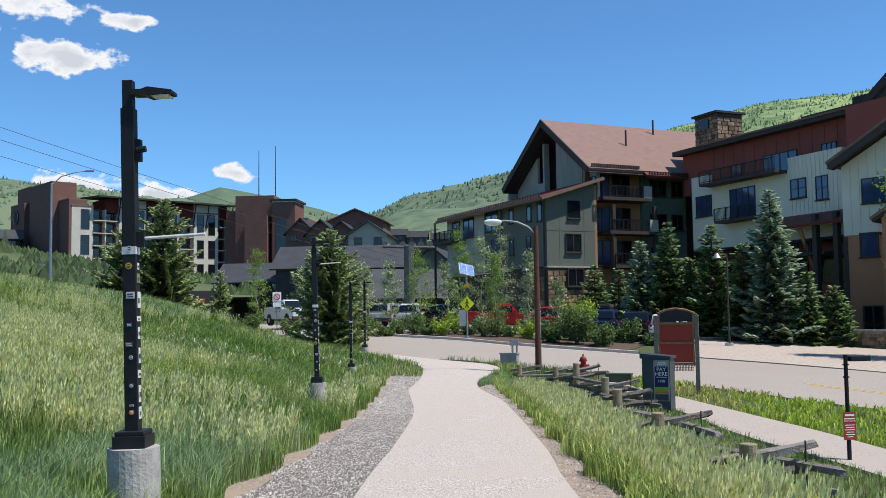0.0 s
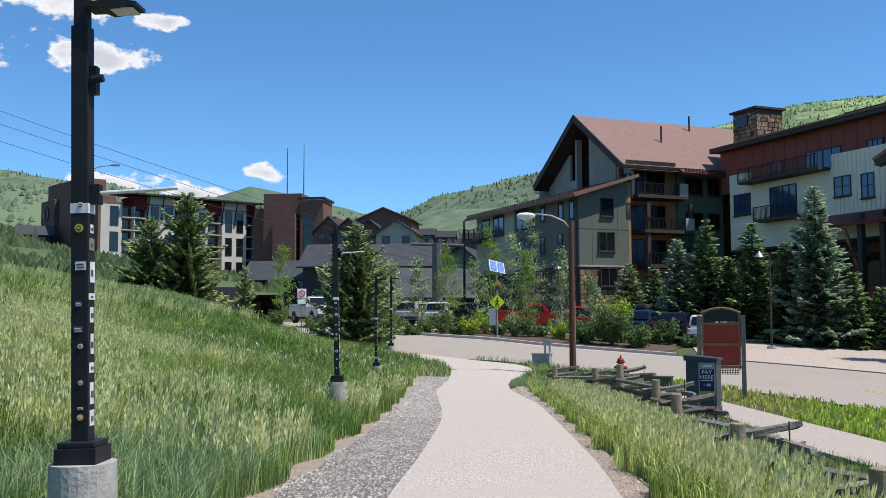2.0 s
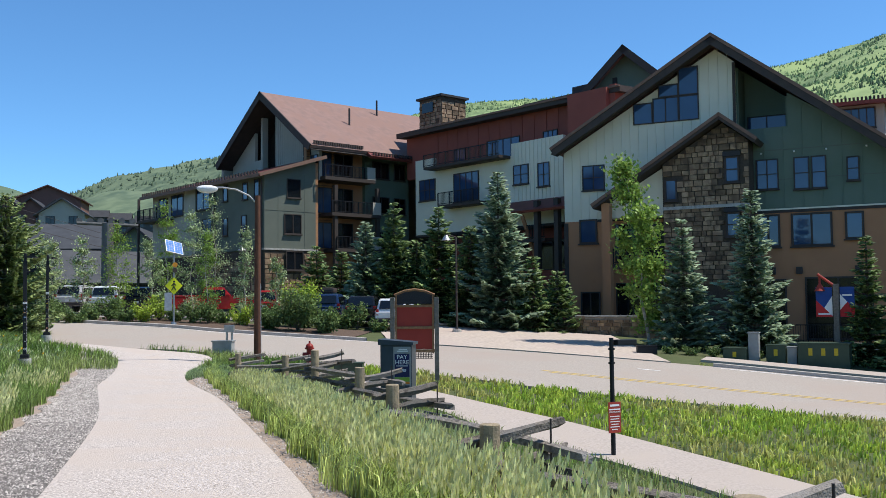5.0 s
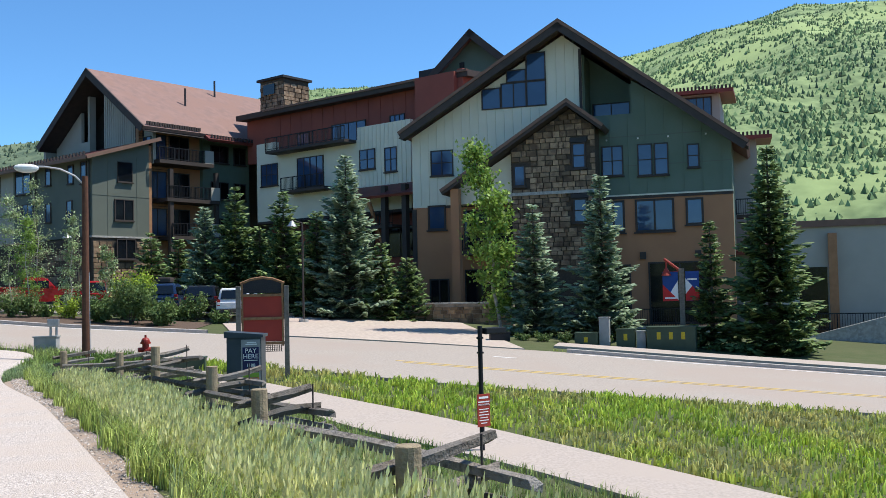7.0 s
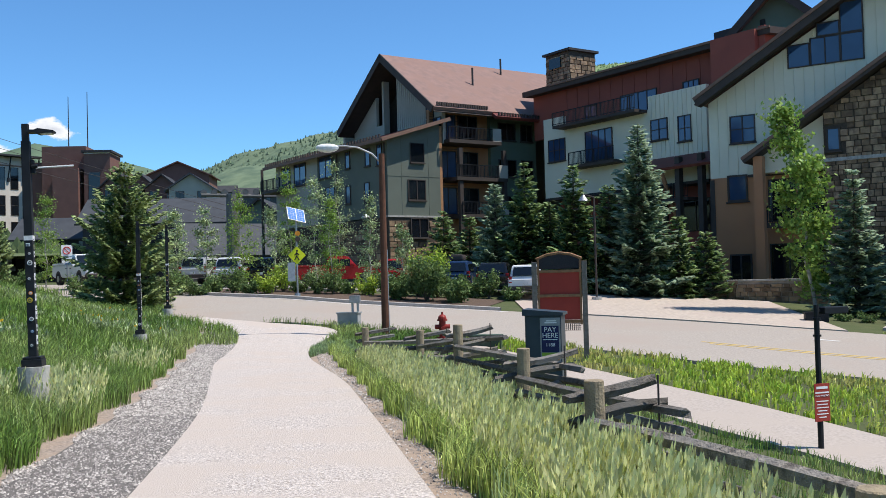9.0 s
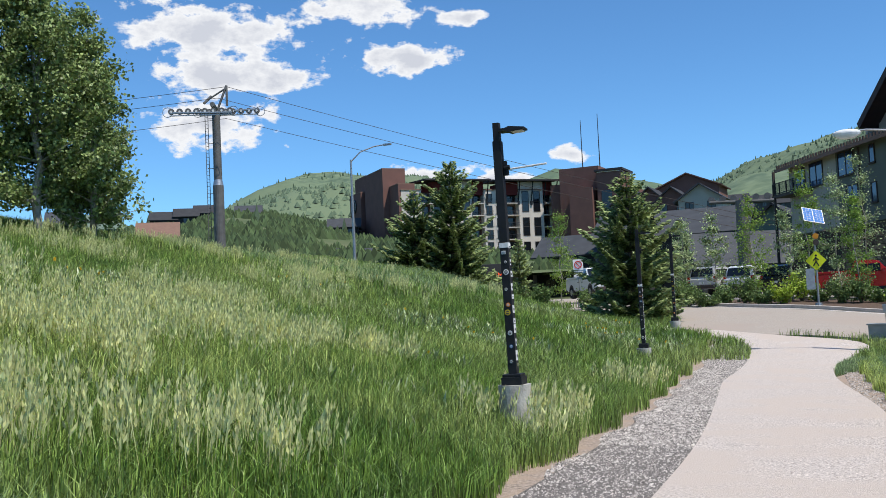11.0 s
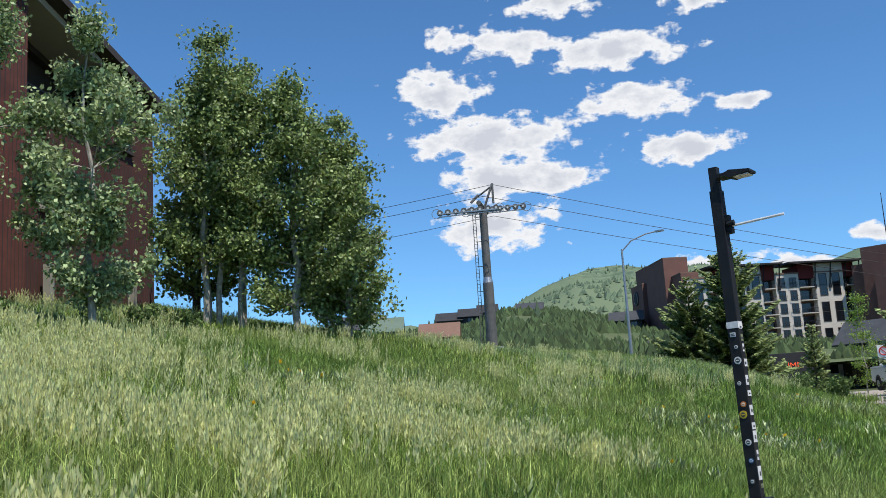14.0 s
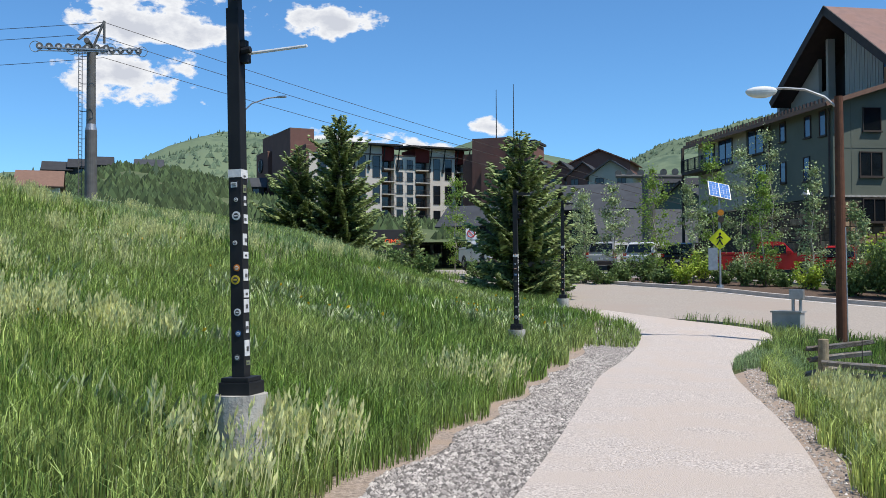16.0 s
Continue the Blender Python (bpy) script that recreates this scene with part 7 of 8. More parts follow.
# ---- grass ----
def tufts(name, label, xs, ys, height, width, rng, material, bend=0.55, zoff=0.0):
    """Grass blades of two segments, each bent its own way, from arrays of roots."""
    n = len(xs)
    z = land(xs, ys) + zoff
    h = height * rng.uniform(0.55, 1.25, n)
    a = rng.uniform(0, 6.283, n)
    lean = rng.uniform(0.05, 1.0, n) * bend
    # the whole meadow leans a little down the wind
    dx, dy = np.cos(a) * lean + 0.10, np.sin(a) * lean - 0.04
    f = rng.uniform(0, 6.283, n)
    wx, wy = np.cos(f) * width * 0.5, np.sin(f) * width * 0.5
    root = np.c_[xs, ys, z - 0.03]
    mid = root + np.c_[dx * h * 0.28, dy * h * 0.28, h * 0.66]
    tip = root + np.c_[dx * h * 1.1, dy * h * 1.1, h * rng.uniform(0.72, 1.0, n)]
    w = np.c_[wx, wy, np.zeros(n)]
    verts = np.stack([root - w, root + w, mid + w * 0.8, mid - w * 0.8, tip], 1).reshape(-1, 3)
    me = bpy.data.meshes.new(name)
    me.vertices.add(n * 5)
    me.vertices.foreach_set("co", verts.astype(np.float32).ravel())
    o = (np.arange(n) * 5)[:, None]
    loops = np.concatenate([o + np.array([0, 1, 2, 3]), o + np.array([3, 2, 4])], 1).astype(np.int32)
    me.loops.add(n * 7)
    me.loops.foreach_set("vertex_index", loops.ravel())
    me.polygons.add(n * 2)
    st = np.stack([np.arange(n) * 7, np.arange(n) * 7 + 4], 1).astype(np.int32).ravel()
    me.polygons.foreach_set("loop_start", st)
    me.polygons.foreach_set("loop_total", np.tile(np.array([4, 3], np.int32), n))
    me.materials.append(material)
    me.update()
    me.validate()
    ob = new(name, me)
    return tagged(ob, label, "grass", kind="stuff")


def plumes(name, label, xs, ys, height, rng, material, zoff=0.0, size=1.0):
    """Seed heads: a slim stalk and a feathery spindle of small quads, leaning with the wind."""
    n = len(xs)
    z = land(xs, ys) + zoff
    h = height * rng.uniform(0.8, 1.25, n)
    lx, ly = 0.18 + rng.normal(0, 0.09, n), rng.normal(-0.06, 0.09, n)
    out = []
    foot = np.c_[xs, ys, z]
    top = foot + np.c_[lx * h, ly * h, h]
    w = np.c_[np.full(n, 0.0025), np.full(n, 0.0025), np.zeros(n)]
    out.append(np.stack([foot - w, foot + w, top + w, top - w], 1).reshape(-1, 3))
    for k in range(9):
        t = 0.66 + 0.043 * k
        a = rng.uniform(0, 6.283, n)
        r = size * (0.018, 0.028, 0.032, 0.030, 0.026, 0.020, 0.014, 0.009, 0.004)[k] * rng.uniform(0.5, 1.3, n)
        c = foot + np.c_[lx * h * t * t * 1.05 + np.cos(a) * r, ly * h * t * t * 1.05 + np.sin(a) * r, h * t]
        s = size * 0.011
        b = rng.uniform(0, 6.283, n)
        d = np.c_[np.cos(b) * s, np.sin(b) * s, np.full(n, 0.0)]
        u = np.c_[np.cos(a) * r * 0.5 + lx * 0.03, np.sin(a) * r * 0.5 + ly * 0.03, np.full(n, 0.042 * size)]
        out.append(np.stack([c - u * 0.6, c + d, c + u, c - d], 1).reshape(-1, 3))
    tagged(cells(name, np.vstack(out), 4, material), label, "grass", kind="stuff")


def roots(rng, n, x0, x1, y0, y1, keep):
    # half of the blades stand in tufts
    c = max(1, n // 26)
    cx, cy = rng.uniform(x0, x1, c), rng.uniform(y0, y1, c)
    pick = rng.integers(0, c, n)
    spread = np.where(rng.random(n) < 0.62, 1.0, 0.0)
    xs = np.where(spread > 0, cx[pick] + rng.normal(0, 0.11, n), rng.uniform(x0, x1, n))
    ys = np.where(spread > 0, cy[pick] + rng.normal(0, 0.11, n), rng.uniform(y0, y1, n))
    k = keep(xs, ys)
    return xs[k], ys[k]


grng = np.random.default_rng(77)


def grav_edge(y):
    return np.interp(y, GRAV_L[:, 1], GRAV_L[:, 0])


def fence_x(y):
    return np.interp(y, [p[1] for p in FENCE_POSTS], [p[0] for p in FENCE_POSTS])


def rpath(y):
    return np.interp(y, GRAV_R[:, 1], GRAV_R[:, 0])


def on_meadow(x, y):
    d = (y - (48.5 - 1.45 * x)) / 1.76
    return (x < grav_edge(y) - 0.05 + 0.25 * np.sin(y * 1.9) * 0.5) & (d < 1.0) & ~((y > 50) & (x > -5.2 + 0.0 * y) & (x > -2.8 - (y - 50)))


def patch(x, y, s, seed):
    return 0.5 + 0.5 * np.sin(x * s + 1.3 * np.sin(y * s * 0.7 + seed)) * np.sin(y * s * 1.1 + seed + 0.8 * np.sin(x * s * 0.6))


xs, ys = roots(grng, 90000, -26, -7, 9, 30, lambda x, y: on_meadow(x, y) & (patch(x, y, 0.22, 5.5) > 0.46))
tufts("pale_grass", "pale yellow-green grass in drifts on the slope", xs, ys, 0.54, 0.012, grng, M_PALEGRASS)
xs, ys = roots(grng, 16000, -26, -7, 9, 30, lambda x, y: on_meadow(x, y) & (patch(x, y, 0.9, 5.5) > 0.5))
plumes("seed_heads", "pale feathery seed heads above the meadow", xs, ys, 0.62, grng, M_PLUME, size=1.35)
LM = "tall green meadow grass swaying on the slope"
xs, ys = roots(grng, 210000, -13, -2.5, 4, 34, on_meadow)
tufts("meadow_grass", LM, xs, ys, 0.43, 0.011, grng, M_GRASS)
xs, ys = roots(grng, 190000, -30, -12, 8, 46, on_meadow)
tufts("meadow_grass", LM, xs, ys, 0.44, 0.017, grng, M_GRASS)
xs, ys = roots(grng, 60000, -13, -2.5, 34, 57, on_meadow)
tufts("meadow_grass", LM, xs, ys, 0.45, 0.020, grng, M_GRASS)
xs, ys = roots(grng, 110000, -56, -12, 30, 92, lambda x, y: on_meadow(x, y) & ((x < -30) | (y > 46)))
tufts("meadow_grass", LM, xs, ys, 0.50, 0.034, grng, M_GRASS)
xs, ys = roots(grng, 30000, -24, -2.5, -13, 4.5, lambda x, y: x < -2.85)
tufts("meadow_grass", LM, xs, ys, 0.44, 0.024, grng, M_GRASS)
# paler and bluish drifts
xs, ys = roots(grng, 90000, -16, -2.6, 6, 36, lambda x, y: on_meadow(x, y) & (patch(x, y, 0.35, 2.0) > 0.70))
tufts("pale_grass", "pale yellow-green grass in drifts on the slope", xs, ys, 0.52, 0.0075, grng, M_PALEGRASS)
xs, ys = roots(grng, 70000, -42, -14, 14, 70, lambda x, y: on_meadow(x, y) & (patch(x, y, 0.16, 0.4) > 0.5))
tufts("pale_grass", "pale yellow-green grass in drifts on the slope", xs, ys, 0.52, 0.018, grng, M_PALEGRASS)
xs, ys = roots(grng, 70000, -40, -14, 20, 62, lambda x, y: on_meadow(x, y) & (patch(x, y, 0.13, 3.1) > 0.6))
tufts("bluish_grass", "bluish-green grass drifts higher up the slope", xs, ys, 0.55, 0.026, grng, M_SAGE)
xs, ys = roots(grng, 26000, -4.6, -2.4, 6, 17, lambda x, y: on_meadow(x, y) & (patch(x, y, 0.8, 1.0) > 0.45))
tufts("bluish_grass", "bluish-green grass around the lamp footing", xs, ys, 0.55, 0.010, grng, M_SAGE)
# seed heads
xs, ys = roots(grng, 14000, -14, -2.8, 5, 34, lambda x, y: on_meadow(x, y) & (patch(x, y, 0.6, 2.0) > 0.68))
plumes("seed_heads", "pale feathery seed heads above the meadow", xs, ys, 0.62, grng, M_PLUME, size=1.3)
xs, ys = roots(grng, 15000, -34, -12, 10, 56, lambda x, y: on_meadow(x, y) & (patch(x, y, 0.7, 1.2) > 0.60))
plumes("seed_heads", "pale feathery seed heads above the meadow", xs, ys, 0.64, grng, M_PLUME, size=1.15)
# strip between path and fence
xs, ys = roots(grng, 90000, 1.3, 3.4, 3, 44, lambda x, y: (x > rpath(y) + 0.0 + 0.15 * np.sin(y * 2.3)) & (x < fence_x(y) - 0.18))
tufts("pale_grass", "tall pale grass along the rail fence", xs, ys, 0.42, 0.013, grng, M_PALEGRASS)
xs, ys = roots(grng, 34000, 1.3, 3.4, 4, 44, lambda x, y: (x > rpath(y) + 0.05) & (x < fence_x(y) - 0.25) & ((patch(x, y, 0.9, 4.0) > 0.66) | (y > 27)))
tufts("bluish_grass", "bluish tall grass along the rail fence", xs, ys, 0.42, 0.010, grng, M_SAGE)
xs, ys = roots(grng, 7000, 1.5, 3.6, 5, 34, lambda x, y: (x > rpath(y) + 0.15) & (x < fence_x(y) + 0.2))
plumes("seed_heads", "pale oat-like seed heads by the fence", xs, ys, 0.52, grng, M_PLUME, size=1.2)
# bank below the fence, verges beside pavement and road
SIDEOK = lambda x, y: (x > fence_x(y) + 0.2) & ~paved(x, y)
xs, ys = roots(grng, 75000, 2.2, 12, -6, 44, lambda x, y: SIDEOK(x, y) & (x < np.interp(y, WALK_N[::-1, 1], WALK_N[::-1, 0]) - 0.02))
tufts("bank_grass", "rough green grass on the bank below the fence", xs, ys, 0.27, 0.016, grng, M_GRASS)
xs, ys = roots(grng, 95000, 6, 34, 8, 46, lambda x, y: ~paved(x, y) & (x > np.interp(y, WALK_F[::-1, 1], WALK_F[::-1, 0]) + 0.05) & (y < np.interp(x, ROAD_N[:, 0], ROAD_N[:, 1]) - 0.1))
tufts("verge_grass", "bright mown grass verge between pavement and road", xs, ys, 0.28, 0.05, grng, M_LIMEGRASS)
xs, ys = roots(grng, 16000, -3.5, 6, 44, 52, lambda x, y: ~paved(x, y) & (y < np.interp(x, ROAD_N[:, 0], ROAD_N[:, 1]) - 0.15))
tufts("verge_grass", "rough grass verge between path and road", xs, ys, 0.36, 0.018, grng, M_GRASS)
xs, ys = roots(grng, 9000, 24, 48, 22, 50, lambda x, y: (y > np.interp(x, ROAD_F[:, 0], ROAD_F[:, 1]) + 0.3) & (y < np.interp(x, ROAD_F[:, 0], ROAD_F[:, 1]) + 1.4))
tufts("verge_grass", "grass strip beyond the far kerb", xs, ys, 0.12, 0.03, grng, M_LIMEGRASS)

xs, ys = roots(grng, 9000, 0.1, 2.4, 40.5, 45, lambda x, y: ~paved(x, y) & (x > rpath(y) - 1.2) & (y < np.interp(x, ROAD_N[:, 0], ROAD_N[:, 1]) - 0.15))
tufts("verge_grass", "rough bluish grass where the paths part", xs, ys, 0.2, 0.012, grng, M_SAGE)


def broad_weeds():
    """Mule's-ear clumps: broad upright leaves in the lower meadow, a few yellow flowers."""
    rng = np.random.default_rng(9)
    xs, ys = roots(rng, 17000, -18, -3.6, 25.5, 52, lambda x, y: on_meadow(x, y) & (patch(x, y, 0.5, 5.0) > 0.60))
    n = len(xs)
    z = land(xs, ys)
    h = rng.uniform(0.26, 0.46, n)
    a = rng.uniform(0, 6.283, n)
    w = rng.uniform(0.018, 0.038, n)
    f = np.c_[xs, ys, z]
    d = np.c_[np.cos(a), np.sin(a), np.zeros(n)]
    s = np.c_[-np.sin(a), np.cos(a), np.zeros(n)]
    up = np.c_[np.zeros(n), np.zeros(n), h]
    q = np.stack([f, f + up * 0.6 + d * 0.1 + s * w[:, None], f + up + d * 0.22, f + up * 0.6 + d * 0.1 - s * w[:, None]], 1)
    tagged(cells("broad_weeds", q.reshape(-1, 3), 4, M_WEED), "clumps of broad pale-backed weed leaves in the meadow", "weeds", kind="stuff")
    k = rng.random(n) < 0.008
    c = f[k] + up[k] + np.array([0, 0, 0.08])
    tagged(cells("yellow_flowers", leaf_quads(np.repeat(c, 3, 0), 0.06, rng), 4, M_FLOWER), "scattered yellow meadow flowers", "flowers", kind="stuff")


broad_weeds()


# ---- paving beyond the road, kerbs and markings ----
def offset_line(line, d):
    """A plan curve moved to its left by d."""
    t = np.gradient(line, axis=0)
    t /= np.linalg.norm(t, axis=1)[:, None]
    return line + np.c_[-t[:, 1], t[:, 0]] * d


def cut(line, x0, x1):
    return line[(line[:, 0] >= x0) & (line[:, 0] <= x1)]


M_YLINE = mat("yellow_road_paint", (0.62, 0.42, 0.10), (0.5, 0.36, 0.14), 3, 0.8)
M_WLINE = mat("white_road_paint", (0.72, 0.70, 0.66), (0.58, 0.56, 0.52), 3, 0.8)
# bed colour kept dark to give the shadows between loose stones
M_BED = mat("shaded_gravel_bed", (0.17, 0.15, 0.135), (0.11, 0.098, 0.09), 28, 0.95, 1.0, 45)
M_LOT = mat("car_park_asphalt", (0.38, 0.34, 0.30), (0.31, 0.28, 0.25), 6, 0.9, 0.3, 50)
M_MULCH = mat("dark_mulch", (0.13, 0.085, 0.06), (0.085, 0.06, 0.045), 10, 0.95, 0.6, 40)

tagged(ribbon("plaza", smooth_line([(11.2, 54.9), (17.0, 51.4), (22.9, 47.0)]), smooth_line([(12.6, 64.8), (19.0, 63.4), (26.0, 59.5)]), 0.05, M_PLAZA, 60, 24), "pale stone-paved forecourt of the lodge", "plaza", kind="structure")
tagged(ribbon("car_park", smooth_line([(-9, 70), (2, 68.2), (13, 61.8)]), smooth_line([(-6, 84), (4, 80), (15, 72)]), 0.05, M_LOT, 60, 20), "grey asphalt car park in front of the lodge", "car park", kind="structure")
tagged(ribbon("planting_bed", offset_line(cut(ROAD_F, -9, 9.5), 0.25), offset_line(cut(ROAD_F, -9, 9.5), 5.5), 0.03, M_MULCH, 60, 14), "dark mulched planting bed along the kerb", "planting bed", kind="structure")
for x0, x1 in ((-12, 10.6), (23.6, 70)):
    k = cut(ROAD_F, x0, x1)
    tagged(ribbon("kerb", k, offset_line(k, 0.22), 0.19, M_CURB, 120, 1, 0.3), "raised concrete kerb along the road", "kerb", kind="structure")
far = cut(ROAD_F, 22.8, 72)
tagged(ribbon("pavement", offset_line(far, 1.8), offset_line(far, 3.4), 0.12, M_WALK, 90, 4), "pale concrete pavement across the road", "pavement", kind="structure")
rn, rf = resample(ROAD_N, 400), resample(ROAD_F, 400)


def marking(name, k, w, x0, x1, material, label):
    a = rn * (1 - k) + rf * k
    b = rn * (1 - k - w) + rf * (k + w)
    sel = (a[:, 0] >= x0) & (a[:, 0] <= x1)
    tagged(ribbon(name, a[sel], b[sel], 0.048, material, 160, 1, 0.004), label, "road marking", kind="structure")


marking("road_marking", 0.36, 0.011, 15, 60, M_YLINE, "worn yellow centre line on the road")
marking("road_marking", 0.39, 0.011, 15, 60, M_YLINE, "worn yellow centre line on the road")
marking("road_marking", 0.95, 0.014, -7, 10.5, M_WLINE, "white edge line on the road")
marking("road_marking", 0.95, 0.014, 24, 60, M_WLINE, "white edge line on the road")
marking("road_marking", 0.70, 0.014, 19.5, 20.6, M_WLINE, "short white lane dash on the road")
# path joint
part_joint = soup("path_joint", [(-1.55, 45.5, land1(-1.5, 45.5) + 0.055), (1.1, 46.1, land1(1.1, 46.1) + 0.055), (1.1, 46.16, land1(1.1, 46.1) + 0.055), (-1.55, 45.58, land1(-1.5, 45.5) + 0.055)], [(0, 1, 2, 3)], M_TRIM)
tagged(part_joint, "dark joint across the footpath", "joint", kind="structure")

# low stone walls of the forecourt
M_WALLSTONE = mat("grey_stone_wall", (0.30, 0.25, 0.20), (0.19, 0.16, 0.13), 3.5, 0.9, 0.9, 14, c3=(0.36, 0.30, 0.235), scale2=2.0)


def low_wall(a, b, h, label):
    (ax, ay), (bx, by) = a, b
    ln = math.hypot(bx - ax, by - ay)
    z = min(land1(ax, ay), land1(bx, by))
    g = thing("retaining_wall", pose(ax, ay, z, 0, 0, math.degrees(math.atan2(by - ay, bx - ax))), label, "wall", "retaining walls")
    part("body", B(0, ln, 0, 0.4, -0.4, h, bevel=0.02), M_WALLSTONE, g)
    part("coping", B(-0.05, ln + 0.05, -0.06, 0.46, h, h + 0.1, bevel=0.015), M_CONC, g)
    stonework(g, Matrix(), 0, ln, -0.1, h, 0.0, 0.25, 0.45, int(ax * 10), 60)


low_wall((13.5, 66.0), (24.6, 61.6), 0.55, "low rubble retaining wall along the forecourt")
low_wall((24.6, 61.4), (28.6, 57.8), 1.35, "rubble stone planter wall by the lodge entrance")


def flat_annex():
    g = thing("annex", frame_at(44.2, 52.2, 0, 136), "low flat-roofed taupe annex with an outside stair", "building", "lodge buildings")
    part("wall", B(0, 12, 0, 8, -3, 4.6), M_TAUPE, g)
    part("parapet", B(-0.2, 12.2, -0.2, 8.2, 4.6, 5.0), M_TRIMLT, g)
    part("opening", B(1.0, 2.6, -0.03, 0, -2.2, 2.2), M_DARKGLASS, g)
    part("screen", B(2.7, 3.2, -0.4, 0, -2.6, 4.2), M_WOODSIDE, g)
    railing(g, 0.2, 6.0, -0.9, -1.6)
    part("ramp", prism(bmesh.new(), [(0, -3), (6, -3), (6, -0.6), (0, -2.2)], -2.6, -2.3), M_CONC, g)


flat_annex()


# ---- scrub hillside with houses, north-west ----
HILL_B = [-56, -48, -42, -38, -35, -32.5, -30, -27, -24, -18, -12]
HILL_E = [3.6, 4.4, 4.9, 5.3, 5.6, 6.3, 6.0, 5.3, 4.4, 3.2, 2.4]
grid_scrub = ridge("hillside", "scrub-covered hillside dotted with houses", HILL_B, HILL_E, 130, 290, 5, M_SCRUBHILL, 5.0, 3)
scatter_far("hillside_scrub", "dense grey-green oak scrub on the hillside", grid_scrub, 22000, 2.6, M_OAKSCRUB, 12, (1, 33), 0.85, gap=0.09)
scatter_far("hillside_conifers", "scattered dark conifers on the hillside", grid_scrub, 70, 1.9, M_FARTREE, 14, (12, 33), 2.4, gap=0.05)


def hill_house(b, r, w, eave, wall_mat, roof_mat, label, h=5.0):
    x, y = r * math.sin(radians(b)), r * math.cos(radians(b)) + 9
    gable_house(x, y, b + 92, w, 8, eave - h, eave, eave + 2.2, wall_mat, roof_mat, label, "hillside houses", "x", over=0.7)


hill_house(-36.6, 262, 6, 27.2, M_CHARCOAL, M_CHARCOAL, "long dark house on the hillside crest")
hill_house(-35.3, 262, 5.5, 28.0, M_CHARCOAL, M_CHARCOAL, "long dark house on the hillside crest")
hill_house(-34.2, 264, 4.5, 29.0, M_CHARCOAL, M_CHARCOAL, "dark timber house on the hillside crest")
hill_house(-31.9, 262, 6, 28.4, M_TAUPE, M_SLATE, "taupe gabled house above the scrub")
hill_house(-26.6, 240, 7, 22.0, M_CHARCOAL, M_SLATE, "small dark house among scrub")
hill_house(-27.0, 165, 4, 9.8, M_TRIMLT, M_SLATE, "small dark cabin near the road", 4)
hill_house(-25.5, 175, 5, 10.2, M_WHITE, M_SLATE, "small white shed near the road", 3)
hill_house(-36.9, 150, 5, 13.6, M_CREAM, M_TRIMLT, "low pale house with red-brown roof beyond the crest", 4)
hill_house(-40.1, 150, 5, 14.9, M_DKGREEN, M_DKGREEN, "dark green flat building beyond the crest", 4)
hill_house(-41.6, 155, 4, 15.9, M_WHITE, M_SLATE, "white low building beyond the crest", 4)


# ---- vehicles ----
def car_paint(name, c):
    return mat(name, c, tuple(v * 0.92 for v in c), 2, 0.25, spec=0.6)


M_TYRE = mat("tyre_rubber", (0.02, 0.02, 0.02), (0.03, 0.03, 0.03), 12, 0.9)
M_RIM = mat("alloy_rim", (0.4, 0.4, 0.41), (0.3, 0.3, 0.31), 6, 0.35, metal=0.7)
M_TAIL = mat("tail_lamp_red", (0.45, 0.02, 0.02), (0.38, 0.02, 0.02), 4, 0.25)
M_HEADL = mat("headlamp_glass", (0.75, 0.75, 0.72), (0.6, 0.6, 0.58), 4, 0.15)


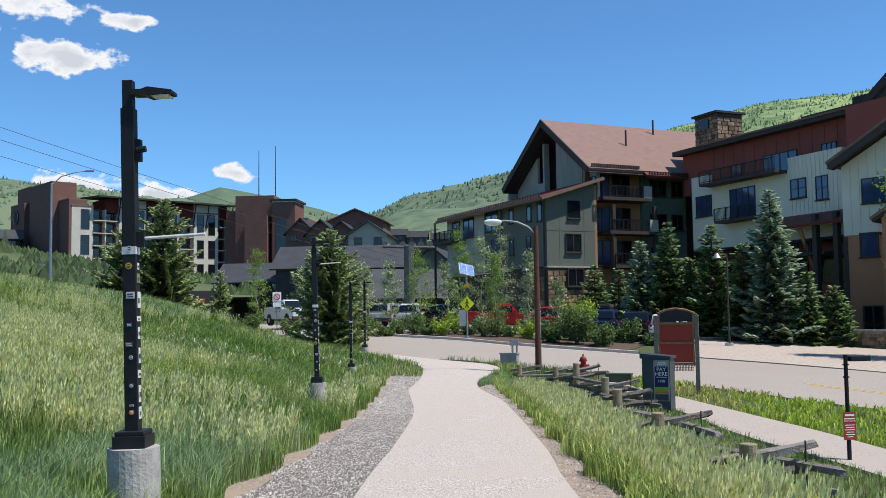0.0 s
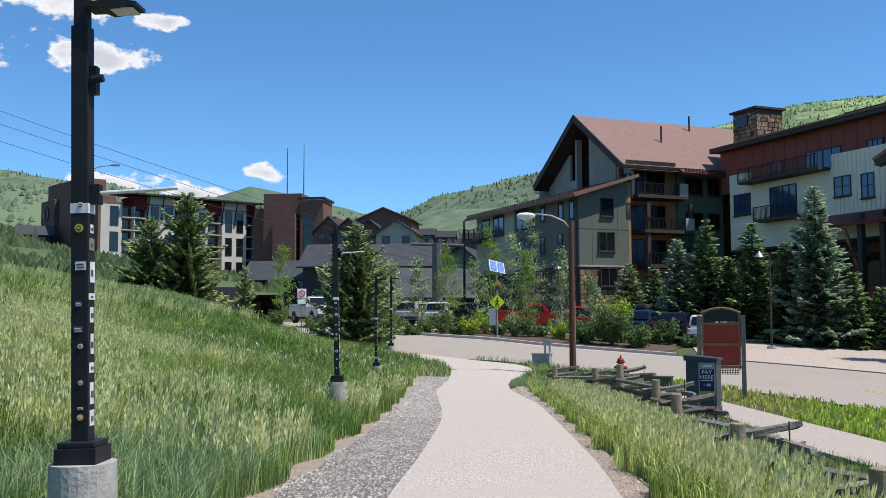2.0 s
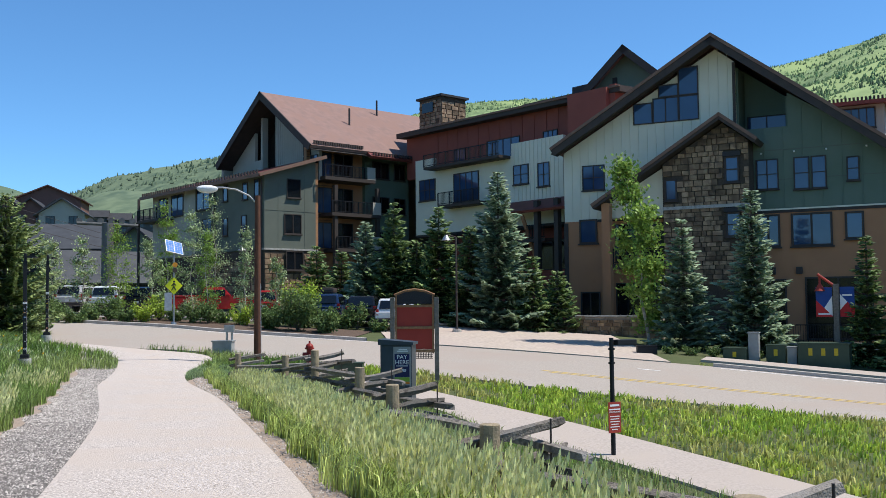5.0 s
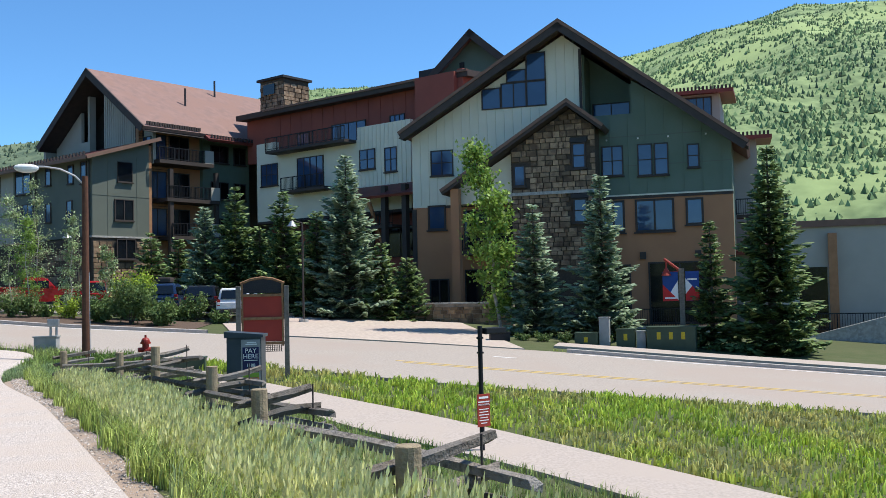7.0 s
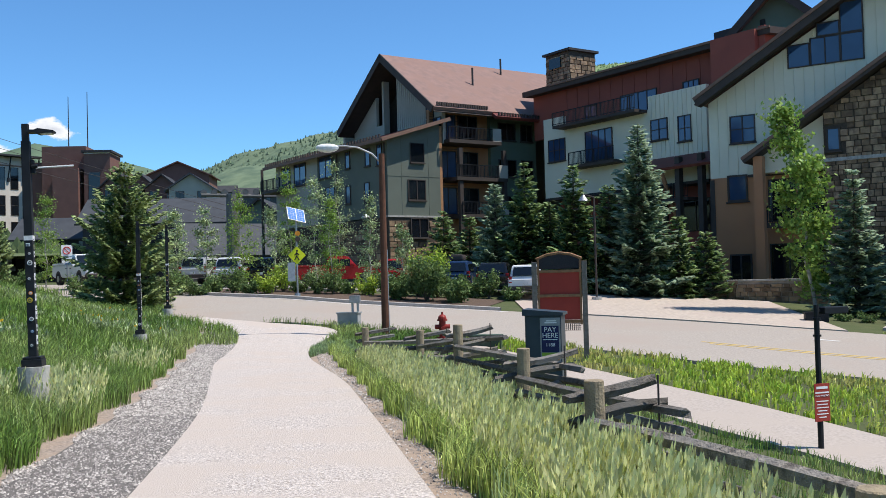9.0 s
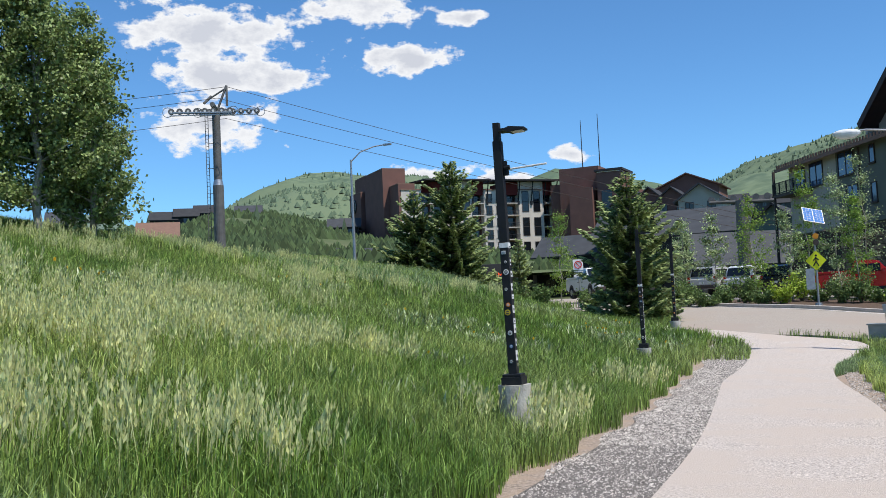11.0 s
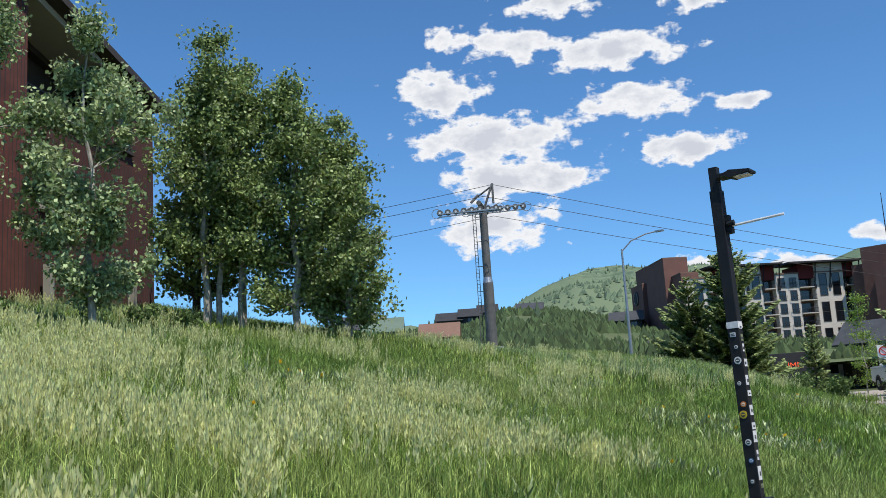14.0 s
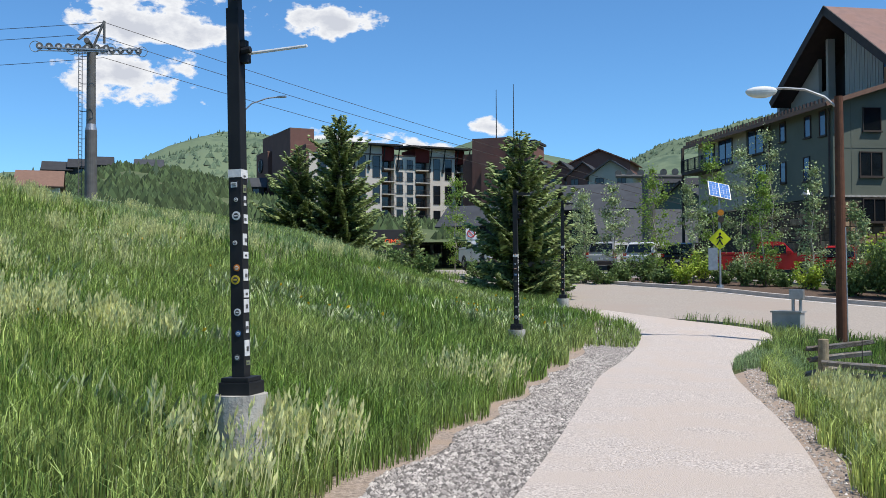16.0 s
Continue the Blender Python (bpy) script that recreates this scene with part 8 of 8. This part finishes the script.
def vehicle(x, y, bearing, kind, paint, label, z=None, rack=False):
    """A car or pickup: nose along local +x; length, waist and roof by kind."""
    zz = (float(road_z(x, y)) + 0.05) if z is None else z
    g = thing("pickup_truck" if kind == "pickup" else "suv", pose(x, y, zz, 0, 0, 90 - bearing), label, "vehicle", "vehicles")
    if kind == "pickup":
        L, W, H = 5.7, 1.98, 1.92
        low = [(-2.85, 0.55), (-2.85, 1.22), (-0.72, 1.26), (1.15, 1.26), (2.70, 1.16), (2.85, 1.0), (2.85, 0.50), (2.3, 0.42), (-2.6, 0.45)]
        cab = [(-0.72, 1.26), (-0.60, 1.88), (-0.35, 1.92), (0.45, 1.90), (0.70, 1.82), (1.22, 1.26)]
    else:
        L, W, H = 4.8, 1.9, 1.75
        low = [(-2.38, 0.50), (-2.42, 0.95), (-2.32, 1.12), (1.05, 1.10), (2.25, 0.98), (2.40, 0.80), (2.38, 0.42), (1.9, 0.35), (-2.1, 0.38)]
        cab = [(-2.32, 1.10), (-2.12, 1.66), (-1.75, 1.74), (0.15, 1.74), (0.40, 1.66), (1.10, 1.10)]
    bm = prism(bmesh.new(), low, -W / 2, W / 2)
    bmesh.ops.bevel(bm, geom=[e for e in bm.edges if abs(e.verts[0].co.y - e.verts[1].co.y) < 0.01], offset=0.07, segments=2, affect="EDGES")
    part("body", bm, paint, g)
    bm = prism(bmesh.new(), cab, -W / 2 + 0.1, W / 2 - 0.1)
    for v in bm.verts:
        if v.co.z > 1.4:
            v.co.y *= 0.86
    bmesh.ops.bevel(bm, geom=list(bm.edges), offset=0.05, segments=2, affect="EDGES")
    part("cabin", bm, paint, g)
    # side and end glass, set on the cabin
    for s in (-1, 1):
        ys = s * (W / 2 - 0.165)
        if kind == "pickup":
            panes = [(-0.55, 0.12, 1.32, 1.76), (0.18, 0.80, 1.32, 1.76)]
        else:
            panes = [(-2.0, -1.3, 1.18, 1.6), (-1.22, -0.4, 1.18, 1.62), (-0.32, 0.55, 1.18, 1.62)]
        for x0, x1, z0, z1 in panes:
            m = Matrix.Translation((0, ys, 0)) @ pose(0, 0, 0, s * 12, 0, 0)
            part("side_glass", B(x0, x1, -0.03, 0.03, z0 * 0.98, z1 * 0.98, Matrix.Translation((0, s * 0.36, 0)) @ m), M_DARKGLASS, g)
        part("mirror", B(0.85, 1.05, ys + s * 0.05 - 0.08, ys + s * 0.25, 1.18, 1.38, bevel=0.03), paint, g)
        for hx in ((-0.45, 0.3) if kind == "pickup" else (-1.0, -0.1)):
            part("door_handle", B(hx, hx + 0.2, s * W / 2 - 0.02, s * W / 2 + 0.025, 0.98, 1.03), M_TRIM, g)
    fx0, fx1 = (0.72, 1.20) if kind == "pickup" else (0.43, 1.08)
    bm = bmesh.new()
    slab(bm, (fx0, -0.72, 1.80 if kind == "pickup" else 1.64), (fx1, -0.80, 1.30 if kind == "pickup" else 1.14), (fx1, 0.80, 1.30 if kind == "pickup" else 1.14), (fx0, 0.72, 1.80 if kind == "pickup" else 1.64), 0.03)
    ws = part("windscreen", bm, M_DARKGLASS, g)
    ws.location.x = 0.03
    ws.location.z = 0.02
    if kind == "pickup":
        part("rear_window", B(-0.72, -0.66, -0.65, 0.65, 1.36, 1.78), M_DARKGLASS, g)
        part("bed_floor", B(-2.75, -0.8, -0.82, 0.82, 1.262, 1.268), M_TRIM, g)
        for s in (-1, 1):
            part("bed_rail", B(-2.83, -0.75, s * 0.9 - 0.08, s * 0.9 + 0.08, 1.24, 1.36, bevel=0.03), paint, g)
    else:
        bm = bmesh.new()
        slab(bm, (-2.36, -0.7, 1.16), (-2.18, -0.64, 1.62), (-2.18, 0.64, 1.62), (-2.36, 0.7, 1.16), 0.02)
        rw = part("rear_window", bm, M_DARKGLASS, g)
        rw.location.x = -0.03
    e = L / 2
    for s in (-1, 1):
        part("headlight", B(e - 0.16, e + 0.01, s * 0.72 - 0.17, s * 0.72 + 0.17, 0.78, 0.98, bevel=0.03), M_HEADL, g)
        part("tail_light", B(-e - 0.01, -e + 0.1, s * 0.82 - 0.09, s * 0.82 + 0.09, 0.78, 1.12, bevel=0.02), M_TAIL, g)
    part("grille", B(e - 0.05, e + 0.015, -0.5, 0.5, 0.68, 1.0, bevel=0.02), M_TRIM, g)
    part("front_bumper", B(e - 0.2, e + 0.06, -W / 2 + 0.02, W / 2 - 0.02, 0.40, 0.64, bevel=0.05), M_TRIM, g)
    part("rear_bumper", B(-e - 0.06, -e + 0.18, -W / 2 + 0.02, W / 2 - 0.02, 0.40, 0.62, bevel=0.05), M_TRIM, g)
    part("plate", B(-e - 0.075, -e - 0.06, -0.16, 0.16, 0.66, 0.80), M_STICKW, g)
    for wx in (-L * 0.30, L * 0.315):
        for s in (-1, 1):
            wy = s * (W / 2 - 0.12)
            part("wheel_arch", T((wx, wy - 0.13, 0.42), (wx, wy + 0.13, 0.42), 0.46, seg=20), M_TRIM, g)
            w = part("wheel", T((wx, wy - 0.14, 0.37), (wx, wy + 0.14, 0.37), 0.37, seg=20), M_TYRE, g)
            part("rim", T((wx, wy + s * 0.10, 0.37), (wx, wy + s * 0.15, 0.37), 0.23, 0.2, 14), M_RIM, w)
    if rack:
        part("roof_box", B(-1.5, 0.1, -0.42, 0.42, 1.80, 2.12, bevel=0.12), M_TRIM, g)
    return g


P_WHITE, P_BLUE, P_BLACK, P_RED, P_SILVER = (car_paint("white_car_paint", (0.75, 0.75, 0.74)), car_paint("blue_car_paint", (0.02, 0.045, 0.11)), car_paint("black_car_paint", (0.015, 0.016, 0.02)),
                                            car_paint("red_car_paint", (0.42, 0.02, 0.02)), car_paint("silver_car_paint", (0.5, 0.5, 0.5)))
vehicle(10.2, 66.6, 18, "suv", P_BLUE, "dark blue parked SUV with a roof box", rack=True)
vehicle(12.0, 64.6, 18, "suv", P_BLACK, "black parked SUV seen from behind")
vehicle(13.3, 62.3, 18, "suv", P_WHITE, "white parked SUV seen from behind")
vehicle(3.4, 72.0, 100, "pickup", P_RED, "red pickup truck parked behind young trees")
vehicle(7.0, 71.5, 15, "suv", P_RED, "red parked SUV behind young trees")
vehicle(-0.9, 74.6, 15, "suv", P_BLACK, "black parked SUV behind the shrubs")
vehicle(-3.0, 75.2, 15, "suv", P_WHITE, "white parked SUV behind the shrubs")
vehicle(-5.2, 76.0, 15, "suv", P_SILVER, "silver parked SUV behind the shrubs")
vehicle(-12.6, 74.5, 148, "pickup", P_WHITE, "white crew-cab pickup truck on the road")


def pedestrian_lamp(x, y, h):
    g = thing("street_lamp", pose(x, y, land1(x, y)), "slim dark street lamp with a bell shade", "street lamp", "street lamps")
    part("pole", T((0, 0, -0.3), (0, 0, h), 0.06, 0.05, 10), M_TRIM, g)
    part("arm", T((0, 0, h), (-0.6, 0, h + 0.15), 0.03, seg=6), M_TRIM, g)
    part("shade", T((-0.6, 0, h - 0.2), (-0.6, 0, h + 0.12), 0.28, 0.06, 14), M_STEEL, g)
    part("base", T((0, 0, -0.1), (0, 0, 0.2), 0.3, 0.26, 12), M_CONC, g)


pedestrian_lamp(16.6, 60.5, 5.6)
pedestrian_lamp(5.6, 70.0, 4.6)


# ---- gravel beside the path ----
def gravel():
    rng = np.random.default_rng(15)
    xs = rng.uniform(-3.4, -1.2, 130000)
    ys = -3 + 53 * rng.uniform(0, 1, 130000) ** 1.3
    lx = np.interp(ys, GRAV_L[:, 1], GRAV_L[:, 0]) + 0.12 + 0.1 * np.sin(ys * 2.1)
    rx = np.interp(ys, PATH_L[:, 1], PATH_L[:, 0]) - 0.01
    k = (xs > lx) & (xs < rx)
    xs, ys = xs[k], ys[k]
    # sparser stones on the bare strip across the path
    ex = rng.uniform(0.9, 1.7, 8000)
    ey = 5 + 39 * rng.uniform(0, 1, 8000) ** 1.5
    k = (ex > np.interp(ey, PATH_R[:, 1], PATH_R[:, 0]) + 0.02) & (ex < np.interp(ey, GRAV_R[:, 1], GRAV_R[:, 0]) + 0.05)
    xs, ys = np.r_[xs, ex[k]], np.r_[ys, ey[k]]
    n = len(xs)
    z = land(xs, ys) + 0.03
    s = rng.uniform(0.009, 0.027, n) * np.where(ys > 25, 1.5, 1.0) * np.where(xs > 0, 0.6, 1.0)
    base = np.array([(1, 0, 0), (0, 1, 0), (-1, 0, 0), (0, -1, 0), (0, 0, 0.75)])
    a = rng.uniform(0, 6.283, n)
    ca, sa = np.cos(a), np.sin(a)
    sx, sy = rng.uniform(0.8, 1.4, n), rng.uniform(0.6, 1.0, n)
    v = np.empty((n, 5, 3))
    for q, (bx, by, bz) in enumerate(base):
        jx, jy = bx * sx * rng.uniform(0.8, 1.2, n), by * sy * rng.uniform(0.8, 1.2, n)
        off = rng.uniform(-0.35, 0.35, n) if q == 4 else 0
        v[:, q, 0] = xs + s * (jx * ca - jy * sa + off)
        v[:, q, 1] = ys + s * (jx * sa + jy * ca + off)
        v[:, q, 2] = z + s * bz - (0.004 if q < 4 else 0)
    me = bpy.data.meshes.new("gravel")
    me.vertices.add(n * 5)
    me.vertices.foreach_set("co", v.astype(np.float32).ravel())
    o = (np.arange(n) * 5)[:, None]
    lp = np.concatenate([o + np.array(t) for t in ((0, 1, 4), (1, 2, 4), (2, 3, 4), (3, 0, 4))], 1).astype(np.int32)
    me.loops.add(n * 12)
    me.loops.foreach_set("vertex_index", lp.ravel())
    me.polygons.add(n * 4)
    me.polygons.foreach_set("loop_start", np.arange(0, n * 12, 3, dtype=np.int32))
    me.polygons.foreach_set("loop_total", np.full(n * 4, 3, np.int32))
    me.materials.append(M_GRAVEL)
    me.update()
    me.validate()
    tagged(new("gravel", me), "loose grey gravel beside the footpath", "gravel", kind="stuff")
    tagged(ribbon("shaded_gravel_bed", GRAV_L + np.array([0.18, 0]), PATH_L[:len(PATH_L) - 8], 0.034, M_BED, 160, 6), "gravel bed beside the footpath, darkened as shadow between the stones", "gravel", kind="structure")


gravel()
